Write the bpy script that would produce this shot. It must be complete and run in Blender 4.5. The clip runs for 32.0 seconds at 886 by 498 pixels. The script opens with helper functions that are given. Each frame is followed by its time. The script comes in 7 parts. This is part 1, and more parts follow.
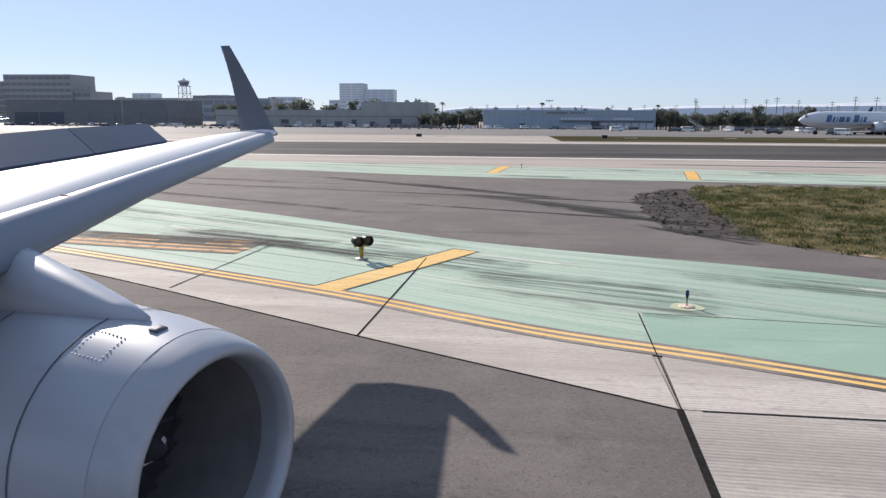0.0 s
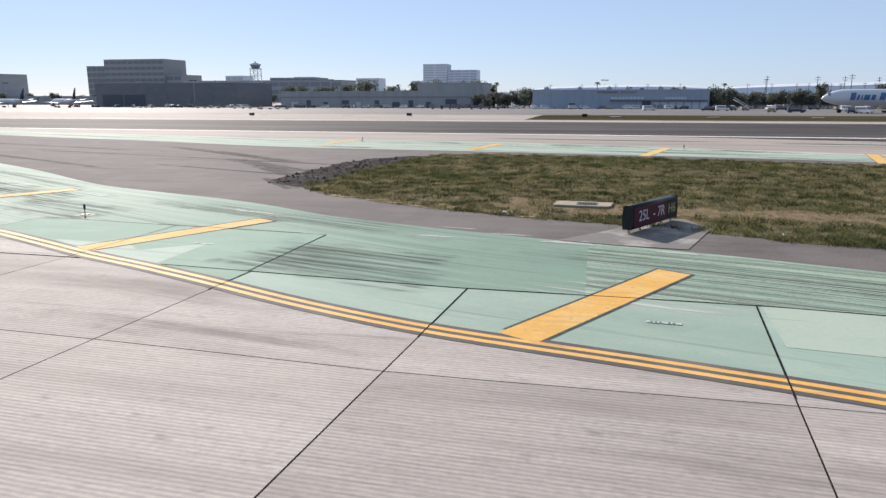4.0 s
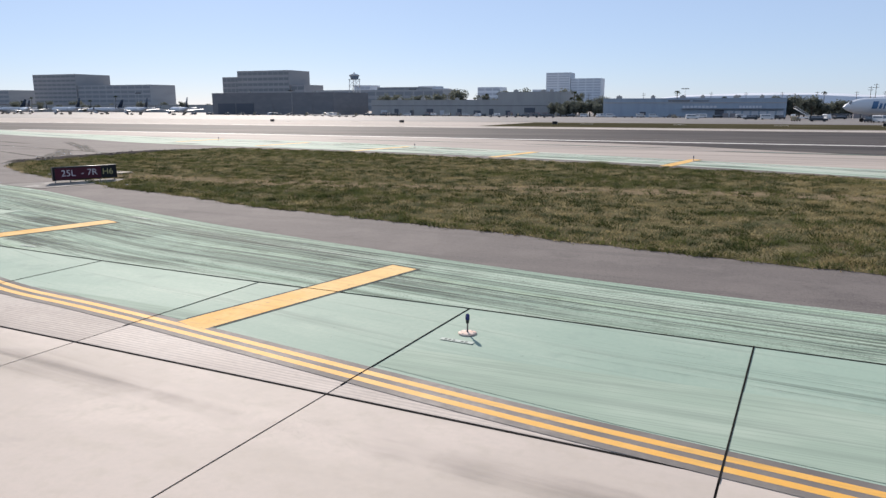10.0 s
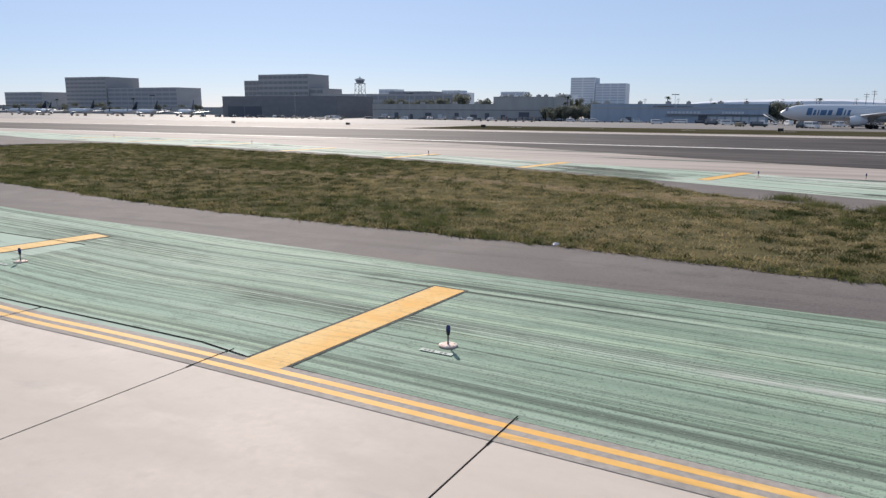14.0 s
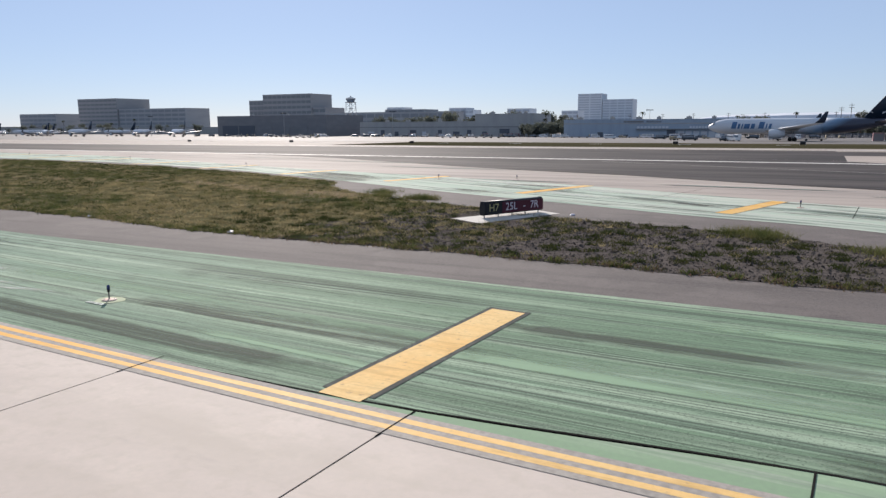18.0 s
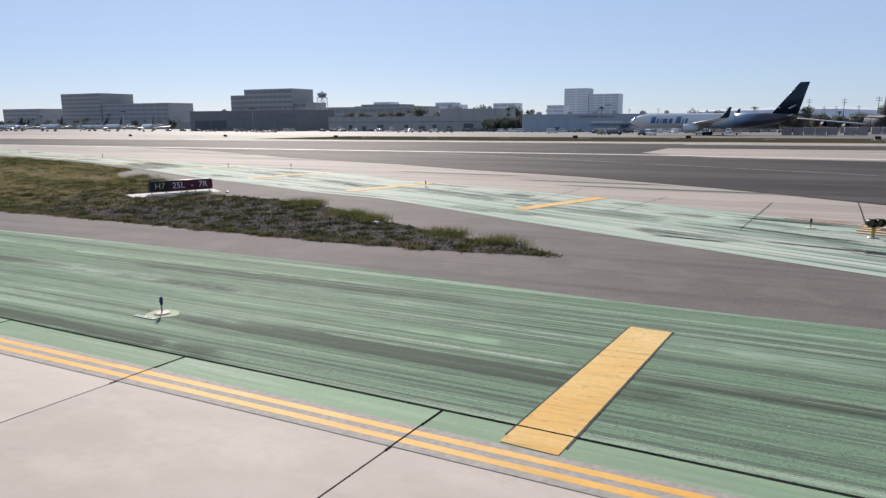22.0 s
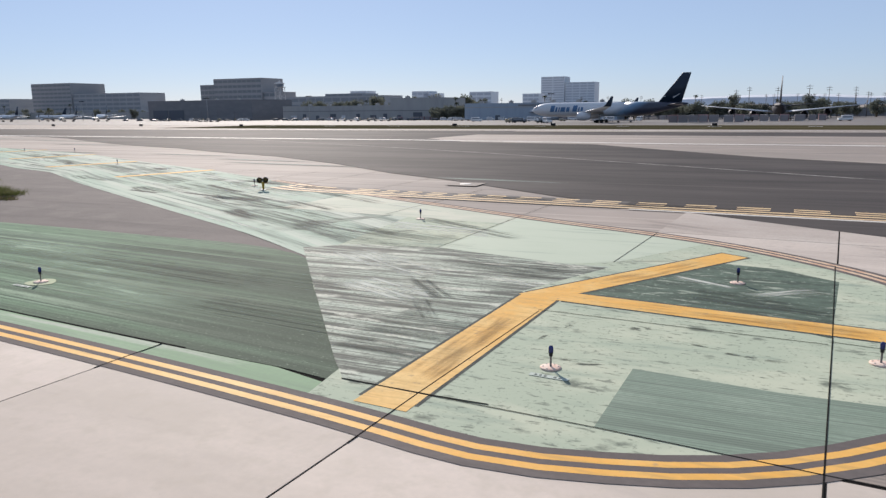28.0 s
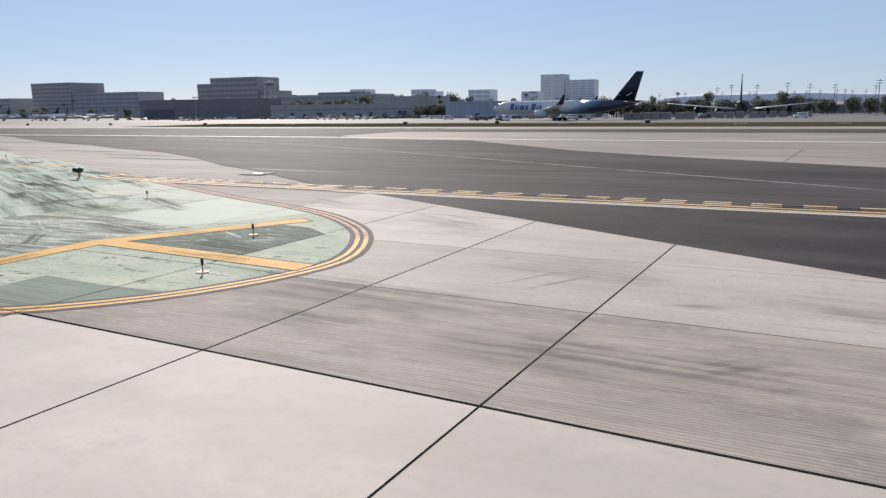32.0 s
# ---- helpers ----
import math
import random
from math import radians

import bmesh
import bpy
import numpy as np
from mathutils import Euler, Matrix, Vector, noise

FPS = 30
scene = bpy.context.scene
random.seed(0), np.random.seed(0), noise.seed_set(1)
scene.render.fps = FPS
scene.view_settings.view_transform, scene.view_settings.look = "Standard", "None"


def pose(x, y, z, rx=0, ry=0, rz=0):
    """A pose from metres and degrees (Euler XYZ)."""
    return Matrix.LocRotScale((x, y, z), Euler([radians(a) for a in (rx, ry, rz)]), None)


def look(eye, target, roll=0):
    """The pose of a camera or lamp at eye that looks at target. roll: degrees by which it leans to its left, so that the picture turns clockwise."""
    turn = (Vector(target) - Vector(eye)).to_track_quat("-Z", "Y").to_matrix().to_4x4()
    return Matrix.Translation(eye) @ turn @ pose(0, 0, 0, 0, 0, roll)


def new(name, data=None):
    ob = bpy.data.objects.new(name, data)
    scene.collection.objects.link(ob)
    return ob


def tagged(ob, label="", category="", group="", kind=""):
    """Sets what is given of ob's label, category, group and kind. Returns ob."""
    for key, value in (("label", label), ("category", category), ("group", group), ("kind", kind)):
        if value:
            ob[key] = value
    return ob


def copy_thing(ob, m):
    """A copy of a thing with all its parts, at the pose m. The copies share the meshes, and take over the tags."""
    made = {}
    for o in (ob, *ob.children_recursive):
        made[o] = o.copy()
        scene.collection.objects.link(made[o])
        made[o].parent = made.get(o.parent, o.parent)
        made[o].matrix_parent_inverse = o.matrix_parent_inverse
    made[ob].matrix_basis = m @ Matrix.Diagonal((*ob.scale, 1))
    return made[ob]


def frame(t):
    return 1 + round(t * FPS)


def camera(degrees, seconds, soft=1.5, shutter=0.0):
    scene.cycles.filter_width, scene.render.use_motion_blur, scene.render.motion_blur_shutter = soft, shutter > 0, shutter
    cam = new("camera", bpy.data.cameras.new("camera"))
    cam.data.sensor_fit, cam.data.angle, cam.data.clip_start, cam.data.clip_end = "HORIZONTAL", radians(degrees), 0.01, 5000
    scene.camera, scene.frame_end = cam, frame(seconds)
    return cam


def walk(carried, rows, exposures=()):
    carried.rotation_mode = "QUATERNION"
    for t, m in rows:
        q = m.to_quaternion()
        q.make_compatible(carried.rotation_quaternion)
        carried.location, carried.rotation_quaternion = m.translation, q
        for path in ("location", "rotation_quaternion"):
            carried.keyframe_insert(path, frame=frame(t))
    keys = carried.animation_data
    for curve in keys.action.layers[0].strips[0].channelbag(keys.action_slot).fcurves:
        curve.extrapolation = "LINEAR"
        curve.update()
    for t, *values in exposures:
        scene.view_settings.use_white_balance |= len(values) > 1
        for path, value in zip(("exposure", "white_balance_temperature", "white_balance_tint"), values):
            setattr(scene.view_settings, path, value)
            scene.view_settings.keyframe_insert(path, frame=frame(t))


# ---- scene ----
# camera: time, x, y, yaw, pitch, roll
EYE = 4.72
PATH = [
    (0.0, 0.00, 17.48, 5.16, -10.74, -0.26),
    (0.5, 3.03, 16.47, 6.06, -11.00, -0.47),
    (1.0, 6.05, 15.51, 7.06, -11.31, -0.70),
    (1.5, 9.05, 14.60, 8.05, -11.65, -0.89),
    (2.0, 12.07, 13.72, 8.99, -12.06, -0.95),
    (2.5, 15.08, 12.88, 9.77, -12.32, -1.04),
    (3.0, 18.10, 12.09, 10.49, -12.43, -0.79),
    (3.5, 21.16, 11.32, 11.28, -12.34, -0.28),
    (5.5, 34.10, 8.77, 14.71, -12.14, 0.29),
    (6.0, 37.25, 8.19, 15.75, -12.08, 0.26),
    (6.5, 40.43, 7.63, 16.77, -12.05, 0.51),
    (7.0, 43.62, 7.10, 17.74, -12.11, 0.57),
    (7.5, 46.86, 6.59, 18.65, -12.23, 0.57),
    (8.0, 50.17, 6.14, 19.40, -12.30, 0.56),
    (8.5, 53.48, 5.72, 20.03, -12.19, 0.28),
    (9.0, 56.76, 5.31, 20.79, -11.93, 0.17),
    (9.5, 60.02, 4.95, 21.63, -11.64, 0.26),
    (10.0, 63.40, 4.61, 22.28, -11.57, 0.13),
    (10.5, 66.74, 4.30, 22.75, -11.56, 0.10),
    (11.0, 70.09, 3.97, 23.12, -11.66, 0.22),
    (11.5, 73.61, 3.62, 23.29, -11.71, 0.10),
    (12.0, 77.08, 3.26, 23.57, -11.63, -0.04),
    (12.5, 80.54, 2.90, 23.89, -11.51, 0.19),
    (13.0, 84.14, 2.58, 24.08, -11.44, -0.17),
    (13.5, 87.64, 2.29, 24.34, -11.35, -0.27),
    (15.5, 101.38, 1.22, 25.44, -11.00, 0.04),
    (16.0, 104.77, 0.97, 25.58, -10.92, 0.09),
    (16.5, 108.02, 0.75, 25.71, -10.67, 0.26),
    (17.0, 111.20, 0.55, 25.89, -10.38, 0.47),
    (17.5, 114.42, 0.36, 25.86, -10.15, 0.43),
    (18.0, 117.53, 0.19, 25.69, -9.91, 0.36),
    (18.5, 120.57, 0.06, 25.40, -9.64, 0.19),
    (19.0, 123.60, 0.00, 25.00, -9.46, 0.12),
    (19.5, 126.55, -0.05, 24.70, -9.54, 0.09),
    (20.0, 129.43, -0.11, 24.68, -9.80, 0.14),
    (20.5, 132.30, -0.16, 24.76, -10.08, 0.07),
    (21.0, 135.08, -0.23, 24.94, -10.25, 0.19),
    (21.5, 137.77, -0.33, 25.01, -10.30, 0.24),
    (22.0, 140.50, -0.45, 25.04, -10.33, 0.40),
    (22.5, 143.23, -0.61, 25.09, -10.40, 0.35),
    (23.0, 145.91, -0.76, 25.21, -10.44, 0.37),
    (23.5, 148.62, -0.89, 25.20, -10.49, 0.36),
    (24.0, 151.23, -1.03, 25.11, -10.46, 0.38),
    (24.5, 153.77, -1.21, 25.00, -10.44, 0.39),
    (26.5, 163.82, -2.13, 24.08, -10.87, 0.34),
    (27.0, 166.14, -2.33, 23.88, -11.11, 0.42),
    (27.5, 168.40, -2.52, 23.82, -11.16, 0.54),
    (28.0, 170.72, -2.72, 23.75, -11.22, 0.61),
    (28.5, 172.98, -2.90, 23.75, -11.37, 0.61),
    (29.0, 175.16, -3.05, 23.80, -11.40, 0.73),
    (29.5, 177.40, -3.17, 23.83, -11.30, 0.82),
    (30.0, 179.56, -3.29, 23.91, -11.25, 0.95),
    (30.5, 181.65, -3.43, 24.06, -11.26, 1.05),
    (31.0, 183.75, -3.57, 24.14, -11.36, 0.96),
    (31.5, 185.79, -3.72, 24.12, -11.39, 0.89),
    (32.0, 187.74, -3.86, 24.00, -11.37, 0.79),
]
# stops, kelvin, tint: the picture darkens a little as the view turns
EXPOSURES = [(0, 0.60, 6500, 14), (3, 0.56, 6500, 14), (6, 0.58, 6500, 14), (10, 0.52, 6500, 14), (17, 0.42, 6500, 14), (24, 0.41, 6500, 14), (32, 0.32, 6500, 14)]
cam = camera(63.53, 32.0, 1.4)
walk(cam, [(t, pose(x, y, EYE, 90 + p, r, w)) for t, x, y, w, p, r in PATH], EXPOSURES)

# ---- world and sun ----
SUN_TO = Vector((-0.62, 0.785, 0.0)).normalized()
SUN_EL = radians(27.5)
world = bpy.data.worlds.new("sky")
scene.world = world
world.use_nodes = True
wn = world.node_tree.nodes
sky = wn.new("ShaderNodeTexSky")
sky.sky_type = "NISHITA"
sky.sun_disc = False
sky.sun_elevation = SUN_EL
sky.sun_rotation = math.atan2(SUN_TO.x, SUN_TO.y)
sky.altitude = 30
sky.air_density = 0.8
sky.dust_density = 0.15
sky.ozone_density = 2.0
wn["Background"].inputs["Strength"].default_value = 0.0595
cool = wn.new("ShaderNodeMix")
cool.data_type, cool.blend_type = "RGBA", "MULTIPLY"
cool.inputs[0].default_value = 1.0
cool.inputs[7].default_value = (0.875, 0.955, 1.14, 1)
world.node_tree.links.new(sky.outputs[0], cool.inputs[6])
haze = wn.new("ShaderNodeMix")
haze.data_type = "RGBA"
haze.inputs[0].default_value = 0.56
haze.inputs[7].default_value = (6.3, 8.1, 10.5, 1)
world.node_tree.links.new(cool.outputs[2], haze.inputs[6])
world.node_tree.links.new(haze.outputs[2], wn["Background"].inputs["Color"])
sun = new("sun", bpy.data.lights.new("sun", "SUN"))
sun.data.energy, sun.data.angle, sun.data.color = 5.0, radians(0.53), (1.0, 0.93, 0.83)
sun_from = SUN_TO * math.cos(SUN_EL) + Vector((0, 0, math.sin(SUN_EL)))
sun.matrix_world = look(sun_from * 100, (0, 0, 0))


# ---- materials ----
def mat(name, base, layers=(), rough=0.85, metal=0.0, bump=0.0, bump_scale=30.0, spec=0.12, rand=0.0, rough_var=0.0, coat=0.0, emit=None, wave=None, along_x=None, along_at=()):
    """layers: (colour, space, (sx, sy, sz), turn, scale, lo, hi, strength); space is 'pos' (world metres) or 'uv'."""
    m = bpy.data.materials.new(name)
    m.use_nodes = True
    nt = m.node_tree
    nd, ln = nt.nodes, nt.links
    bs = nd["Principled BSDF"]
    geo = nd.new("ShaderNodeNewGeometry")
    uv = nd.new("ShaderNodeTexCoord")
    colour = nd.new("ShaderNodeRGB")
    colour.outputs[0].default_value = (*base, 1)
    last = colour.outputs[0]
    first_fac = None
    for k, (c, space, sc, turn, scale, lo, hi, strength) in enumerate(layers):
        if along_x and k in along_at:
            sp = nd.new("ShaderNodeSeparateXYZ")
            ln.new(geo.outputs["Position"], sp.inputs[0])
            nz = nd.new("ShaderNodeTexNoise")
            nz.inputs["Scale"].default_value = 1.0
            nz.inputs["Detail"].default_value = 5
            mp = nd.new("ShaderNodeMapping")
            mp.inputs["Scale"].default_value = (0.05, 1.6, 1)
            ln.new(uv.outputs["UV"], mp.inputs["Vector"])
            ln.new(mp.outputs[0], nz.inputs["Vector"])
            ad = nd.new("ShaderNodeMath")
            ad.operation = "MULTIPLY_ADD"
            ad.inputs[1].default_value = 40.0
            ln.new(nz.outputs["Fac"], ad.inputs[0])
            ln.new(sp.outputs[0], ad.inputs[2])
            mr = nd.new("ShaderNodeMapRange")
            ramp = along_x[along_at.index(k)]
            mr.inputs["From Min"].default_value, mr.inputs["From Max"].default_value = ramp[1] + 20, ramp[2] + 20
            mr.inputs["To Max"].default_value = ramp[3]
            ln.new(ad.outputs[0], mr.inputs["Value"])
            mx = nd.new("ShaderNodeMix")
            mx.data_type = "RGBA"
            mx.inputs[7].default_value = (*ramp[0], 1)
            ln.new(mr.outputs[0], mx.inputs[0])
            ln.new(last, mx.inputs[6])
            last = mx.outputs[2]
        mp = nd.new("ShaderNodeMapping")
        mp.inputs["Scale"].default_value = sc
        mp.inputs["Rotation"].default_value = (0, 0, radians(turn))
        ln.new(geo.outputs["Position"] if space == "pos" else uv.outputs["UV"], mp.inputs["Vector"])
        nz = nd.new("ShaderNodeTexNoise")
        nz.inputs["Scale"].default_value = scale
        nz.inputs["Detail"].default_value = 5
        nz.inputs["Roughness"].default_value = 0.6
        ln.new(mp.outputs[0], nz.inputs["Vector"])
        mr = nd.new("ShaderNodeMapRange")
        mr.inputs["From Min"].default_value, mr.inputs["From Max"].default_value = lo, hi
        mr.inputs["To Max"].default_value = strength
        ln.new(nz.outputs["Fac"], mr.inputs["Value"])
        mx = nd.new("ShaderNodeMix")
        mx.data_type = "RGBA"
        mx.inputs[7].default_value = (*c, 1)
        ln.new(mr.outputs[0], mx.inputs[0])
        ln.new(last, mx.inputs[6])
        last = mx.outputs[2]
        first_fac = first_fac or mr.outputs[0]
    if rand:
        oi = nd.new("ShaderNodeObjectInfo")
        hs = nd.new("ShaderNodeHueSaturation")
        mr = nd.new("ShaderNodeMapRange")
        mr.inputs["To Min"].default_value, mr.inputs["To Max"].default_value = 1 - rand, 1 + rand
        ln.new(oi.outputs["Random"], mr.inputs["Value"])
        ln.new(mr.outputs[0], hs.inputs["Value"])
        ln.new(last, hs.inputs["Color"])
        last = hs.outputs[0]
    ln.new(last, bs.inputs["Base Color"])
    bs.inputs["Roughness"].default_value = rough
    bs.inputs["Metallic"].default_value = metal
    bs.inputs["Specular IOR Level"].default_value = spec
    bs.inputs["Coat Weight"].default_value = coat
    if rough_var and first_fac:
        mr = nd.new("ShaderNodeMapRange")
        mr.inputs["To Min"].default_value, mr.inputs["To Max"].default_value = rough, rough + rough_var
        ln.new(first_fac, mr.inputs["Value"])
        ln.new(mr.outputs[0], bs.inputs["Roughness"])
    if bump or wave:
        bp = nd.new("ShaderNodeBump")
        bp.inputs["Strength"].default_value = bump or wave[2]
        bp.inputs["Distance"].default_value = 0.02
        if wave:
            mp = nd.new("ShaderNodeMapping")
            mp.inputs["Rotation"].default_value = (0, 0, radians(wave[0]))
            ln.new(geo.outputs["Position"], mp.inputs["Vector"])
            wv = nd.new("ShaderNodeTexWave")
            wv.bands_direction = "Y"
            wv.inputs["Scale"].default_value = wave[1]
            wv.inputs["Distortion"].default_value = 1.1
            ln.new(mp.outputs[0], wv.inputs["Vector"])
            ln.new(wv.outputs["Fac"], bp.inputs["Height"])
        else:
            nz = nd.new("ShaderNodeTexNoise")
            nz.inputs["Scale"].default_value = bump_scale
            nz.inputs["Detail"].default_value = 4
            ln.new(geo.outputs["Position"], nz.inputs["Vector"])
            ln.new(nz.outputs["Fac"], bp.inputs["Height"])
        ln.new(bp.outputs[0], bs.inputs["Normal"])
    if emit:
        bs.inputs["Emission Color"].default_value = (*emit[0], 1)
        bs.inputs["Emission Strength"].default_value = emit[1]
    return m


GRIT = lambda c, s=0.35: (c, "pos", (1, 1, 1), 0, 9.0, 0.35, 0.75, s)
M_CONC = mat("concrete", (0.462, 0.402, 0.352), [
    ((0.28, 0.245, 0.215), "pos", (1, 1.6, 1), 3.6, 1.8, 0.57, 0.72, 0.55),
    ((0.31, 0.265, 0.235), "pos", (0.05, 0.6, 1), 3.6, 1.0, 0.42, 0.72, 0.75),
    ((0.53, 0.48, 0.43), "pos", (0.25, 0.25, 1), 0, 1.0, 0.45, 0.7, 0.5),
    ((0.19, 0.17, 0.16), "pos", (0.10, 1.5, 1), 3.6, 1.2, 0.62, 0.74, 0.55),
    ((0.22, 0.20, 0.185), "pos", (0.35, 0.35, 1), 0, 1.3, 0.64, 0.78, 0.5),
    ((0.33, 0.29, 0.26), "pos", (0.6, 16, 1), 3.6, 1.0, 0.5, 0.75, 0.5),
    GRIT((0.3, 0.27, 0.25), 0.45)], rough=0.8, rand=0.15, wave=(3.6, 3.1, 0.19))
M_CONC_MID = mat("grey_grooved_concrete", (0.43, 0.388, 0.348), [
    ((0.20, 0.18, 0.162), "pos", (1, 1.6, 1), 3.6, 2.2, 0.56, 0.72, 0.6),
    ((0.24, 0.21, 0.188), "pos", (0.05, 0.6, 1), 3.6, 1.0, 0.42, 0.70, 0.8),
    ((0.44, 0.39, 0.345), "pos", (0.25, 0.25, 1), 0, 1.0, 0.47, 0.7, 0.5),
    ((0.16, 0.145, 0.135), "pos", (0.10, 1.5, 1), 3.6, 1.2, 0.60, 0.72, 0.6),
    ((0.25, 0.22, 0.2), "pos", (0.6, 16, 1), 3.6, 1.0, 0.5, 0.7, 0.6),
    GRIT((0.24, 0.215, 0.2), 0.45)], rough=0.82, rand=0.12, wave=(3.6, 3.1, 0.2))
M_CONC_SMOOTH = mat("smooth_concrete", (0.478, 0.413, 0.362), [
    ((0.40, 0.35, 0.295), "pos", (0.12, 0.5, 1), 3.6, 1.0, 0.42, 0.68, 0.75),
    ((0.55, 0.475, 0.415), "pos", (0.3, 0.5, 1), 0, 1.0, 0.5, 0.64, 0.6),
    ((0.41, 0.36, 0.30), "pos", (1, 1, 1), 0, 2.6, 0.5, 0.68, 0.5),
    ((0.30, 0.265, 0.24), "pos", (0.3, 0.9, 1), 3.6, 1.0, 0.62, 0.76, 0.55),
    ((0.12, 0.11, 0.10), "pos", (1, 1, 1), 0, 4.0, 0.735, 0.77, 0.7),
    GRIT((0.4, 0.36, 0.32), 0.35)], rough=0.75, rand=0.07, bump=0.08, bump_scale=40)
M_CONC_DARK = mat("stained_concrete", (0.375, 0.312, 0.265), [
    ((0.235, 0.198, 0.172), "pos", (0.3, 0.45, 1), 3.6, 1.0, 0.49, 0.60, 0.75),
    ((0.46, 0.40, 0.35), "pos", (1, 1.6, 1), 3.6, 2.4, 0.55, 0.70, 0.55),
    ((0.18, 0.16, 0.142), "pos", (0.07, 0.9, 1), 3.6, 1.0, 0.47, 0.68, 0.6),
    ((0.40, 0.37, 0.34), "pos", (0.1, 2.0, 1), 3.6, 1.0, 0.55, 0.72, 0.6),
    ((0.12, 0.115, 0.11), "pos", (0.5, 0.5, 1), 0, 1.0, 0.64, 0.76, 0.5),
    ((0.18, 0.16, 0.14), "pos", (0.5, 14, 1), 3.6, 1.0, 0.48, 0.66, 0.55),
    ((0.40, 0.35, 0.30), "pos", (0.3, 22, 1), 3.6, 1.0, 0.56, 0.7, 0.5),
    GRIT((0.22, 0.2, 0.19))], rough=0.82, rand=0.08, wave=(3.6, 3.1, 0.2))
M_CONC_FAR = mat("far_concrete", (0.36, 0.311, 0.272), [
    ((0.24, 0.21, 0.19), "pos", (0.015, 0.16, 1), 2, 1.0, 0.42, 0.66, 0.85),
    ((0.42, 0.36, 0.315), "pos", (0.05, 0.12, 1), 0, 1.0, 0.5, 0.7, 0.6),
    ((0.18, 0.16, 0.148), "pos", (0.012, 0.9, 1), 1.5, 1.0, 0.53, 0.64, 0.65),
    ((0.47, 0.41, 0.36), "pos", (0.010, 1.7, 1), 1, 1.0, 0.56, 0.66, 0.6),
    ((0.15, 0.14, 0.13), "pos", (0.03, 0.5, 1), -6, 1.0, 0.6, 0.72, 0.6),
    GRIT((0.3, 0.28, 0.26), 0.25)], rough=0.8, spec=0.05, along_x=[((0.225, 0.193, 0.172), 138, 172, 0.85)], along_at=[0])
M_APRON = mat("apron_concrete", (0.155, 0.142, 0.135), [
    ((0.13, 0.122, 0.118), "pos", (0.02, 0.06, 1), 2, 1.0, 0.42, 0.66, 0.8),
    ((0.24, 0.222, 0.205), "pos", (0.04, 0.08, 1), 0, 1.0, 0.52, 0.7, 0.6),
    ((0.09, 0.085, 0.082), "pos", (0.01, 0.35, 1), 1, 1.0, 0.54, 0.66, 0.6)], rough=0.76, spec=0.12)
M_VERGE = mat("verge_grass", (0.075, 0.066, 0.04), [
    ((0.04, 0.04, 0.024), "pos", (0.02, 0.12, 1), 2, 1.0, 0.4, 0.62, 0.8),
    ((0.17, 0.14, 0.09), "pos", (0.03, 0.2, 1), 0, 1.0, 0.55, 0.7, 0.6)], rough=0.95, spec=0.0)
M_ASPH = mat("asphalt", (0.112, 0.098, 0.092), [
    ((0.16, 0.14, 0.13), "pos", (0.35, 0.35, 1), 0, 1.0, 0.50, 0.58, 0.6),
    ((0.155, 0.134, 0.124), "pos", (0.12, 0.3, 1), 8, 1.0, 0.42, 0.68, 0.75),
    ((0.062, 0.055, 0.053), "pos", (0.06, 0.9, 1), 10, 1.0, 0.52, 0.7, 0.65),
    ((0.055, 0.05, 0.048), "pos", (0.5, 0.5, 1), 0, 1.0, 0.6, 0.74, 0.55),
    ((0.2, 0.175, 0.163), "pos", (1, 1, 1), 0, 18.0, 0.59, 0.69, 0.45),
    ((0.04, 0.036, 0.035), "pos", (1, 1, 1), 0, 26.0, 0.55, 0.65, 0.6),
    GRIT((0.17, 0.15, 0.145), 0.4)], rough=0.9, bump=0.35, bump_scale=38)
M_RUNWAY = mat("runway_asphalt", (0.036, 0.032, 0.032), [
    ((0.098, 0.086, 0.08), "pos", (0.012, 0.14, 1), 0, 1.0, 0.45, 0.68, 0.75),
    ((0.035, 0.034, 0.035), "pos", (0.008, 0.3, 1), 0, 1.0, 0.55, 0.75, 0.6),
    ((0.12, 0.105, 0.097), "pos", (0.006, 0.8, 1), -1, 1.0, 0.56, 0.66, 0.55),
    ((0.028, 0.026, 0.027), "pos", (0.007, 1.5, 1), -1, 1.0, 0.55, 0.66, 0.6),
    ((0.10, 0.088, 0.082), "pos", (0.05, 0.12, 1), 20, 1.0, 0.46, 0.62, 0.5),
    GRIT((0.10, 0.092, 0.09), 0.3)], rough=0.8, spec=0.045)
M_EARTH = mat("dry_earth", (0.13, 0.106, 0.054), [
    ((0.07, 0.072, 0.034), "pos", (0.2, 0.5, 1), 5, 1.0, 0.4, 0.65, 0.8),
    ((0.22, 0.165, 0.098), "pos", (0.08, 0.9, 1), 5, 1.0, 0.52, 0.70, 0.75),
    GRIT((0.10, 0.085, 0.055), 0.5)], rough=0.95, bump=0.6, bump_scale=14, spec=0.0)
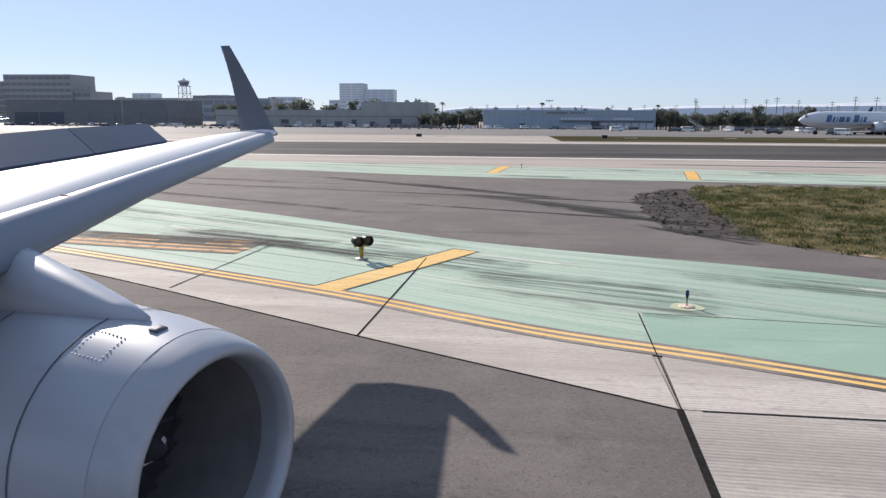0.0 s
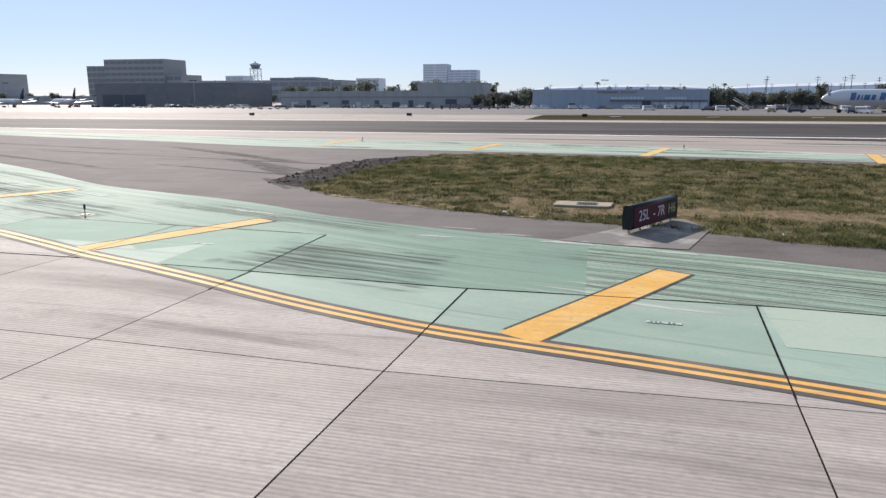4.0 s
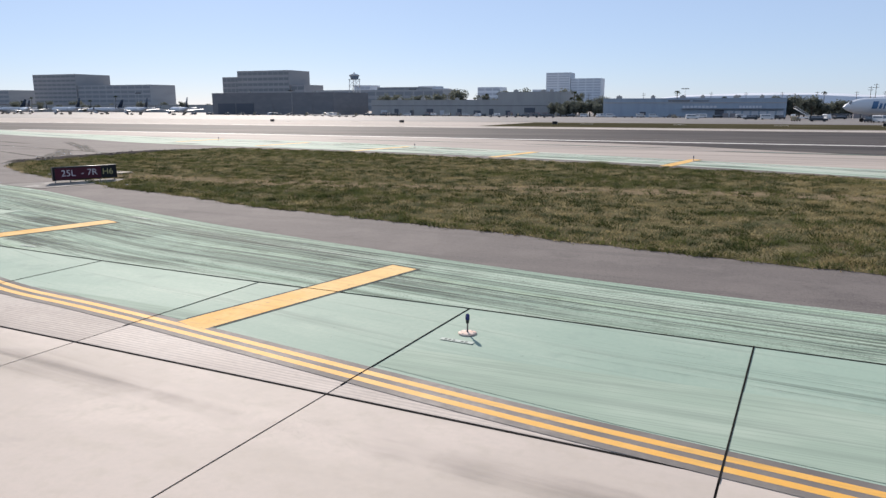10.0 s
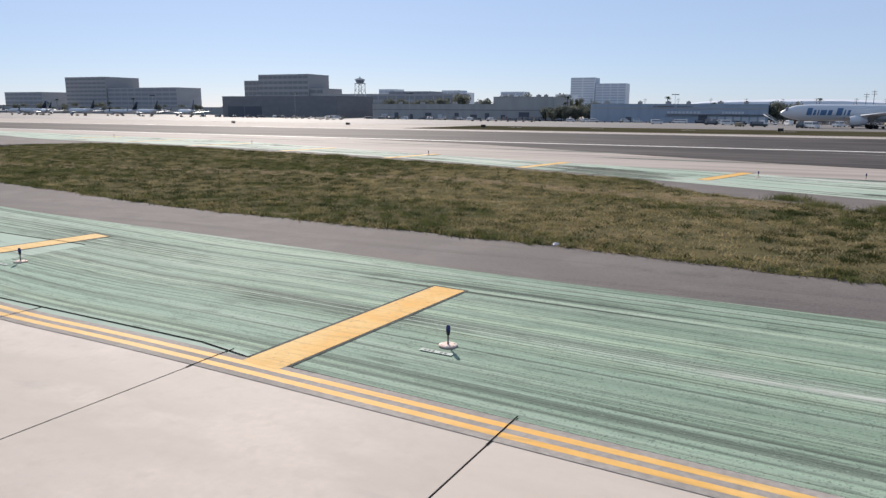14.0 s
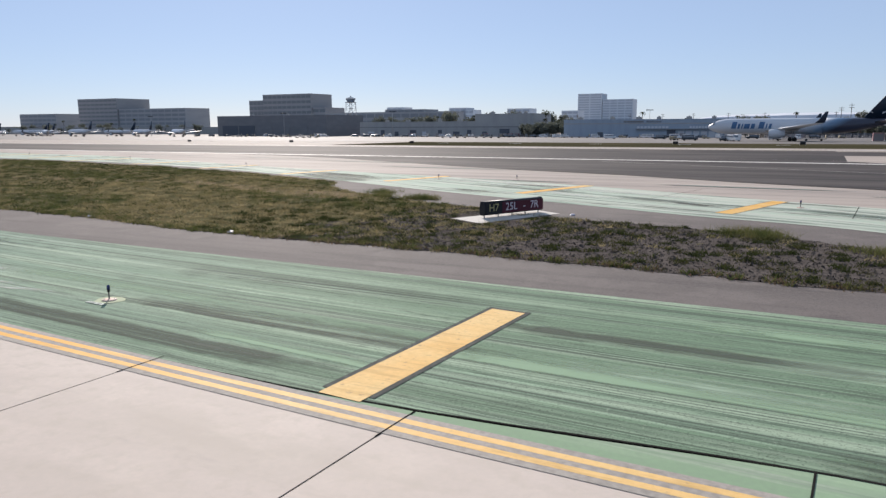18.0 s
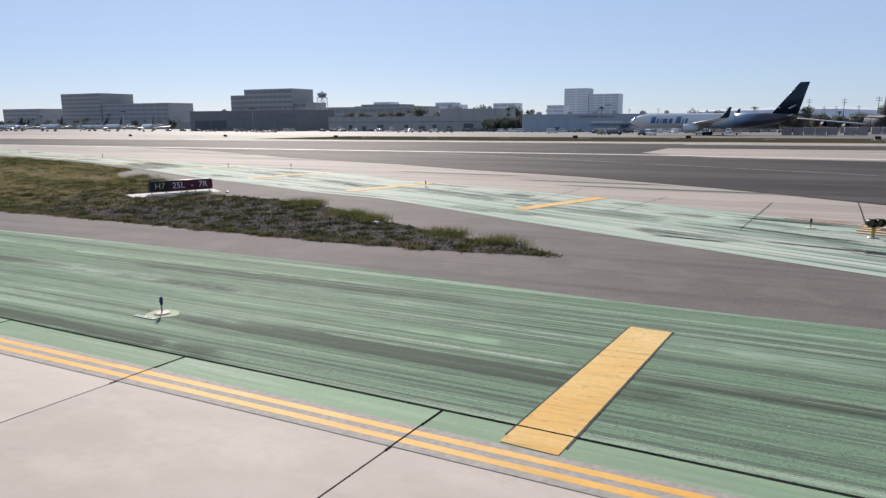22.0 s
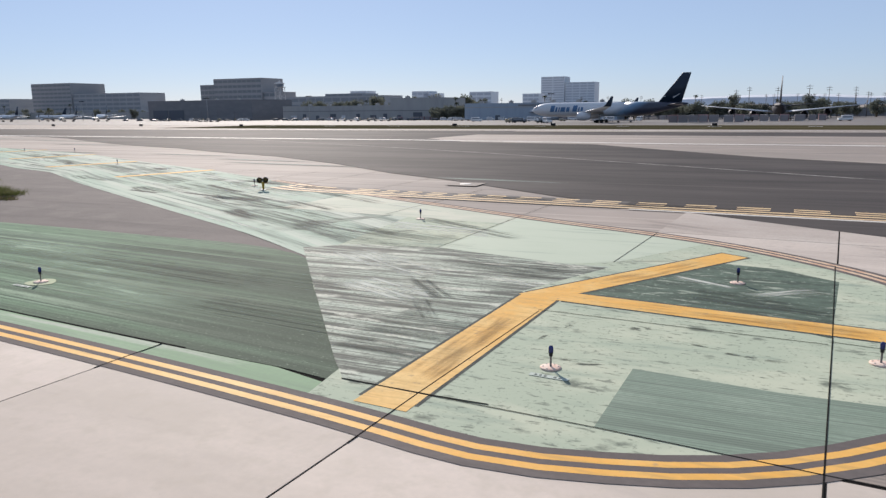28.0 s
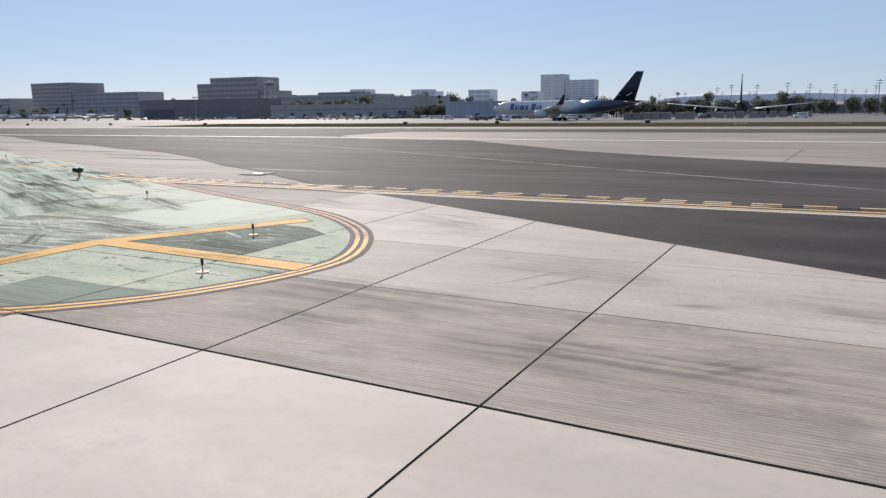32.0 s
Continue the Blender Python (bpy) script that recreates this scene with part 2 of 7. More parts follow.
M_GREEN = mat("green_paint", (0.275, 0.355, 0.29), [
    ((0.37, 0.43, 0.355), "uv", (0.25, 0.7, 1), 0, 1.0, 0.45, 0.7, 0.7),
    ((0.16, 0.205, 0.17), "uv", (0.06, 2.2, 1), 0, 1.0, 0.57, 0.70, 0.75),
    ((0.20, 0.27, 0.225), "pos", (0.5, 0.5, 1), 0, 1.2, 0.58, 0.72, 0.6),
    ((0.10, 0.12, 0.10), "uv", (0.2, 9.0, 1), 0, 1.0, 0.66, 0.74, 0.6),
    ((0.12, 0.15, 0.125), "pos", (1, 1, 1), 0, 5.0, 0.68, 0.76, 0.7),
    GRIT((0.23, 0.32, 0.26), 0.5)], rough=0.75, rand=0.07, spec=0.08)
M_NOSE = mat("pale_worn_green_paint", (0.355, 0.40, 0.31), [
    ((0.47, 0.485, 0.375), "pos", (0.35, 0.7, 1), -6, 1.0, 0.45, 0.62, 0.7),
    ((0.22, 0.275, 0.225), "pos", (0.25, 1.3, 1), -8, 1.0, 0.55, 0.68, 0.7),
    ((0.085, 0.10, 0.083), "pos", (0.6, 0.9, 1), 20, 1.3, 0.60, 0.68, 0.8),
    ((0.10, 0.115, 0.095), "pos", (0.8, 2.6, 1), -12, 3.0, 0.585, 0.66, 0.65),
    ((0.11, 0.13, 0.11), "pos", (1, 1, 1), 0, 11.0, 0.59, 0.68, 0.6)], rough=0.8, spec=0.05)
M_NOSE_DARK = mat("dark_scuffed_green_paint", (0.095, 0.13, 0.103), [
    ((0.062, 0.08, 0.066), "pos", (0.5, 1.6, 1), -14, 1.6, 0.44, 0.60, 0.85),
    ((0.33, 0.37, 0.30), "pos", (0.7, 2.4, 1), 34, 1.8, 0.57, 0.65, 0.8),
    ((0.30, 0.36, 0.29), "pos", (1, 1, 1), 0, 6.0, 0.60, 0.70, 0.6),
    ((0.05, 0.06, 0.05), "pos", (1, 1, 1), 0, 9.0, 0.58, 0.68, 0.6)], rough=0.8, spec=0.05)
M_NOSE_PALE = mat("cream_worn_paint", (0.435, 0.455, 0.37), [
    ((0.54, 0.52, 0.43), "pos", (0.3, 0.6, 1), -10, 1.0, 0.45, 0.65, 0.7),
    ((0.30, 0.33, 0.27), "pos", (0.12, 2.0, 1), -14, 1.0, 0.55, 0.68, 0.75),
    ((0.22, 0.24, 0.2), "pos", (1, 1, 1), 0, 5.0, 0.62, 0.74, 0.5)], rough=0.8, spec=0.05)
M_GROOVED = mat("grooved_green_paint", (0.205, 0.262, 0.208), [
    ((0.30, 0.355, 0.285), "pos", (0.3, 0.8, 1), -5, 1.0, 0.47, 0.66, 0.7),
    ((0.12, 0.145, 0.12), "pos", (0.12, 2.4, 1), -4, 1.0, 0.52, 0.66, 0.7),
    ((0.13, 0.155, 0.13), "pos", (0.25, 24, 1), -3.6, 1.0, 0.46, 0.62, 0.75),
    GRIT((0.15, 0.19, 0.15), 0.5)], rough=0.8, spec=0.05, wave=(-3.6, 4.2, 0.14))
M_GROOVED_PALE = mat("pale_grooved_green_paint", (0.285, 0.355, 0.285), [
    ((0.36, 0.42, 0.345), "pos", (0.3, 0.8, 1), -5, 1.0, 0.47, 0.66, 0.7),
    ((0.20, 0.25, 0.205), "pos", (0.12, 2.4, 1), -4, 1.0, 0.52, 0.66, 0.6),
    ((0.21, 0.26, 0.215), "pos", (0.25, 24, 1), -3.6, 1.0, 0.48, 0.64, 0.55)], rough=0.8, spec=0.05)
M_GREEN_MID = mat("streaked_green_paint", (0.28, 0.368, 0.293), [
    ((0.42, 0.485, 0.40), "uv", (0.035, 1.1, 1), 0, 1.0, 0.47, 0.62, 0.85),
    ((0.15, 0.2, 0.155), "uv", (0.02, 0.6, 1), 0, 1.0, 0.53, 0.66, 0.5),
    ((0.355, 0.44, 0.325), "uv", (0.03, 1.3, 1), 0, 1.0, 0.52, 0.63, 0.75),
    ((0.07, 0.086, 0.072), "uv", (0.016, 2.6, 1), 0, 1.0, 0.53, 0.60, 0.62),
    ((0.07, 0.085, 0.07), "uv", (0.025, 9.0, 1), 0, 1.0, 0.54, 0.64, 0.8),
    ((0.345, 0.465, 0.335), "uv", (0.05, 7.0, 1), 0, 1.0, 0.57, 0.67, 0.6),
    ((0.08, 0.095, 0.08), "uv", (0.02, 15.0, 1), 0, 1.0, 0.55, 0.62, 0.6),
    ((0.07, 0.09, 0.07), "uv", (0.35, 3.0, 1), 0, 2.0, 0.55, 0.66, 0.55),
    ((0.055, 0.07, 0.055), "pos", (1, 1, 1), 0, 21.0, 0.56, 0.64, 0.55),
    ((0.33, 0.40, 0.30), "pos", (1, 1, 1), 0, 17.0, 0.60, 0.70, 0.45)], rough=0.8, bump=0.4, bump_scale=28, spec=0.03, along_x=[((0.152, 0.226, 0.15), 74, 112, 1.0), ((0.075, 0.09, 0.07), 147, 162, 0.85)], along_at=[1, 7])
M_GREEN_WEST = mat("pale_mint_paint", (0.36, 0.445, 0.365), [
    ((0.46, 0.50, 0.425), "uv", (0.05, 0.5, 1), 0, 1.0, 0.45, 0.62, 0.8),
    ((0.36, 0.44, 0.365), "uv", (0.035, 1.3, 1), 0, 1.0, 0.50, 0.62, 0.6),
    ((0.10, 0.125, 0.105), "uv", (0.04, 4.5, 1), 0, 1.0, 0.57, 0.66, 0.65),
    ((0.09, 0.11, 0.095), "uv", (0.05, 14.0, 1), 0, 1.0, 0.57, 0.68, 0.5),
    ((0.13, 0.165, 0.135), "pos", (1, 1, 1), 0, 8.0, 0.58, 0.70, 0.45)], rough=0.8, bump=0.25, bump_scale=28, spec=0.05, along_x=[((0.185, 0.27, 0.21), -2, 20, 0.95)], along_at=[2])
M_GREEN_BAND = mat("mid_green_paint", (0.225, 0.32, 0.205), [
    ((0.33, 0.41, 0.29), "uv", (0.12, 1.2, 1), 0, 1.0, 0.48, 0.66, 0.7),
    ((0.17, 0.225, 0.165), "uv", (0.06, 2.6, 1), 0, 1.0, 0.54, 0.68, 0.65),
    ((0.44, 0.44, 0.39), "uv", (0.08, 1.6, 1), 0, 1.0, 0.60, 0.70, 0.7),
    GRIT((0.2, 0.26, 0.19), 0.5)], rough=0.78, rand=0.08, spec=0.05)
M_GREEN_FAR = mat("far_green_paint", (0.34, 0.415, 0.335), [
    ((0.48, 0.495, 0.425), "uv", (0.03, 0.45, 1), 0, 1.0, 0.46, 0.58, 0.85),
    ((0.12, 0.145, 0.125), "uv", (0.045, 0.9, 1), 0, 1.0, 0.53, 0.62, 0.85),
    ((0.08, 0.095, 0.085), "uv", (0.05, 3.2, 1), 0, 1.0, 0.56, 0.64, 0.8),
    ((0.07, 0.08, 0.072), "uv", (0.12, 1.6, 1), -25, 1.0, 0.62, 0.70, 0.7),
    GRIT((0.23, 0.31, 0.26), 0.35)], rough=0.8, spec=0.045)
M_GREEN_SMEAR = mat("tyre_smeared_paint", (0.37, 0.41, 0.34), [
    ((0.28, 0.345, 0.28), "pos", (0.3, 0.5, 1), 0, 1.0, 0.45, 0.65, 0.7),
    ((0.045, 0.05, 0.044), "pos", (0.2, 2.2, 1), -16, 1.0, 0.46, 0.58, 0.9),
    ((0.05, 0.055, 0.047), "pos", (0.3, 8.0, 1), -10, 1.0, 0.49, 0.58, 0.8),
    ((0.05, 0.06, 0.05), "pos", (0.5, 0.4, 1), 20, 1.0, 0.58, 0.70, 0.7),
    ((0.50, 0.51, 0.43), "pos", (0.4, 1.6, 1), -20, 1.2, 0.55, 0.62, 0.8),
    ((0.06, 0.07, 0.06), "pos", (1, 1, 1), 0, 12.0, 0.52, 0.66, 0.6)], rough=0.8, bump=0.3, bump_scale=30)
M_GREEN_PALE = mat("fresh_pale_paint", (0.41, 0.455, 0.365), [((0.38, 0.43, 0.34), "pos", (0.3, 0.6, 1), 0, 1.0, 0.45, 0.65, 0.7), ((0.22, 0.27, 0.23), "pos", (0.15, 2.0, 1), 4, 1.0, 0.58, 0.68, 0.7)], rough=0.78, spec=0.08)
M_MINT_SLAB = mat("smooth_mint_paint", (0.37, 0.43, 0.35), [((0.33, 0.395, 0.325), "pos", (0.3, 0.6, 1), 0, 1.0, 0.47, 0.65, 0.7), ((0.19, 0.24, 0.2), "pos", (0.15, 2.0, 1), 4, 1.0, 0.58, 0.70, 0.6), GRIT((0.27, 0.34, 0.28), 0.4)], rough=0.8, spec=0.05)
M_MINT_DEEP = mat("deep_mint_paint", (0.25, 0.35, 0.278), [((0.30, 0.40, 0.325), "pos", (0.25, 0.5, 1), -18, 1.0, 0.45, 0.65, 0.7), ((0.17, 0.235, 0.185), "pos", (0.15, 2.2, 1), -16, 1.0, 0.57, 0.70, 0.6), GRIT((0.22, 0.3, 0.24), 0.4)], rough=0.8, spec=0.05)
M_GREEN_DARK = mat("rubbered_green_paint", (0.17, 0.225, 0.18), [
    ((0.055, 0.068, 0.057), "pos", (0.14, 2.2, 1), 6, 1.0, 0.46, 0.60, 0.85),
    ((0.07, 0.085, 0.07), "pos", (0.3, 0.9, 1), 10, 1.0, 0.50, 0.64, 0.75),
    ((0.36, 0.41, 0.35), "pos", (0.5, 1.1, 1), -30, 1.0, 0.58, 0.72, 0.6), GRIT((0.12, 0.15, 0.12), 0.5)], rough=0.8)
M_YELLOW = mat("yellow_paint", (0.68, 0.355, 0.078), [
    ((0.74, 0.45, 0.15), "pos", (0.8, 0.8, 1), 0, 1.5, 0.45, 0.7, 0.6),
    ((0.70, 0.53, 0.27), "pos", (0.045, 0.045, 1), 0, 1.0, 0.47, 0.58, 0.55),
    ((0.36, 0.24, 0.10), "pos", (0.4, 3, 1), 4, 1.4, 0.53, 0.70, 0.65),
    ((0.30, 0.24, 0.16), "pos", (1, 1, 1), 0, 6.0, 0.64, 0.74, 0.6),
    GRIT((0.50, 0.31, 0.09), 0.4)], rough=0.7)
M_STRIPE = mat("worn_yellow_stripe", (0.66, 0.36, 0.092), [
    ((0.68, 0.46, 0.19), "pos", (0.6, 0.6, 1), 0, 1.2, 0.45, 0.64, 0.75),
    ((0.70, 0.54, 0.28), "pos", (0.045, 0.045, 1), 0, 1.0, 0.46, 0.58, 0.6),
    ((0.42, 0.27, 0.10), "pos", (0.35, 3.2, 1), 4, 1.6, 0.50, 0.66, 0.5),
    ((0.27, 0.19, 0.10), "pos", (0.5, 8, 1), 5, 1.2, 0.58, 0.68, 0.4),
    ((0.25, 0.19, 0.12), "pos", (1, 1, 1), 0, 7.0, 0.60, 0.70, 0.65),
    GRIT((0.48, 0.31, 0.11), 0.5)], rough=0.75, spec=0.06)
M_YELLOW_PALE = mat("faded_yellow_paint", (0.60, 0.44, 0.25), [
    ((0.40, 0.25, 0.15), "pos", (0.6, 2, 1), 4, 1.4, 0.5, 0.7, 0.7),
    ((0.15, 0.125, 0.11), "pos", (1, 1, 1), 0, 3.0, 0.58, 0.70, 0.7)], rough=0.75)
M_FADED = mat("faded_cream_line", (0.56, 0.42, 0.30), [((0.46, 0.26, 0.17), "pos", (0.4, 2, 1), -24, 1.4, 0.48, 0.62, 0.7), ((0.20, 0.17, 0.15), "pos", (1, 1, 1), 0, 3.0, 0.58, 0.70, 0.7)], rough=0.8, spec=0.05)
M_RUSTY = mat("rusty_worn_yellow_paint", (0.56, 0.32, 0.15), [
    ((0.40, 0.22, 0.10), "pos", (0.6, 2, 1), -14, 1.4, 0.45, 0.62, 0.8),
    ((0.62, 0.45, 0.28), "pos", (1, 1, 1), 0, 2.0, 0.5, 0.66, 0.6),
    ((0.06, 0.052, 0.048), "pos", (1, 1.5, 1), -14, 2.2, 0.56, 0.64, 0.85)], rough=0.8, spec=0.05)
M_BLACK = mat("black_paint", (0.05, 0.046, 0.046), [GRIT((0.11, 0.10, 0.095), 0.5), ((0.14, 0.125, 0.115), "pos", (0.3, 1.2, 1), 4, 1.0, 0.5, 0.68, 0.7)], rough=0.8)
M_BORDER = mat("worn_black_border", (0.085, 0.078, 0.076), [
    ((0.36, 0.32, 0.285), "pos", (0.055, 0.055, 1), 0, 1.0, 0.45, 0.57, 0.8),
    ((0.15, 0.135, 0.125), "pos", (1, 2, 1), 4, 1.0, 0.5, 0.68, 0.7), GRIT((0.12, 0.11, 0.10), 0.5)], rough=0.8, along_x=[((0.42, 0.385, 0.34), 70, 100, 0.7)], along_at=[2])
M_BORDER_DARK = mat("dark_grey_border", (0.125, 0.108, 0.103), [((0.18, 0.155, 0.145), "pos", (0.4, 1.2, 1), 4, 1.0, 0.48, 0.68, 0.7), GRIT((0.09, 0.08, 0.076), 0.5)], rough=0.8, spec=0.05)
M_STRIPE_BORDER = mat("dark_stripe_border", (0.075, 0.08, 0.074), [((0.13, 0.14, 0.125), "pos", (1, 1, 1), 0, 3.0, 0.45, 0.65, 0.7), GRIT((0.05, 0.055, 0.05), 0.6)], rough=0.85, spec=0.03)


def stain_mat(name, colour, stretch, lo, hi, strength, soft=0.45):
    """Overlay of rubber or dirt, streaky, with a ragged fading edge."""
    m = bpy.data.materials.new(name)
    m.use_nodes = True
    nd, ln = m.node_tree.nodes, m.node_tree.links
    bs = nd["Principled BSDF"]
    tc = nd.new("ShaderNodeTexCoord")
    oi = nd.new("ShaderNodeObjectInfo")
    off = nd.new("ShaderNodeVectorMath")
    off.operation = "MULTIPLY_ADD"
    off.inputs[1].default_value = (0, 0, 60)
    ln.new(oi.outputs["Random"], off.inputs[0])
    ln.new(tc.outputs["Object"], off.inputs[2])
    mp = nd.new("ShaderNodeMapping")
    mp.inputs["Scale"].default_value = stretch
    ln.new(off.outputs[0], mp.inputs["Vector"])
    n1 = nd.new("ShaderNodeTexNoise")
    n1.inputs["Scale"].default_value = 1.0
    n1.inputs["Detail"].default_value = 6
    n1.inputs["Roughness"].default_value = 0.65
    ln.new(mp.outputs[0], n1.inputs["Vector"])
    streak = nd.new("ShaderNodeMapRange")
    streak.inputs["From Min"].default_value, streak.inputs["From Max"].default_value = lo, hi
    streak.inputs["To Max"].default_value = strength
    ln.new(n1.outputs["Fac"], streak.inputs["Value"])
    n2 = nd.new("ShaderNodeTexNoise")
    n2.inputs["Scale"].default_value = 0.9
    n2.inputs["Detail"].default_value = 5
    ln.new(off.outputs[0], n2.inputs["Vector"])
    sp = nd.new("ShaderNodeSeparateXYZ")
    ln.new(tc.outputs["UV"], sp.inputs[0])
    last = streak.outputs[0]
    for k in (0, 1):
        a = nd.new("ShaderNodeMath")
        a.operation = "MULTIPLY_ADD"
        a.inputs[1].default_value, a.inputs[2].default_value = 2.0, -1.0
        ln.new(sp.outputs[k], a.inputs[0])
        b = nd.new("ShaderNodeMath")
        b.operation = "ABSOLUTE"
        ln.new(a.outputs[0], b.inputs[0])
        c = nd.new("ShaderNodeMath")
        c.operation = "MULTIPLY_ADD"
        c.inputs[1].default_value = 0.8
        ln.new(n2.outputs["Fac"], c.inputs[0])
        ln.new(b.outputs[0], c.inputs[2])
        fade = nd.new("ShaderNodeMapRange")
        fade.interpolation_type = "SMOOTHSTEP"
        fade.inputs["From Min"].default_value, fade.inputs["From Max"].default_value = 1.25 - soft, 1.25
        fade.inputs["To Min"].default_value, fade.inputs["To Max"].default_value = 1.0, 0.0
        ln.new(c.outputs[0], fade.inputs["Value"])
        mul = nd.new("ShaderNodeMath")
        mul.operation = "MULTIPLY"
        ln.new(last, mul.inputs[0])
        ln.new(fade.outputs[0], mul.inputs[1])
        last = mul.outputs[0]
    ln.new(last, bs.inputs["Alpha"])
    bs.inputs["Base Color"].default_value = (*colour, 1)
    bs.inputs["Roughness"].default_value = 0.85
    bs.inputs["Specular IOR Level"].default_value = 0.1
    return m


S_DARK = stain_mat("rubber_streaks", (0.06, 0.075, 0.065), (0.16, 3.6, 1), 0.42, 0.64, 0.7)
S_FINE = stain_mat("fine_rubber_lines", (0.05, 0.06, 0.052), (0.05, 11, 1), 0.50, 0.62, 0.85, 0.6)
S_PALE = stain_mat("pale_scuffs", (0.55, 0.57, 0.51), (0.25, 3.2, 1), 0.44, 0.60, 0.8)
S_GRIME = stain_mat("grey_grime", (0.15, 0.135, 0.125), (0.07, 2.6, 1), 0.38, 0.68, 0.45, 0.9)
S_ARC = stain_mat("black_tyre_marks", (0.03, 0.03, 0.031), (0.1, 2.4, 1), 0.36, 0.58, 0.8, 0.5)
S_RUST = stain_mat("brown_dirt", (0.24, 0.15, 0.06), (0.5, 5.0, 1), 0.42, 0.68, 0.5, 0.5)
S_CRACK = stain_mat("flaked_paint", (0.08, 0.09, 0.075), (1.6, 5.0, 1), 0.55, 0.62, 0.75, 0.5)
S_GREEN = stain_mat("fresh_green_band", (0.27, 0.39, 0.26), (0.08, 1.4, 1), 0.34, 0.56, 0.8)
S_MINT = stain_mat("pale_green_smears", (0.33, 0.43, 0.32), (0.12, 1.5, 1), 0.40, 0.62, 0.85, 0.8)
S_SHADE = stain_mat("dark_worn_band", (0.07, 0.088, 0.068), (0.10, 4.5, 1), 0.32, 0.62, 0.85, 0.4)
M_WHITE = mat("white_marking", (0.62, 0.59, 0.55), [((0.35, 0.32, 0.3), "pos", (0.1, 2, 1), 0, 1.0, 0.5, 0.7, 0.7)], rough=0.7)
M_FAINT = mat("worn_white_line", (0.25, 0.235, 0.22), [((0.07, 0.065, 0.063), "pos", (0.1, 0.6, 1), -24, 1.0, 0.45, 0.62, 0.85), ((0.06, 0.056, 0.055), "pos", (1, 1, 1), 0, 2.0, 0.5, 0.66, 0.7)], rough=0.8, spec=0.05)
M_SEAL = mat("joint_sealant", (0.018, 0.017, 0.016), [GRIT((0.04, 0.037, 0.034), 0.5)], rough=0.95, spec=0.0)
M_PAD = mat("pale_concrete", (0.52, 0.49, 0.45), [GRIT((0.36, 0.34, 0.31), 0.5)], rough=0.85)
# dark base colour carries the sign's cast shadow; the blotches are dirt
M_SIGN_PAD = mat("shadowed_dirty_pad", (0.17, 0.158, 0.148), [((0.36, 0.34, 0.31), "pos", (1, 1, 1), 0, 0.8, 0.5, 0.62, 0.8), ((0.16, 0.15, 0.12), "pos", (1, 1, 1), 0, 2.5, 0.52, 0.66, 0.7), GRIT((0.2, 0.19, 0.17), 0.5)], rough=0.9)
M_RUBBER = mat("rubber_marks", (0.07, 0.08, 0.075), [((0.2, 0.27, 0.23), "uv", (0.25, 6, 1), 0, 1.0, 0.42, 0.6, 0.9)], rough=0.8)
# ---- building helpers ----
def link(name, bm, material, parent=None, label=""):
    me = bpy.data.meshes.new(name)
    bm.to_mesh(me)
    bm.free()
    me.materials.append(material)
    ob = new(name, me)
    if parent:
        ob.parent = parent
    if label:
        ob["label"] = label
    return ob


def part(name, bm, material, parent, label=""):
    return link(name, bm, material, parent, label)


def thing(name, label, category, m=None, group="", kind=""):
    ob = new(name)
    if m is not None:
        ob.matrix_world = m
    return tagged(ob, label, category, group, kind)


FALL_Y = [100, 150, 205, 260, 330, 400, 460, 500]
FALL_Z = [0, -0.34, -0.85, -1.43, -2.35, -3.4, -4.4, -5.0]


def drop(y):
    """Height of the ground, which falls away gently past the taxiways."""
    return float(np.interp(y, FALL_Y, FALL_Z))


def spline(pts, step=1.0):
    """Points along a smooth curve through pts, about step apart."""
    out = []
    n = len(pts)
    for i in range(n - 1):
        p0, p1, p2, p3 = (Vector(pts[max(i - 1, 0)]), Vector(pts[i]), Vector(pts[i + 1]), Vector(pts[min(i + 2, n - 1)]))
        k = max(1, int((p2 - p1).length / step))
        for j in range(k):
            u = j / k
            out.append(0.5 * (2 * p1 + (p2 - p0) * u + (2 * p0 - 5 * p1 + 4 * p2 - p3) * u * u + (3 * p1 - p0 - 3 * p2 + p3) * u ** 3))
    return out + [Vector(pts[-1])]


class Curve:
    """y as a function of x through given points."""
    def __init__(self, pts):
        s = spline(pts, 1.0)
        self.x = [p.x for p in s]
        self.y = [p.y for p in s]

    def __call__(self, x):
        return float(np.interp(x, self.x, self.y))


def layer(z):
    """Height of a thin coat of paint, silt or sealant: coats lie close on one another."""
    return 0.0245 + (z - 0.0245) * 0.45 if 0.0245 < z < 0.05 else z


def sheet(name, outline, z, material, label="", category="", kind="structure", uv_along=None, uv_turn=0.0):
    """A flat patch on the ground from its outline."""
    z = layer(z)
    bm = bmesh.new()
    vs = [bm.verts.new((x, y, z + drop(y))) for x, y in outline]
    f = bm.faces.new(vs)
    f.normal_update()
    if f.normal.z < 0:
        f.normal_flip()
    bmesh.ops.triangulate(bm, faces=bm.faces[:])
    lay = bm.loops.layers.uv.new("UVMap")
    c, s = math.cos(radians(uv_turn)), math.sin(radians(uv_turn))
    for fc in bm.faces:
        for lp in fc.loops:
            x, y = lp.vert.co.x, lp.vert.co.y
            lp[lay].uv = (x * c + y * s, (y - uv_along(x)) if uv_along else (y * c - x * s))
    ob = link(name, bm, material)
    return tagged(ob, label, category, kind=kind)


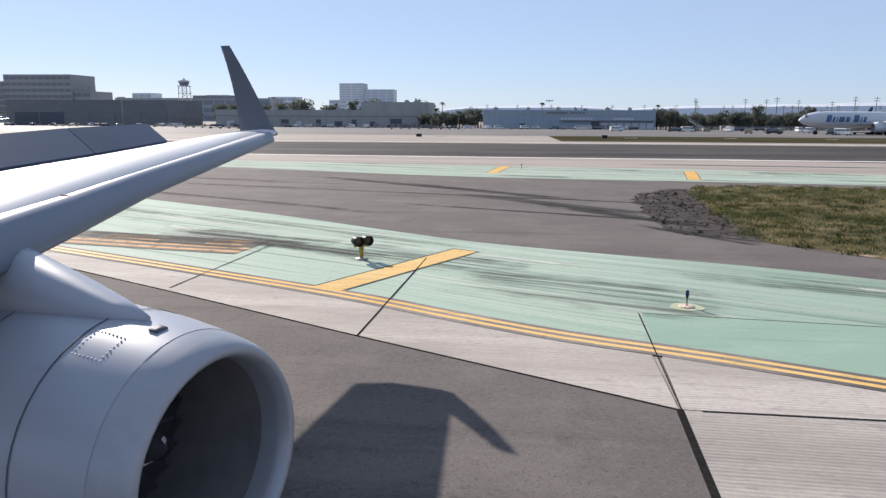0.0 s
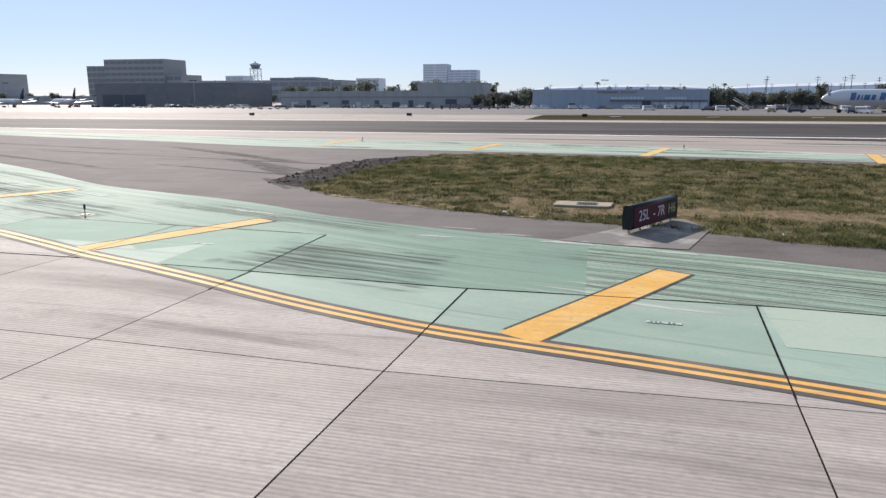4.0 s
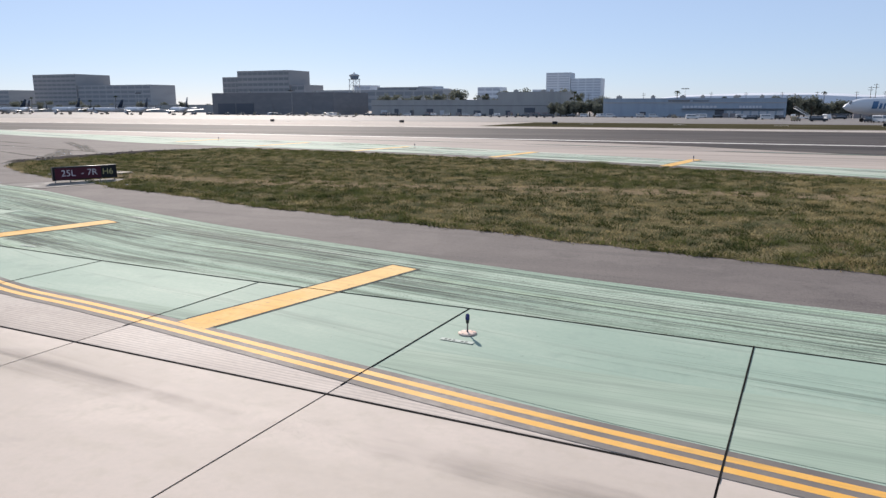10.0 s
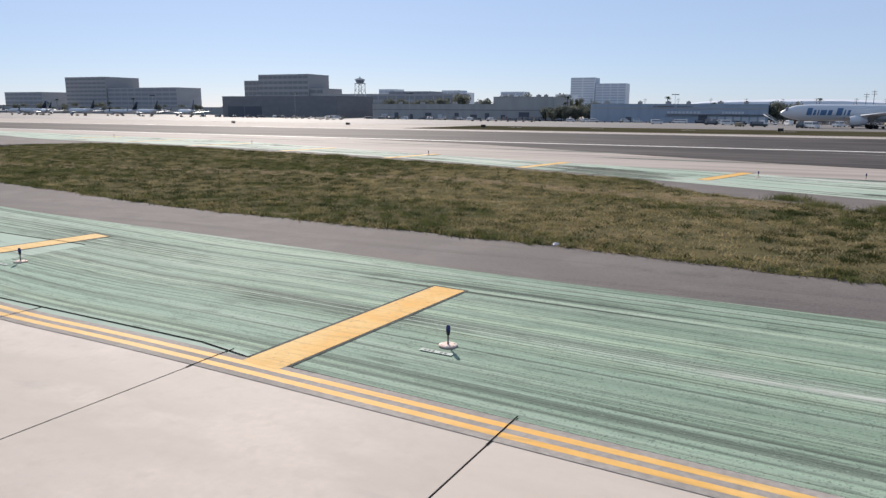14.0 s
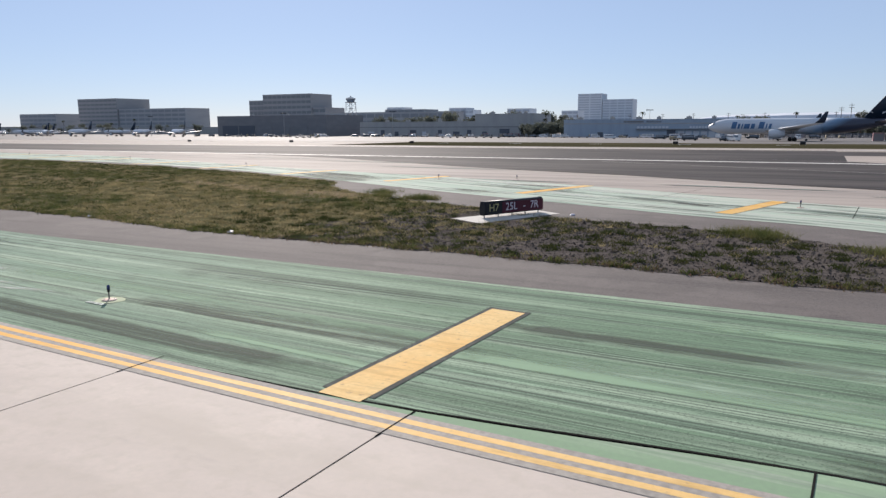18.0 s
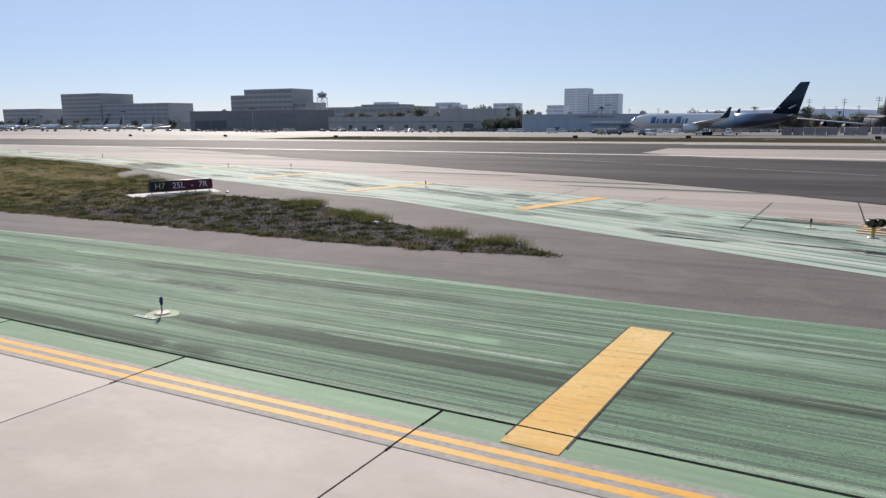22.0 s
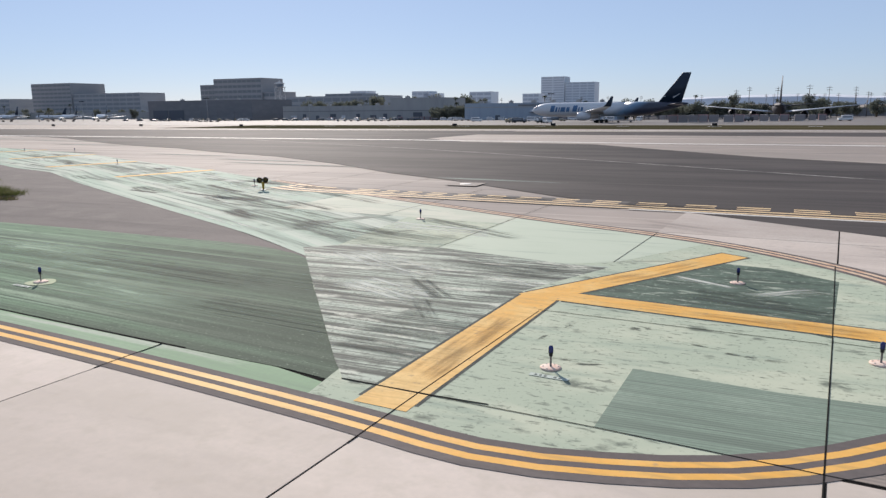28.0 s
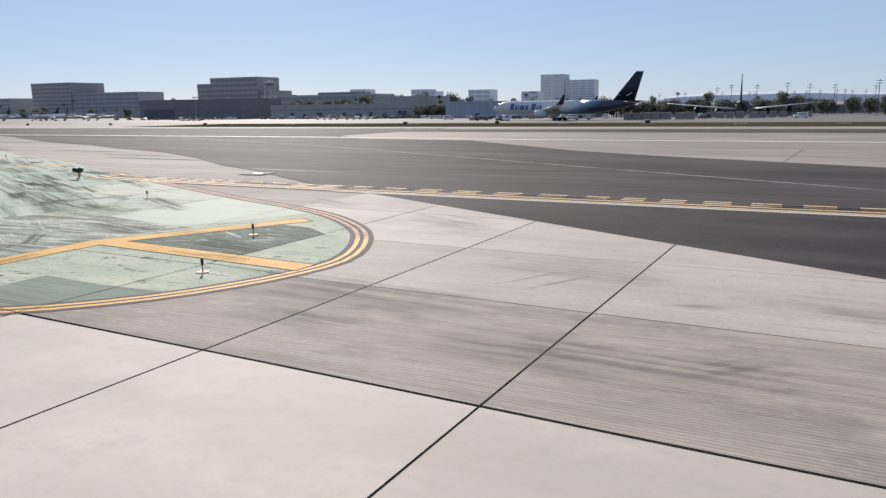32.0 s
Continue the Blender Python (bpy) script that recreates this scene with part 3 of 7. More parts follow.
def band(name, lo, hi, x0, x1, z, material, label, category, step=1.5, rows=8, along=None):
    """A strip of ground between two curves y = lo(x), hi(x)."""
    bm = bmesh.new()
    lay = bm.loops.layers.uv.new("UVMap")
    n = int((x1 - x0) / step) + 1
    grid = []
    for i in range(n + 1):
        x = x0 + (x1 - x0) * i / n
        a, b = lo(x), hi(x)
        if b < a + 0.01:
            b = a + 0.01
        grid.append([bm.verts.new((x, a + (b - a) * j / rows, z + drop(a + (b - a) * j / rows))) for j in range(rows + 1)])
    ref = along or lo
    for i in range(n):
        for j in range(rows):
            f = bm.faces.new((grid[i][j], grid[i + 1][j], grid[i + 1][j + 1], grid[i][j + 1]))
            for lp in f.loops:
                lp[lay].uv = (lp.vert.co.x, lp.vert.co.y - ref(lp.vert.co.x))
    return tagged(link(name, bm, material), label, category, kind="structure")


def ribbon(pts, width, z, offset=0.0, bm=None):
    """A flat line of given width along points."""
    z = layer(z)
    bm = bm or bmesh.new()
    n = len(pts)
    prev = None
    for i in range(n):
        d = (Vector(pts[min(i + 1, n - 1)]) - Vector(pts[max(i - 1, 0)])).to_2d().normalized()
        nrm = Vector((-d.y, d.x))
        p = Vector(pts[i]).to_2d()
        a, b = p + nrm * (offset - width / 2), p + nrm * (offset + width / 2)
        cur = (bm.verts.new((a.x, a.y, z + drop(a.y))), bm.verts.new((b.x, b.y, z + drop(b.y))))
        if prev:
            bm.faces.new((prev[0], cur[0], cur[1], prev[1]))
        prev = cur
    return bm


def box(bm, lo, hi, bevel=0.0, m=None):
    """Adds a box between two corners; returns its vertices."""
    lo, hi = Vector(lo), Vector(hi)
    r = bmesh.ops.create_cube(bm, size=1.0)
    vs = r["verts"]
    for v in vs:
        v.co = Vector(((lo.x + hi.x) / 2 + v.co.x * (hi.x - lo.x), (lo.y + hi.y) / 2 + v.co.y * (hi.y - lo.y), (lo.z + hi.z) / 2 + v.co.z * (hi.z - lo.z)))
    if bevel:
        es = list({e for v in vs for e in v.link_edges})
        r2 = bmesh.ops.bevel(bm, geom=es, offset=bevel, segments=2, affect="EDGES", profile=0.5)
        vs = list({v for f in r2["faces"] for v in f.verts} | {v for v in vs if v.is_valid})
    if m is not None:
        bmesh.ops.transform(bm, matrix=m, verts=vs)
    return vs


def a_box(lo, hi, bevel=0.0):
    bm = bmesh.new()
    box(bm, lo, hi, bevel)
    return bm


def lathe(profile, m=None, segs=24, bm=None, cap=True):
    """A turned shape about z from (radius, height) pairs."""
    bm = bm or bmesh.new()
    rings = []
    for r, z in profile:
        rings.append([bm.verts.new(((m or Matrix()) @ Vector((r * math.cos(2 * math.pi * i / segs), r * math.sin(2 * math.pi * i / segs), z)))) for i in range(segs)])
    for a, b in zip(rings, rings[1:]):
        for i in range(segs):
            f = bm.faces.new((a[i], a[(i + 1) % segs], b[(i + 1) % segs], b[i]))
            f.smooth = True
    if cap:
        for ring in (rings[0], rings[-1]):
            bm.faces.new(ring)
    bmesh.ops.recalc_face_normals(bm, faces=bm.faces[:])
    return bm


def loft(rings, cap=True, bm=None):
    """A skin over rings of equally many points."""
    bm = bm or bmesh.new()
    vr = [[bm.verts.new(p) for p in r] for r in rings]
    n = len(vr[0])
    for a, b in zip(vr, vr[1:]):
        for i in range(n):
            f = bm.faces.new((a[i], a[(i + 1) % n], b[(i + 1) % n], b[i]))
            f.smooth = True
    if cap:
        bm.faces.new(vr[0])
        bm.faces.new(vr[-1])
    bmesh.ops.recalc_face_normals(bm, faces=bm.faces[:])
    return bm


def rod(a, b, r0, r1=None, segs=8, bm=None):
    """A straight round bar between two points."""
    a, b = Vector(a), Vector(b)
    q = (b - a).to_track_quat("Z", "Y").to_matrix().to_4x4()
    return lathe([(r0, 0), (r1 if r1 is not None else r0, (b - a).length)], Matrix.Translation(a) @ q, segs, bm)


# ---- the ground ----
# edge of the taxiway (the double line), which bends in from the exit, runs straight and turns back round a nose
D_PTS = [(-34, 49.5), (-20, 42.7), (-10.3, 38.3), (-4.4, 35.55), (-1.2, 33.75), (1.3, 32.45), (4.0, 31.4), (7.0, 30.05), (9.6, 28.85), (11.8, 28.0), (14.5, 26.85), (17, 25.7), (19.1, 24.85), (21.5, 24.05), (25.2, 23.2),
         (28.2, 22.45), (31, 21.65), (35, 20.35), (38.5, 19.35), (45.3, 17.2), (49.3, 16.55), (52.3, 16.05), (60.4, 14.55), (66.2, 13.7), (74.5, 12.4), (81, 11.95), (95, 10.75), (110, 9.66), (121, 9.1), (134.5, 8.5), (146, 7.9), (153, 7.35), (160.3, 6.7),
         (164.8, 6.2), (167.35, 5.85), (169.1, 6.1), (170.7, 6.65), (172.15, 7.6), (173.7, 9.15), (174.85, 10.95), (175.6, 12.8), (175.9, 14.6), (175.4, 16.6), (174.15, 19.0), (172.5, 20.9), (169.95, 22.9),
         (166.8, 24.5), (162.4, 26.3), (154.9, 29.8), (148.1, 33.1), (141, 36.6)]
edge_line = spline(D_PTS, 0.8)
edge = Curve(D_PTS[:35])
green_edge = Curve([(-60, 76), (-34, 63), (-20, 55.2), (-10.4, 49.7), (-4.5, 45.8), (0, 43.2), (8.6, 40), (15, 36.6), (23, 33.9), (28.5, 32.5), (38.3, 29), (47, 26.4), (60, 23.5), (73, 22.1), (87, 20.6),
                    (104, 19.8), (126, 19), (137.5, 17.8), (148, 17.5), (157.5, 16.2), (164.5, 7.2)])
grass_near = [(9.4, 46.3), (9.6, 44.9), (11, 43.6), (14.6, 41.2), (18.2, 39.5), (22.2, 38), (27, 36.6), (31, 35), (36.6, 33.7), (42, 31.9), (50, 30.4), (56, 29.2), (65.7, 27.3), (74, 26.5), (85, 25.6), (92, 24.4),
              (100, 24), (113.5, 23.5), (119, 22.9), (128.9, 22.6), (133.6, 23.2)]
grass_far = [(9.7, 49), (9.9, 53), (10.6, 58), (11.4, 63.6), (14, 66.6), (24.6, 66.2), (42.6, 63), (53, 60.7), (63, 58), (70, 56), (78, 52.5), (83.8, 49.7), (86, 46), (93.5, 40.8), (101, 37.8), (106.5, 35.3), (115.5, 33.2),
             (120, 31), (123, 29), (127.4, 26.6), (133.7, 23.6)]
far_green_near = Curve([(-90, 98), (-40, 82), (-24, 77.8), (-4, 71.9), (12, 70), (24.6, 68.7), (42, 65.8), (60, 61.2), (75, 55.3), (84.5, 50.8), (96, 45.5), (106, 41.5), (113, 38.5), (119.5, 36.5), (127.5, 32.0), (138.6, 26.3), (147.5, 21.8), (153, 19), (157.6, 16.2)])
far_green_far = Curve([(-90, 106), (-40, 90), (-20, 86), (0, 83), (16, 81.5), (30, 77.6), (45, 72.6), (60, 67), (74, 62.8), (89, 58.8), (103, 54.2), (117, 47.8), (131, 41.8), (139, 37.6), (146, 34.1), (150, 32.2), (158, 28.5)])
lane = lambda x: 17.7 - 0.0625 * x
# rows of slabs lie a little off even spacing; past the last row the concrete ends beside the double line
ROW_FIX = {0: ([0, 168, 180, 187], [0, 0, -0.06, -0.16]), 1: ([3, 15, 21, 28, 34, 45, 51, 58, 68, 164, 180], [-0.5, -0.4, -0.46, -0.06, -0.03, -0.32, -0.39, -0.25, -0.35, -0.35, -0.17]), 2: ([3, 9, 15, 21, 28, 34, 164, 182, 191], [-0.56, -0.37, -0.5, -0.68, -0.36, -0.52, -0.45, -0.28, -0.08])}
row_y = lambda j, x: lane(x) + 5.85 * j + (float(np.interp(x, *ROW_FIX[j])) if j in ROW_FIX else 0.0)
last_row = Curve([(69, 13.4), (75.6, 12.95), (81.6, 12.52), (82.4, 12.25), (95, 11.12), (104, 10.42), (110, 10.12), (113, 10.2), (118, 10.55), (121.6, 10.4), (126, 10.1), (136, 9.55), (147.7, 8.8), (159.6, 7.8), (165.8, 7.42)])
pave_top = lambda x, up: row_y(2, x) if up > 6 else row_y(1, x) if up > 0 else last_row(x)

bm = bmesh.new()
ys = [-400, -120, -40, 0, 40, 80] + FALL_Y + [700, 1200, 2500, 4900]
xs = [-4900, -2500, -1200, -600, -300, -150, -60, 0, 60, 120, 180, 240, 400, 800, 1500, 3000, 4900]
gr = [[bm.verts.new((x, y, drop(y))) for y in ys] for x in xs]
for i in range(len(xs) - 1):
    for j in range(len(ys) - 1):
        bm.faces.new((gr[i][j], gr[i + 1][j], gr[i + 1][j + 1], gr[i][j + 1]))
tagged(link("ground", bm, M_CONC_FAR), "pale weathered concrete airfield ground stretching to the skyline", "ground", kind="structure")

# asphalt areas
sheet("shoulder_asphalt_1", [(-90, 98)] + [(x, green_edge(x)) for x in range(-60, 160, 3)] + [(157.6, 16.2)] + [(x, far_green_near(x)) for x in range(156, -90, -4)], 0.012, M_ASPH,
      "dark weathered asphalt shoulder round the grass islands", "asphalt")
sheet("taxiway_asphalt", [(-90, 78), (-34, 49), (-15.4, 38.9), (-9.1, 35.4), (-3.14, 31.98), (2.85, 28.66), (2.5, 22), (1.6, 10), (-4.1, -60), (-90, -60)], 0.024, M_ASPH, "dark patched asphalt at the exit mouth", "asphalt")
sheet("exit_concrete", [(-34, 49), (-15.4, 38.9), (-9.1, 35.4), (-3.14, 31.98), (2.85, 28.66), (2.95, 31.75)] + [(x, edge(x)) for x in range(2, -34, -2)], 0.0185, M_CONC_MID, "grey grooved concrete between the asphalt and the double line", "pavement")
sheet("exit_asphalt", [(25, 97.4), (31, 94.5), (50, 90), (59, 87), (72, 80), (80, 76), (92, 70.5), (104, 66.5), (114, 61.5), (126, 57), (137, 50.5), (146, 43.8), (152, 40.5), (161, 34.2), (174, 27), (191, 17.7), (240, -8), (240, 30), (191.6, 56.5), (181, 61.5), (171, 67.5), (160, 78), (152, 86), (133, 89.4), (124.4, 97.4)], 0.026, M_RUNWAY,
      "dark worn asphalt of the angled runway exit", "asphalt")
bm = ribbon([(-700 + 822.5 * i / 40, 119) for i in range(41)], 43, 0.016)
ribbon([(124.5 + 20 * i, 127) for i in range(40)], 19, 0.016, bm=bm)
bm.faces.new([bm.verts.new((x, y, 0.016 + drop(y))) for x, y in ((122.5, 97.5), (123.7, 97.5), (124.5, 117.5), (124.5, 136.5), (124.5, 140.5), (122.5, 140.5))])
tagged(link("runway", bm, M_RUNWAY), "dark rubber-streaked asphalt runway", "runway", kind="structure")
bm = bmesh.new()
for y0, y1 in ((204.9, 232), (232, 260), (260, 330), (330, 400), (400, 460), (460, 500), (500, 640)):
    ribbon([(x, (y0 + y1) / 2) for x in range(-1200, 1100, 100)], y1 - y0, 0.03, bm=bm)
bmesh.ops.remove_doubles(bm, verts=bm.verts[:], dist=0.002)
tagged(link("apron", bm, M_APRON), "grey weathered concrete apron", "apron", kind="structure")
bm = ribbon([(x, 180) for x in range(10, 1000, 20)], 49, 0.036)
tagged(link("verge", bm, M_VERGE), "strip of dry brown grass beyond the runway", "verge", kind="structure")
bm = ribbon([(x, 146) for x in range(-700, 900, 20)], 1.6, 0.030)
tagged(link("runway_edge_line_1", bm, M_WHITE), "white painted line along the runway edge", "marking", kind="structure")
bm = ribbon([(-60, 99), (20, 95.5), (60, 94.5), (124, 93), (160, 89.3), (240, 88.6), (420, 88.4), (700, 88.4)], 1.4, 0.030)
tagged(link("runway_edge_line_2", bm, M_WHITE), "white painted line along the runway edge", "marking", kind="structure")
bm = ribbon([(87, 93.4), (129, 75), (146, 66.6), (160, 58.6), (174, 50.5), (193, 40), (230, 20)], 0.42, 0.030)
tagged(link("exit_edge_line", bm, M_FAINT), "faded white line along the angled exit", "marking", kind="structure")
# painted green areas
shoulder_low = lambda x, up: max(edge(x), min(pave_top(x, up), green_edge(x)))
for i, (x0, x1, up) in enumerate(((-58, 24.4, 11.7), (24.2, 34.2, 11.7), (33.4, 70.8, 5.85), (69.6, 164.4, 0.0))):
    band("painted_shoulder_%d" % (i + 1), lambda x, u=up: shoulder_low(x, u), green_edge, x0, x1, 0.016 + 0.0004 * i, M_GREEN_WEST if i == 0 else M_GREEN_MID, "faded green paint with long dark streaks on asphalt", "painted pavement", along=edge)
band("far_painted_shoulder", far_green_near, far_green_far, -90, 157.5, 0.02, M_GREEN_FAR, "faded green paint beside the runway", "painted pavement")
nose = [(p.x, p.y) for p in edge_line if p.x >= 163.9 and p.y < 13] + [(p.x, p.y) for p in edge_line if p.x >= 156 and p.y >= 13]
sheet("painted_nose", [(157.6, 16.2), (160, 12.9), (161.7, 10.8), (163.9, 7.9)] + nose, 0.024, M_NOSE, "pale green painted pavement inside the nose of the island", "painted pavement")

nose_rim = [(p.x, p.y) for p in edge_line if 169.2 < p.x and p.y < 9.75]
patches = [("painted_slab_patch", M_MINT_DEEP, [(3.12, 31.75), (6.7, 30.2), (12.3, 27.95), (15.2, 27.0), (15.42, 33.2), (9.41, 33.75), (3.28, 34.45)]),
           ("painted_slab_patch", M_GREEN, [(6.8, 30.7), (9.9, 30.4), (10.6, 29.7), (12.25, 31.05), (12.2, 28.2), (9.75, 29.1)]),
           ("dark_patch", M_NOSE_DARK, [(166.55, 15.4), (167.7, 18.2), (169.5, 19.9), (171.4, 19.6), (172.88, 18.5), (172.3, 13.15), (170.1, 14.2), (167.0, 14.7)]),
           ("smeared_patch", M_GREEN_SMEAR, [(156.5, 17.5), (159.06, 14.15), (161.83, 10.55), (163.6, 8.25), (164.2, 7.55), (165.1, 7.5), (165.35, 14.6), (166.9, 18.2), (165.5, 18.15), (160.85, 19.1), (159.5, 18.85), (157.8, 18.6)]),
           ("grooved_patch", M_GROOVED, [(168.87, 9.93), (168.73, 7.25), (170.6, 7.06)] + nose_rim + [(174.1, 9.75), (171.3, 9.7)]),
           ("pale_patch", M_NOSE_PALE, [(149.55, 25.6), (150.05, 31.6), (154.9, 29.6), (161.6, 26.5), (161.5, 24.7), (155.9, 25.1)]),
           ("pale_patch", M_GREEN_PALE, [(160.87, 19.15), (161.45, 26.1), (165.6, 24.7), (169.2, 22.9), (166.9, 18.88), (165.5, 18.15)]),
           ("dark_patch", M_GREEN_DARK, [(153.2, 22.3), (155.65, 25.4), (155.95, 25.3), (154.1, 21.5)]),
           ("pale_patch", M_MINT_SLAB, [(28.1, 27.25), (34.05, 26.66), (33.5, 21.4), (30.9, 22.05), (30.75, 24.15), (28.0, 24.5)]),
           ("grooved_patch", M_GROOVED_PALE, [(57.6, 15.6), (57.75, 16.65), (64.4, 16.75), (66.7, 16.45), (66.55, 14.15), (62, 14.75)]),
           ("grooved_patch", M_GROOVED_PALE, [(46.6, 17.4), (52.45, 17.1), (52.3, 16.5), (49.3, 16.95)])]
for i, (nm, mt, outline) in enumerate(patches):
    sheet("%s_%d" % (nm, i + 1), outline, 0.0250 + 0.0003 * (i % 5), mt, "patch of darker tyre-marked paint" if mt in (M_GREEN_DARK, M_GREEN_SMEAR, M_NOSE_DARK, M_GROOVED, M_GROOVED_PALE) else "patch of fresher pale green paint", "paint patch", uv_turn=-6)


count = [0]


def stain(material, x, y, length, width, turn=-4, z=0.0275, label="dark rubber streaks left by tyres"):
    """A streaky mark lying on the pavement, length along its turn."""
    bm = bmesh.new()
    lay = bm.loops.layers.uv.new("UVMap")
    vs = [bm.verts.new((u * length / 2, v * width / 2, 0)) for u, v in ((-1, -1), (1, -1), (1, 1), (-1, 1))]
    f = bm.faces.new(vs)
    for lp, uv in zip(f.loops, ((0, 0), (1, 0), (1, 1), (0, 1))):
        lp[lay].uv = uv
    count[0] += 1
    ob = link("tyre_mark_%d" % count[0], bm, material)
    slope = math.degrees(math.atan((drop(y + 0.5) - drop(y - 0.5)))) if y > 100 else 0
    ob.matrix_world = Matrix.Translation((x, y, layer(z + 0.0004 * (count[0] % 8)) + drop(y))) @ Matrix.Rotation(radians(slope), 4, "X") @ Matrix.Rotation(radians(turn), 4, "Z")
    return tagged(ob, label, "tyre mark", kind="structure")


# streaks on the painted shoulder beside the lane
for x, y, n, w, a in [(17.5, 29.6, 9, 5.5, -16), (2, 36.5, 10, 4.5, -22), (-3, 40.5, 10, 4, -24), (38.2, 24.0, 8.5, 4.4, -13), (43.5, 21.6, 14, 1.6, -10), (40, 24.8, 12, 1.5, -12)]:
    stain(S_DARK, x, y, n, w, a)
for x, y, n, w, a in [(12, 36.6, 20, 2.6, -22), (30, 29.5, 26, 3.2, -16), (45, 25.3, 34, 3.0, -12), (52, 21.8, 24, 2.4, -9), (70, 19.9, 16, 2.4, -6), (86, 18.6, 16, 2.2, -5), (66, 17.4, 14, 1.8, -6), (82, 15.8, 12, 1.8, -5), (-8, 46, 22, 3, -27), (-22, 52, 26, 4, -28)]:
    stain(S_FINE, x, y, n, w, a, 0.0285)
for x, y, n, w, a in [(19.9, 33.7, 4.6, 0.5, -4), (23.2, 33.6, 1.7, 0.5, -2), (11, 37, 5, 1.0, -22), (0, 41, 7, 1.6, -24), (-12, 44.5, 9, 3.0, -26), (25, 27.5, 7, 1.8, -17)]:
    stain(S_PALE, x, y, n, w, a, 0.0285, "pale scuffed paint")
# bands on the worn stretch
for x, y, n, w, a in [(96.8, 13.5, 5, 0.9, 4), (92, 15.2, 6, 0.8, -3)]:
    stain(S_PALE, x, y, n, w, a, 0.0285, "pale scuffed paint")
for x, y, n, w, a in [(107, 13.6, 15, 1.15, -2.5), (133, 11.9, 17, 1.1, -3.4), (119, 15.2, 22, 1.0, -2.6), (103, 11.6, 16, 1.2, -4), (124, 10.6, 18, 0.9, -3.4), (143, 12.2, 16, 0.8, -4)]:
    stain(S_SHADE, x, y, n, w, a, 0.0225, "dark worn band in the paint")
for x, y, n, w, a in [(108, 12.0, 9, 0.6, -6), (116, 12.9, 14, 0.7, -3), (100, 14.9, 14, 1.0, -3), (130, 13.6, 18, 0.8, -3), (122, 17.2, 18, 0.9, -2), (142, 13.9, 16, 0.8, -4)]:
    stain(S_GREEN, x, y, n, w, a, 0.0265, "brighter green band in the paint")
for x, y, n, w, a in [(105, 17.2, 18, 2.0, -2.6), (127, 16.6, 22, 2.0, -2.8), (154, 13.0, 12, 3, -6)]:
    stain(S_FINE, x, y, n, w, a, 0.0285)
# smears on the far painted shoulder and the nose
for x, y, n, w, a in [(60, 62.5, 16, 2.0, -14), (82, 57, 16, 2.2, -20), (100, 50.5, 15, 2.4, -22), (112, 44.5, 14, 2.6, -24), (122, 40.5, 13, 3.0, -25), (132, 35.5, 12, 3.4, -26), (140, 31, 12, 3.6, -26), (147, 27, 11, 3.6, -28), (151.5, 22.6, 11, 3.4, -28), (156, 21, 8, 3, -18), (160, 23.3, 9, 1.6, -28), (30, 71, 18, 2, -10)]:
    stain(S_DARK, x, y, n, w, a, 0.0275)
for x, y, n, w, a in [(70, 62.5, 22, 2.6, -17), (95, 55, 20, 2.4, -21), (108, 49, 16, 2.2, -24), (127, 41.5, 14, 2.4, -25), (136, 36.5, 12, 2.4, -26), (144, 31.5, 10, 2.2, -27), (149, 21.7, 12, 0.7, -27), (40, 72.5, 24, 2.4, -14), (12, 78, 26, 3, -8)]:
    stain(S_PALE, x, y, n, w, a, 0.0285, "pale scuffed paint")
for x, y, n, w, a in [(163.9, 16.9, 5, 2.2, -14), (164.2, 10.2, 3.0, 4.2, -4), (162.9, 14.0, 3.6, 0.8, -48), (163.6, 12.2, 2.6, 0.6, -56), (170.9, 15.3, 5, 2.0, -12), (158.6, 21.0, 6, 2.4, -16)]:
    stain(S_DARK, x, y, n, w, a, 0.0285)
for x, y, n, w, a in [(160.2, 16.4, 6.4, 2.2, -30), (162.0, 13.4, 4.0, 1.8, -24), (159.3, 22.6, 7, 2.6, -10), (164.9, 15.4, 2.2, 0.8, -20), (171.6, 16.7, 2.6, 0.9, 38), (169.5, 17.2, 2.4, 0.5, -30)]:
    stain(S_PALE, x, y, n, w, a, 0.0291, "pale scuffed paint")
for x, y, n, w, a in [(160.6, 13.2, 11, 2.4, -5), (160.8, 10.4, 9, 2.2, -5), (158.2, 19.6, 10, 2.6, -8), (153, 15.4, 12, 2.2, -5)]:
    stain(S_FINE, x, y, n, w, a, 0.0297)
for x, y, n, w, a in [(167.0, 11.7, 2.4, 0.7, 68), (168.0, 9.9, 2.0, 0.8, 10), (168.9, 12.2, 2.6, 0.6, -28), (170.4, 11.5, 3.0, 0.5, -10)]:
    stain(S_CRACK, x, y, n, w, a, 0.0291, "fine cracks and flaked paint")
# grime and tyre arcs on the concrete and the asphalt
for x, y, n, w, a in [(17, 22.9, 14, 2.6, -10), (14, 25.6, 12, 2.0, -16), (30, 19.2, 16, 2.2, -9), (46, 14.8, 12, 2.4, -7), (50, 13.5, 20, 1.6, -6), (64, 12.4, 18, 1.2, -5), (178, 11.5, 12, 5, -6), (186, 8.8, 14, 4, -4), (183, 16, 10, 5, -8), (176, 22.5, 9, 5, -26), (180, 26, 14, 3, -20), (192, 14, 14, 4, -6), (168, 26.5, 8, 2.2, -28), (24, 14, 16, 4, -5), (10, 19.5, 9, 5, -8)]:
    stain(S_GRIME, x, y, n, w, a, 0.0265, "grey grime on the concrete")
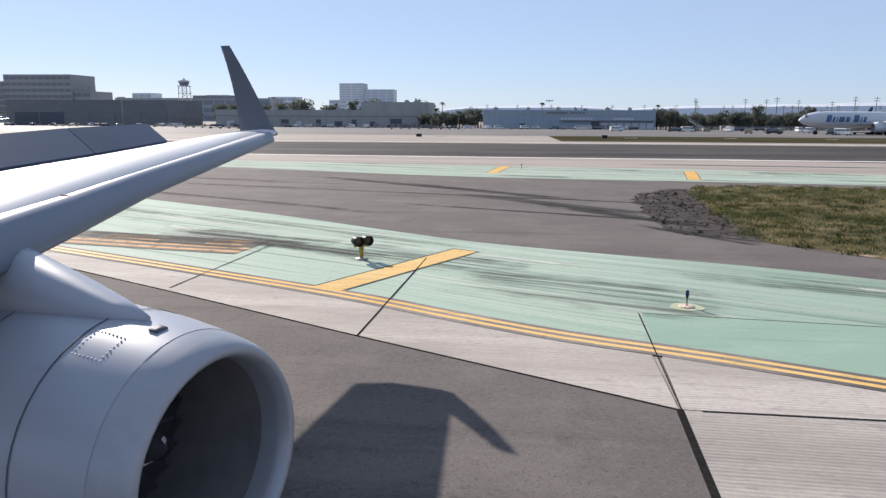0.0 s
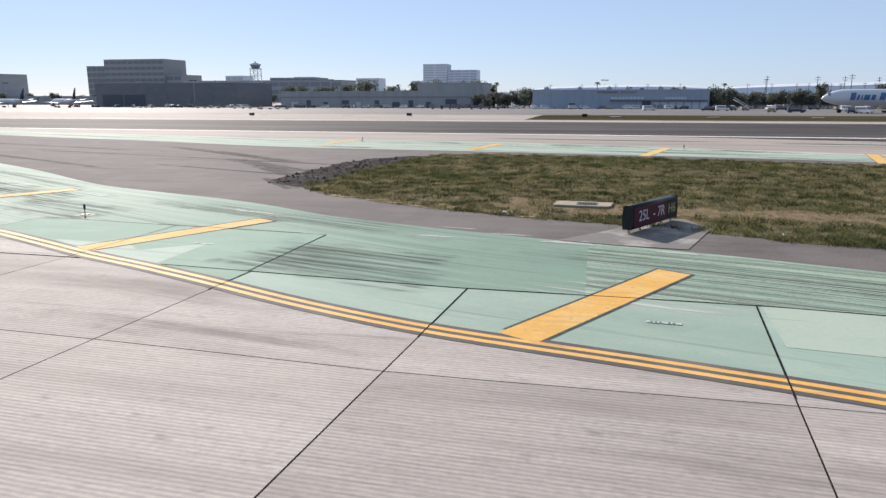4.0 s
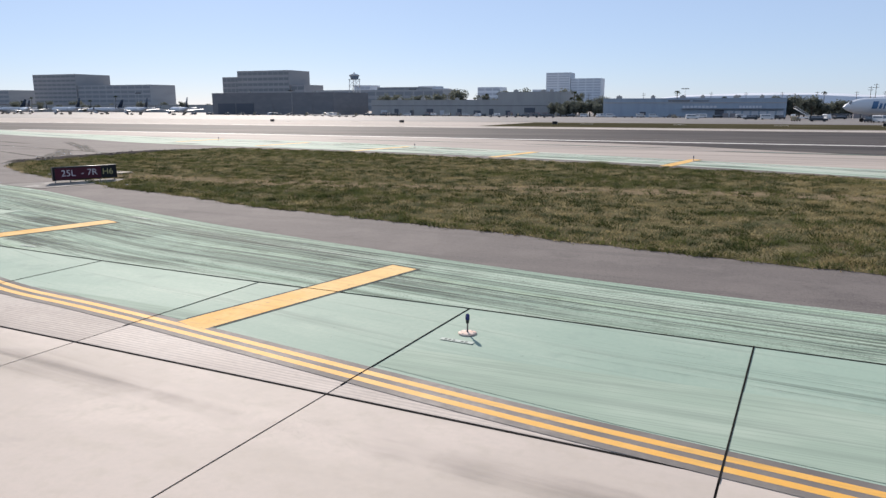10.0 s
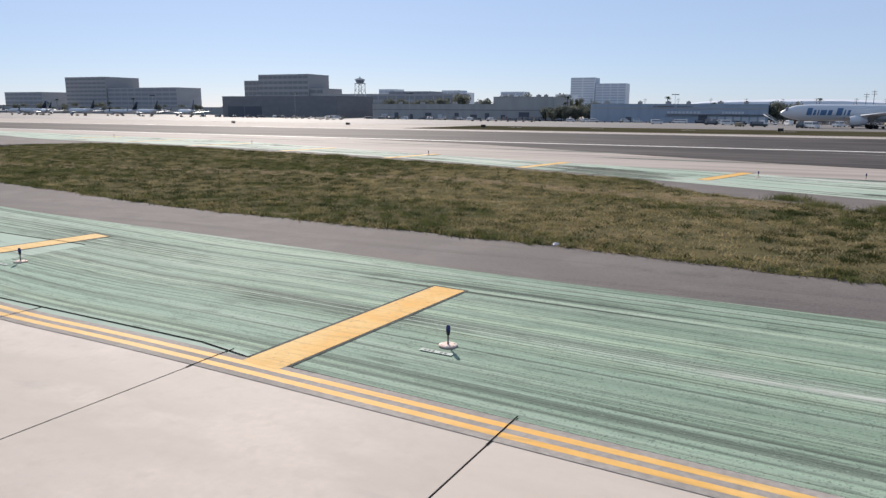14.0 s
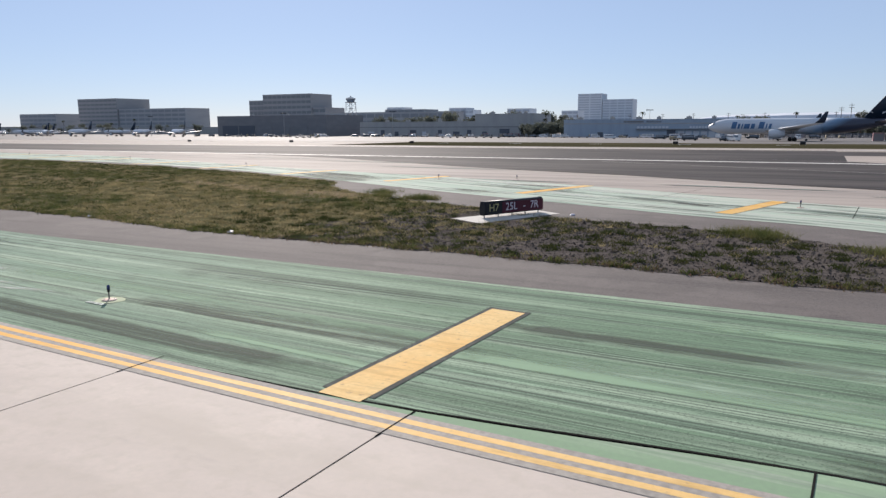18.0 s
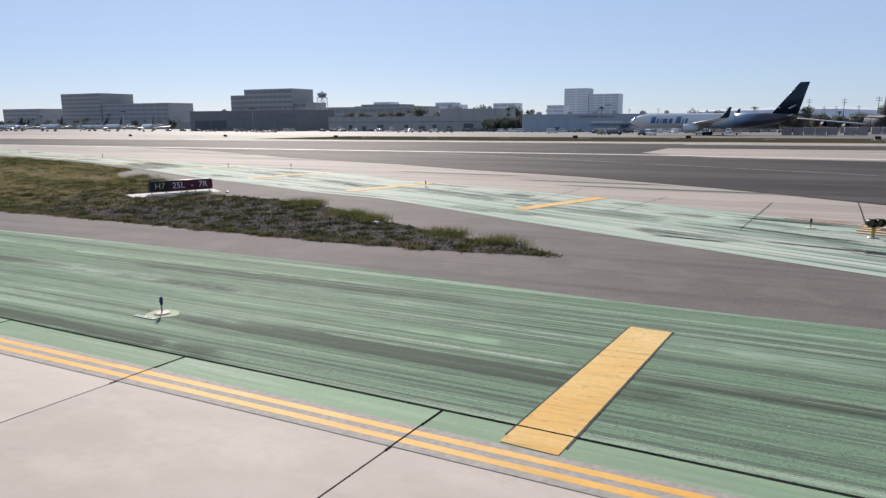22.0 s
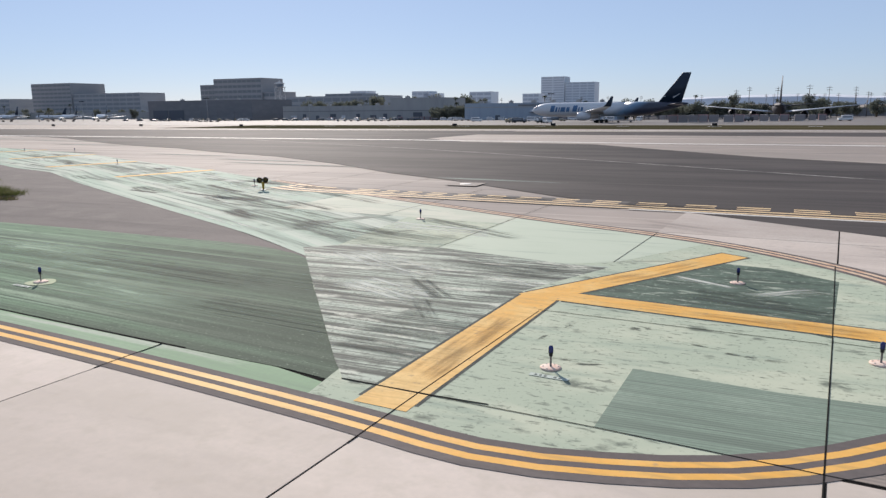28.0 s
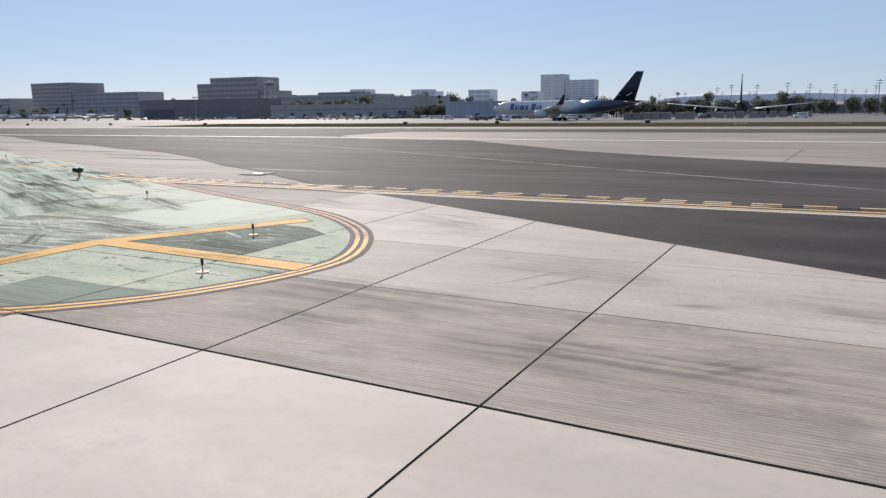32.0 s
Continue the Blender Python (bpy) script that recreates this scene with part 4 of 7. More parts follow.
for x, y, n, w, a in [(182.2, 14.8, 3.6, 0.35, 58), (182.9, 14.3, 3.4, 0.35, 58), (167.8, 19.4, 5, 0.5, 24)]:
    stain(S_GRIME, x, y, n, w, a, 0.0285, "curved tyre mark on the concrete")
for x, y, n, w, a in [(190.2, 3.4, 0.7, 0.5, 10), (187.6, 9.4, 3.5, 1.8, 40), (183.5, 8.6, 4.5, 2.4, 5), (178.6, 9.2, 4.2, 2.6, -8), (191.5, 12.6, 1.2, 0.4, 0), (196, 10.2, 4, 1.6, 4), (186.5, 13.2, 2.6, 0.9, 12)]:
    stain(S_GRIME, x, y, n, w, a, 0.0260, "dark stain on the concrete")
for x, y, n, w, a in [(-20, 58, 40, 1.0, -26), (-6, 60, 50, 0.8, -14), (2, 52, 26, 0.7, -20), (-30, 70, 50, 1.2, -16), (98, 47, 10, 0.6, -24), (-9, 27, 16, 5, -6)]:
    stain(S_ARC, x, y, n, w, a, 0.0275)

# ---- markings ----
marks = thing("taxiway_markings", "yellow painted lines with black borders on the pavement", "marking", kind="structure")
bend = next(i for i, p in enumerate(edge_line) if p.x > 151.0)
part("edge_line_border", ribbon(edge_line[:bend + 1], 0.80, 0.0325), M_BORDER, marks, "worn black border under the double line")
part("edge_line_border", ribbon(edge_line[bend:], 0.86, 0.0325), M_BORDER_DARK, marks, "dark grey border under the double line")
tip_i = next(i for i, p in enumerate(edge_line) if p.x > 165 and p.y > 17.5)
for off in (0.155, -0.155):
    part("edge_line", ribbon(edge_line[:tip_i + 1], 0.16, 0.0345, off), M_YELLOW, marks)
    part("edge_line", ribbon(edge_line[tip_i:], 0.16, 0.0345, off), M_FADED, marks, "faded pinkish cream line")


def stripe(near, far, width, z=0.0365, border=0.075):
    n, f = Vector(near), Vector(far)
    d = (f - n).normalized()
    part("stripe_border", ribbon([n + d * 0.25, f + d * border], width + 2 * border, z - 0.0048), M_STRIPE_BORDER, marks)
    part("shoulder_stripe", ribbon([n, f], width, z), M_STRIPE, marks)


for near, far in [((-4.9, 35.9), (-1.4, 41.95)), ((8.8, 29.5), (12.1, 35.55)), ((22.95, 24.0), (26.5, 30.15)), ((37.9, 19.85), (40.05, 26.1)), ((52.75, 16.2), (54.65, 22.98)), ((67.6, 13.7), (68.85, 20.4)),
                  ((82.8, 12.0), (83.65, 18.7)), ((110.7, 10.1), (111.35, 16.8)), ((137.5, 8.8), (138.15, 15.55))]:
    stripe(near, far, 0.92, border=0.13 if 100 < near[0] < 130 else 0.04 if near[0] > 130 else 0.085)
for near, far in [((-1.3, 75.2), (-0.2, 82.9)), ((13.6, 71.2), (15.2, 79.3)), ((27.8, 67.6), (30.2, 76.0)), ((43.5, 64.4), (45.3, 72.4)), ((58.4, 60.4), (60.2, 68)), ((73, 56.1), (74.9, 63.2)), ((87, 52.3), (89.5, 59.4)),
                  ((101, 46.4), (103.9, 54.2)), ((114.6, 40), (117.2, 47.4)), ((128.3, 35), (131.1, 42))]:
    stripe(near, far, 0.9, 0.0365, 0.05)
# forked stripe on the nose
stripe((165.4, 6.7), (165.9, 14.3), 1.0)
stripe((165.7, 14.0), (170.2, 21.2), 0.9, 0.0382)
stripe((166.3, 14.4), (175.45, 13.46), 0.85, 0.0396)
# dirt worn into the forked stripe
for x, y, n, w, a in [(165.6, 10, 6.5, 1.0, 86), (168.0, 17.6, 7, 0.9, 58), (170.5, 13.9, 8, 0.8, -6)]:
    stain(S_RUST, x, y, n, w, a, 0.0412, "brown dirt on the yellow paint")
# block on the double line
part("stripe_border", ribbon([(150.95, edge(150.95)), (151.65, edge(151.65))], 1.0, 0.0358), M_BLACK, marks)
part("marker_block", ribbon([(151.12, edge(151.12)), (151.48, edge(151.48))], 0.72, 0.0375), M_YELLOW, marks)
# hold line: two solid, two dashed
hold = spline([(143.5, 33.0), (150, 31.75), (180, 30.45), (225, 29.2)], 0.4)
part("hold_border", ribbon(hold[:60], 2.7, 0.0330, 1.0), M_BLACK, marks)
for off in (0.0, 0.72):
    part("hold_line", ribbon(hold, 0.3, 0.0355, off), M_YELLOW_PALE, marks)
for i in range(0, len(hold) - 6, 5):
    for off in (1.36, 2.0):
        part("hold_dash", ribbon(hold[i:i + 4], 0.3, 0.0355, off), M_YELLOW_PALE, marks)
part("hold_edge", ribbon(hold[60:], 0.34, 0.0335, -0.42), M_PAD, marks, "pale light strip beside the hold line")
for x, y, n, w, a in [(146.5, 33.6, 4, 1.2, -8), (159, 32.6, 7, 1.2, -4), (167, 32.2, 8, 1.4, 3), (178, 31.8, 9, 1.2, -3), (191, 31.4, 10, 1.4, 2)]:
    stain(S_ARC, x, y, n, w, a, 0.0385)
for x, y, n, w, a in [(152.5, 12.6, 11, 3.2, -4), (148.5, 14.2, 12, 2.2, -5), (155.5, 10.6, 9, 2.6, -8), (146.5, 12.2, 9, 1.8, -4), (141.5, 14.6, 12, 1.4, -4), (121, 15.2, 13, 1.8, -3), (127, 12.6, 12, 1.5, -3), (116, 13.4, 10, 1.2, -3), (131, 15.6, 12, 1.3, -4), (108, 13.6, 9, 0.8, -3), (101, 16, 7, 0.7, -4)]:
    stain(S_MINT, x, y, n, w, a, 0.0280, "pale green paint showing through the rubber")
for x, y, n, w in [(26.8, 32.6, 2.2, 0.22), (29.2, 31.7, 1.6, 0.18), (28.1, 29.4, 1.5, 0.12), (31.4, 31.6, 1.2, 0.14), (40.5, 27.2, 2.0, 0.3), (25.3, 33.1, 1.4, 0.3), (23.6, 33.55, 2.2, 0.7), (21.5, 34.5, 2.6, 0.5), (19.5, 35.3, 2.4, 0.3)]:
    stain(S_PALE, x, y, n, w, -10, 0.0320, "white scuff on the paint")
rs = random.Random(77)
for i in range(46):
    x = rs.uniform(96, 156)
    y = far_green_near(x) + rs.uniform(0.08, 0.92) * (far_green_far(x) - far_green_near(x))
    stain((S_DARK, S_PALE, S_ARC, S_DARK)[i % 4], x, y, rs.uniform(3, 9), rs.uniform(0.4, 1.8), rs.uniform(-32, -8), 0.0300)
for i in range(30):
    x = rs.uniform(0, 96)
    y = far_green_near(x) + rs.uniform(0.08, 0.92) * (far_green_far(x) - far_green_near(x))
    stain((S_DARK, S_PALE, S_DARK)[i % 3], x, y, rs.uniform(6, 14), rs.uniform(0.6, 2.2), rs.uniform(-24, -8), 0.0300)
for x, y, n, w, a in [(2, 56, 18, 2.2, -40), (5, 52, 12, 1.6, -46), (-2, 62, 20, 2.0, -38), (7.5, 46.5, 8, 1.0, -50), (-8, 66, 22, 1.6, -34)]:
    stain(S_ARC, x, y, n, w, a, 0.0270)
stain(S_SHADE, 80.8, 55.2, 13, 7, -27, 0.0300, "dark worn band of paint")
hold2 = spline([(-60, 50), (-34, 47), (-17, 43.2), (-8.9, 41.7)], 1.0)
part("hold_border", ribbon(hold2, 2.6, 0.0338), M_BLACK, marks)
for off in (-0.9, -0.3):
    part("hold_line", ribbon(hold2, 0.3, 0.0360, off), M_RUSTY, marks)
for i in range(0, len(hold2) - 2, 4):
    for off in (0.3, 0.9):
        part("hold_dash", ribbon(hold2[i:i + 3], 0.3, 0.0360, off), M_RUSTY, marks)
for x, y, n, w, a in [(-10, 43.6, 10, 3.0, -20), (-13, 43.0, 12, 2.0, -14), (-6.5, 41.6, 7, 1.6, -26)]:
    stain(S_ARC, x, y, n, w, a, 0.0385)
smear = [(91.5, 57.2, 11), (108, 57, 14), (122, 52.4, 12), (126, 49.0, 16), (40, 84.6, 22), (12, 87.5, 26), (60, 79.5, 20), (150, 41.5, 10), (75, 71, 18)]
for i, (x, y, n) in enumerate(smear):
    sheet("tyre_smear_%d" % (i + 1), [(x, y), (x + n * 0.4, y - 0.25 - n * 0.03), (x + n, y - n * 0.07), (x + n * 0.7, y + 0.3 - n * 0.04), (x + n * 0.2, y + 0.3)], 0.0310, M_RUBBER, "dark rubber smear on the pavement", "tyre mark", uv_turn=-4)
# joints across painted and far pavement
joints = thing("pavement_joints", "thin dark sealed joints between concrete slabs", "joint", kind="structure")
for pts in [[(3.28, 34.45), (9.41, 33.75), (15.42, 33.2)], [(15.42, 33.2), (15.2, 27.9)], [(155.5, 25.4), (156.2, 36)],
            [(189, 56.5), (191.2, 75)], [(133, 36), (134.6, 44)], [(127.5, 36), (128.6, 47)],
            [(120.5, 40.1), (121.2, 46)], [(109.8, 46.3), (112, 54)], [(139.2, 32), (140.3, 43)], [(144.0, 33.2), (144.6, 45)], [(149.6, 29.3), (150.5, 41)]]:
    part("joint", ribbon(pts, 0.034, 0.0315), M_SEAL, joints)
for x0, x1, up in ((3.2, 34, 11.7), (33.9, 70.6, 5.85), (70.4, 161, 0.0)):
    pts = [(x, pave_top(x, up)) for x in np.arange(x0, x1, 1.5) if pave_top(x, up) < green_edge(x) - 0.1]
    part("joint", ribbon(pts, 0.055, 0.0315), M_SEAL, joints)
part("joint", ribbon([(x, lane(x)) for x in range(4, 72, 2)], 0.055, 0.0225), M_SEAL, joints, "wide black sealed joint")
part("pale_joint", ribbon([(x, row_y(2, x)) for x in range(174, 192)], 0.06, 0.0270), M_PAD, joints, "pale filled joint")
part("joint", ribbon([(x, row_y(0, x)) for x in range(164, 222, 2)], 0.065, 0.0225), M_SEAL, joints, "wide black sealed joint")


# ---- concrete slabs of the taxiway lane, each with open joints round it ----
def cross(k, y):
    return 2.4 + 6.06 * k + float(np.interp(k, [0, 1, 2, 3, 4, 7, 12, 14, 16, 18, 20, 22, 28, 31], [-0.45, -0.28, -0.15, -0.15, 0.42, 0.45, 0.55, 0.65, 0.8, 0.8, 0.4, 0.05, -0.3, -0.3])) + (0.091 if k > 26 else 0.085) * (y - lane(6.06 * k))


def slab(name, k, lo, hi, z, material, parent):
    g = 0.022 if k > 26 else 0.017
    bm = bmesh.new()
    n = 5
    rows = []
    for i in range(n):
        u = i / (n - 1)
        xm = 2.4 + 6.06 * (k + u)
        a, b = lo(xm) + g, hi(xm) - g
        if b - a < 0.06:
            b = a + 0.001
        xa = cross(k, a) * (1 - u) + cross(k + 1, a) * u
        xb = cross(k, b) * (1 - u) + cross(k + 1, b) * u
        sh = g * (1 - 2 * u)
        rows.append([Vector((xa + sh, a, 0)), Vector((xb + sh, b, 0))])
    if max(r[1].y - r[0].y for r in rows) < 0.1:
        bm.free()
        return
    loop = [r[0] for r in rows] + [r[1] for r in reversed(rows)]
    top = [bm.verts.new((p.x, p.y, z)) for p in loop]
    bot = [bm.verts.new((p.x, p.y, z - 0.03)) for p in loop]
    bm.faces.new(top)
    for i in range(len(loop)):
        j = (i + 1) % len(loop)
        bm.faces.new((bot[i], bot[j], top[j], top[i]))
    lay = bm.loops.layers.uv.new("UVMap")
    for f in bm.faces:
        for lp in f.loops:
            lp[lay].uv = (lp.vert.co.x, lp.vert.co.y - edge(lp.vert.co.x))
    part(name, bm, material, parent)


bm = bmesh.new()
for x0, x1, top in ((-6, 3.3, 8), (3.3, 65, 18), (65, 166, 6), (166, 168.8, 9), (168.8, 222, 23.4)):
    ribbon([(x, lane(x) + (top - 29.2) / 2) for x in np.linspace(x0, x1, 12)], top + 29.2, 0.006, bm=bm)
tagged(link("joint_bed", bm, M_SEAL), "dark sealant bed under the concrete slabs", "joint", kind="structure")
pavement = thing("taxiway_pavement", "large pale grooved concrete slabs with dark joints", "pavement", kind="structure")
painted = thing("painted_pavement", "concrete slabs painted pale green", "painted pavement", kind="structure")
TOP = lambda k: 11.7 if k < 5 else 5.85 if k < 11 else 0.0
for k in range(0, 36):
    for j in range(-5, 4):
        lo = lambda x, j=j: row_y(j, x)
        hi = lambda x, j=j: row_y(j + 1, x)
        if k < 27:
            slab("concrete_slab", k, lo, lambda x, h=hi: min(h(x), edge(x)), 0.020, M_CONC_SMOOTH if j < 0 and k > 6 or j < -1 and k > 3 else M_CONC_MID if j >= 0 and k < 5 else M_CONC, pavement)
            if j < 2 and k < 27 and (TOP(k) > 0 or j == -1):
                slab("painted_slab", k, lambda x, l=lo: max(l(x), edge(x) - 0.02), lambda x, h=hi, u=TOP(k): min(h(x) if u else 99, pave_top(x, u), green_edge(x)), 0.020, M_GREEN_BAND if k > 16 else M_GREEN, painted)
        else:
            slab("concrete_slab", k, lo, hi, 0.020, M_CONC_DARK if j == 0 else M_CONC_SMOOTH if j < 0 else M_CONC, pavement)

# sealed joints on the last slabs
for k in range(28, 34):
    part("joint", ribbon([(cross(k, y), y) for y in np.linspace(row_y(-4, 170), row_y(3, 185) + 3, 8)], 0.042, 0.0238), M_SEAL, joints)
# sealed joints that run on over the paint
for k in range(2, 27):
    y0, y1 = edge(cross(k, edge(6.06 * k + 2.4))) - 0.55, max(edge(6.06 * k + 2.4) + 0.5, pave_top(6.06 * k + 2.4, TOP(k)) - 0.02)
    part("joint", ribbon([(cross(k, y), y) for y in np.linspace(y0, y1, 4)], 0.028, 0.0428), M_SEAL, joints)
for pts in [[(2.88, 28.63), (3.2, 34.42)], [(9.13, 28.46), (9.42, 33.75)], [(33.48, 21.4), (34.0, 26.62)], [(28.0, 27.3), (34.0, 26.62)], [(165.6, 5.4), (165.75, 7.42), (166.24, 12.9)], [(171.6, 5.3), (172.3, 12.96), (172.95, 20.6)], [(164.2, 7.5), (168.73, 7.24), (171.74, 6.97), (175.4, 6.7)],
            [(166.2, 13.0), (172.2, 12.7)], [(166.85, 18.88), (167.4, 24.6)], [(160.87, 19.15), (161.6, 31.4)], [(172.3, 12.9), (175.5, 12.5)]]:
    part("joint", ribbon(pts, 0.023, 0.0432), M_SEAL, joints)
for pts in ([(-3.14, 31.98), (-2.6, 40.5)], [(-9.08, 35.65), (-8.38, 42.68)]):
    part("joint", ribbon(pts, 0.04, 0.0400), M_SEAL, joints)
for (x0, x1), up in (((8.6, 14.5), 17), ((21.5, 27), 11.7), ((36.5, 41.5), 5.85), ((51.5, 56), 5.85), ((66.8, 69.5), 5.85), ((136.2, 139.4), 0), ((164.2, 167), 0)):
    part("joint", ribbon([(x, pave_top(x, up) if up < 17 else 34.75 - 0.1 * x) for x in np.linspace(x0, x1, 4)], 0.036, 0.0436), M_SEAL, joints)
part("joint", ribbon([(2.86, 28.7), (2.55, 24), (2.2, 17), (1.6, 10)], 0.12, 0.0285), M_SEAL, joints, "wide black tar band beside the asphalt")
part("joint", ribbon([(-34, 49), (-15.4, 38.9), (-9.1, 35.4), (-3.14, 31.98), (2.85, 28.66)], 0.07, 0.0290), M_SEAL, joints, "tar seal along the asphalt edge")

# ---- grass islands ----
def inside(poly, px, py):
    r = np.zeros(px.shape, bool)
    n = len(poly)
    for i in range(n):
        x0, y0 = poly[i]
        x1, y1 = poly[(i + 1) % n]
        if y0 == y1:
            continue
        c = ((y0 > py) != (y1 > py)) & (px < (x1 - x0) * (py - y0) / (y1 - y0) + x0)
        r ^= c
    return r


def ragged(pts, amp, seed):
    rng = random.Random(seed)
    return [(p.x + rng.uniform(-amp, amp), p.y + rng.uniform(-amp, amp)) for p in spline(pts, 0.8)]


def foliage(name, tones, rough=0.8):
    """Plant material whose tone changes from blade to blade and over the ground."""
    m = bpy.data.materials.new(name)
    m.use_nodes = True
    nd, ln = m.node_tree.nodes, m.node_tree.links
    bs = nd["Principled BSDF"]
    geo = nd.new("ShaderNodeNewGeometry")
    nz = nd.new("ShaderNodeTexNoise")
    nz.inputs["Scale"].default_value = 0.55
    nz.inputs["Detail"].default_value = 7
    nz.inputs["Roughness"].default_value = 0.72
    ln.new(geo.outputs["Position"], nz.inputs["Vector"])
    add = nd.new("ShaderNodeMath")
    add.operation = "MULTIPLY_ADD"
    add.inputs[1].default_value = 0.28
    ln.new(geo.outputs["Random Per Island"], add.inputs[0])
    mr = nd.new("ShaderNodeMapRange")
    mr.inputs["From Min"].default_value, mr.inputs["From Max"].default_value = 0.36, 0.64
    mr.inputs["To Max"].default_value = 0.72
    ln.new(nz.outputs["Fac"], mr.inputs["Value"])
    ln.new(mr.outputs[0], add.inputs[2])
    cr = nd.new("ShaderNodeValToRGB")
    el = cr.color_ramp.elements
    el[0].color, el[0].position = (*tones[0], 1), 0.0
    el[1].color, el[1].position = (*tones[-1], 1), 1.0
    for i, c in enumerate(tones[1:-1]):
        e = el.new((i + 1) / (len(tones) - 1))
        e.color = (*c, 1)
    ln.new(add.outputs[0], cr.inputs["Fac"])
    ln.new(cr.outputs[0], bs.inputs["Base Color"])
    bs.inputs["Roughness"].default_value = rough
    bs.inputs["Specular IOR Level"].default_value = 0.0
    tr = nd.new("ShaderNodeBsdfTranslucent")
    ln.new(cr.outputs[0], tr.inputs["Color"])
    mix = nd.new("ShaderNodeMixShader")
    mix.inputs[0].default_value = 0.34
    ln.new(bs.outputs[0], mix.inputs[1])
    ln.new(tr.outputs[0], mix.inputs[2])
    ln.new(mix.outputs[0], nd["Material Output"].inputs["Surface"])
    return m


M_BLADE = foliage("grass", [(0.045, 0.06, 0.032), (0.11, 0.124, 0.067), (0.195, 0.188, 0.107), (0.295, 0.248, 0.148), (0.43, 0.345, 0.215)])
M_WEED = foliage("weeds", [(0.05, 0.066, 0.025), (0.095, 0.112, 0.04), (0.15, 0.145, 0.058), (0.20, 0.165, 0.085)])
M_STRAW = foliage("straw_clumps", [(0.22, 0.175, 0.085), (0.33, 0.27, 0.14), (0.48, 0.40, 0.23)])
M_DARKGRASS = foliage("dark_grass_clumps", [(0.022, 0.03, 0.012), (0.045, 0.055, 0.02), (0.075, 0.08, 0.03)])
M_TIP = foliage("dark_weeds", [(0.022, 0.027, 0.012), (0.05, 0.055, 0.02), (0.08, 0.074, 0.034), (0.12, 0.092, 0.055)])
M_GRAVEL = mat("gravelly_earth", (0.082, 0.07, 0.064), [
    ((0.15, 0.128, 0.115), "pos", (1, 1, 1), 0, 3.0, 0.48, 0.66, 0.7),
    ((0.04, 0.035, 0.032), "pos", (1, 1, 1), 0, 1.2, 0.5, 0.66, 0.7),
    ((0.03, 0.027, 0.025), "pos", (1, 1, 1), 0, 5.0, 0.56, 0.66, 0.7),
    GRIT((0.13, 0.115, 0.105), 0.5)], rough=0.95, bump=1.0, bump_scale=7, spec=0.0)

near_side = ragged(grass_near, 0.16, 1)
far_side = ragged(grass_far, 0.2, 2)
island = near_side + far_side[::-1]
sheet("verge_soil_1", [p for p in island if p[0] < 100] + [], 0.022, M_EARTH, "brown soil under the airfield grass", "soil")
lo_side, hi_side = [p for p in near_side if p[0] > 97], [p for p in far_side if p[0] > 101]
tip_edge = lo_side + hi_side[::-1] + ragged([hi_side[0], (99.5, 35.5), (97.2, 33.5), (99.8, 31), (96.8, 28.5), (99, 26.5), lo_side[0]], 0.45, 9)
sheet("verge_soil_2", tip_edge, 0.030, M_GRAVEL, "dark gravelly soil at the tip of the island", "soil")
bm = bmesh.new()
rg = random.Random(12)
prev = None
track_y = Curve([(13, 43.2), (26, 40.8), (38, 40.6), (54, 43), (64, 44.6), (76, 44.4), (83, 42.4), (95, 39), (105, 36)])
for i in range(100):
    x = 15 + i * 0.8
    y, w = track_y(x) + 0.3 * math.sin(x * 0.21), 1.5 + 0.5 * math.sin(x * 0.37) + rg.uniform(-0.4, 0.4)
    cur = (bm.verts.new((x, y - w, 0.027)), bm.verts.new((x, y + w, 0.027)))
    if prev:
        bm.faces.new((prev[0], cur[0], cur[1], prev[1]))
    prev = cur
tagged(link("worn_track", bm, mat("bare_brown_earth", (0.20, 0.15, 0.098), [((0.13, 0.108, 0.065), "pos", (0.5, 1.2, 1), 0, 1.5, 0.42, 0.62, 0.85), ((0.31, 0.235, 0.155), "pos", (1, 1, 1), 0, 3.0, 0.5, 0.7, 0.6)], rough=0.95, bump=0.5, bump_scale=12, spec=0.0)),
       "bare brown vehicle track through the grass", "track", kind="structure")


def tufts(name, spots, blades, h0, h1, w, spread, material, label, category, seed, lean=0.5, swell=None):
    """Many small plants as one mesh of thin blades."""
    rng = np.random.default_rng(seed)
    n = len(spots) * blades
    base = np.repeat(np.asarray(spots), blades, axis=0) + np.column_stack([rng.normal(0, spread, (n, 2))])
    ang = rng.uniform(0, 2 * np.pi, n)
    h = rng.uniform(h0, h1, n)
    if swell is not None:
        h *= np.repeat(swell, blades)
    ww = w * rng.uniform(0.6, 1.4, n)
    zb = np.array([drop(v) for v in base[:, 1]]) + 0.02
    dx, dy = np.cos(ang) * ww, np.sin(ang) * ww
    lx, ly = rng.normal(0, lean, n) * h, rng.normal(0, lean, n) * h
    v = np.empty((n, 3, 3))
    v[:, 0] = np.column_stack([base[:, 0] - dx, base[:, 1] - dy, zb])
    v[:, 1] = np.column_stack([base[:, 0] + dx, base[:, 1] + dy, zb])
    v[:, 2] = np.column_stack([base[:, 0] + lx, base[:, 1] + ly, zb + h])
    me = bpy.data.meshes.new(name)
    me.from_pydata(v.reshape(-1, 3).tolist(), [], np.arange(3 * n).reshape(-1, 3).tolist())
    me.materials.append(material)
    return tagged(new(name, me), label, category, kind="stuff")


rng = np.random.default_rng(5)


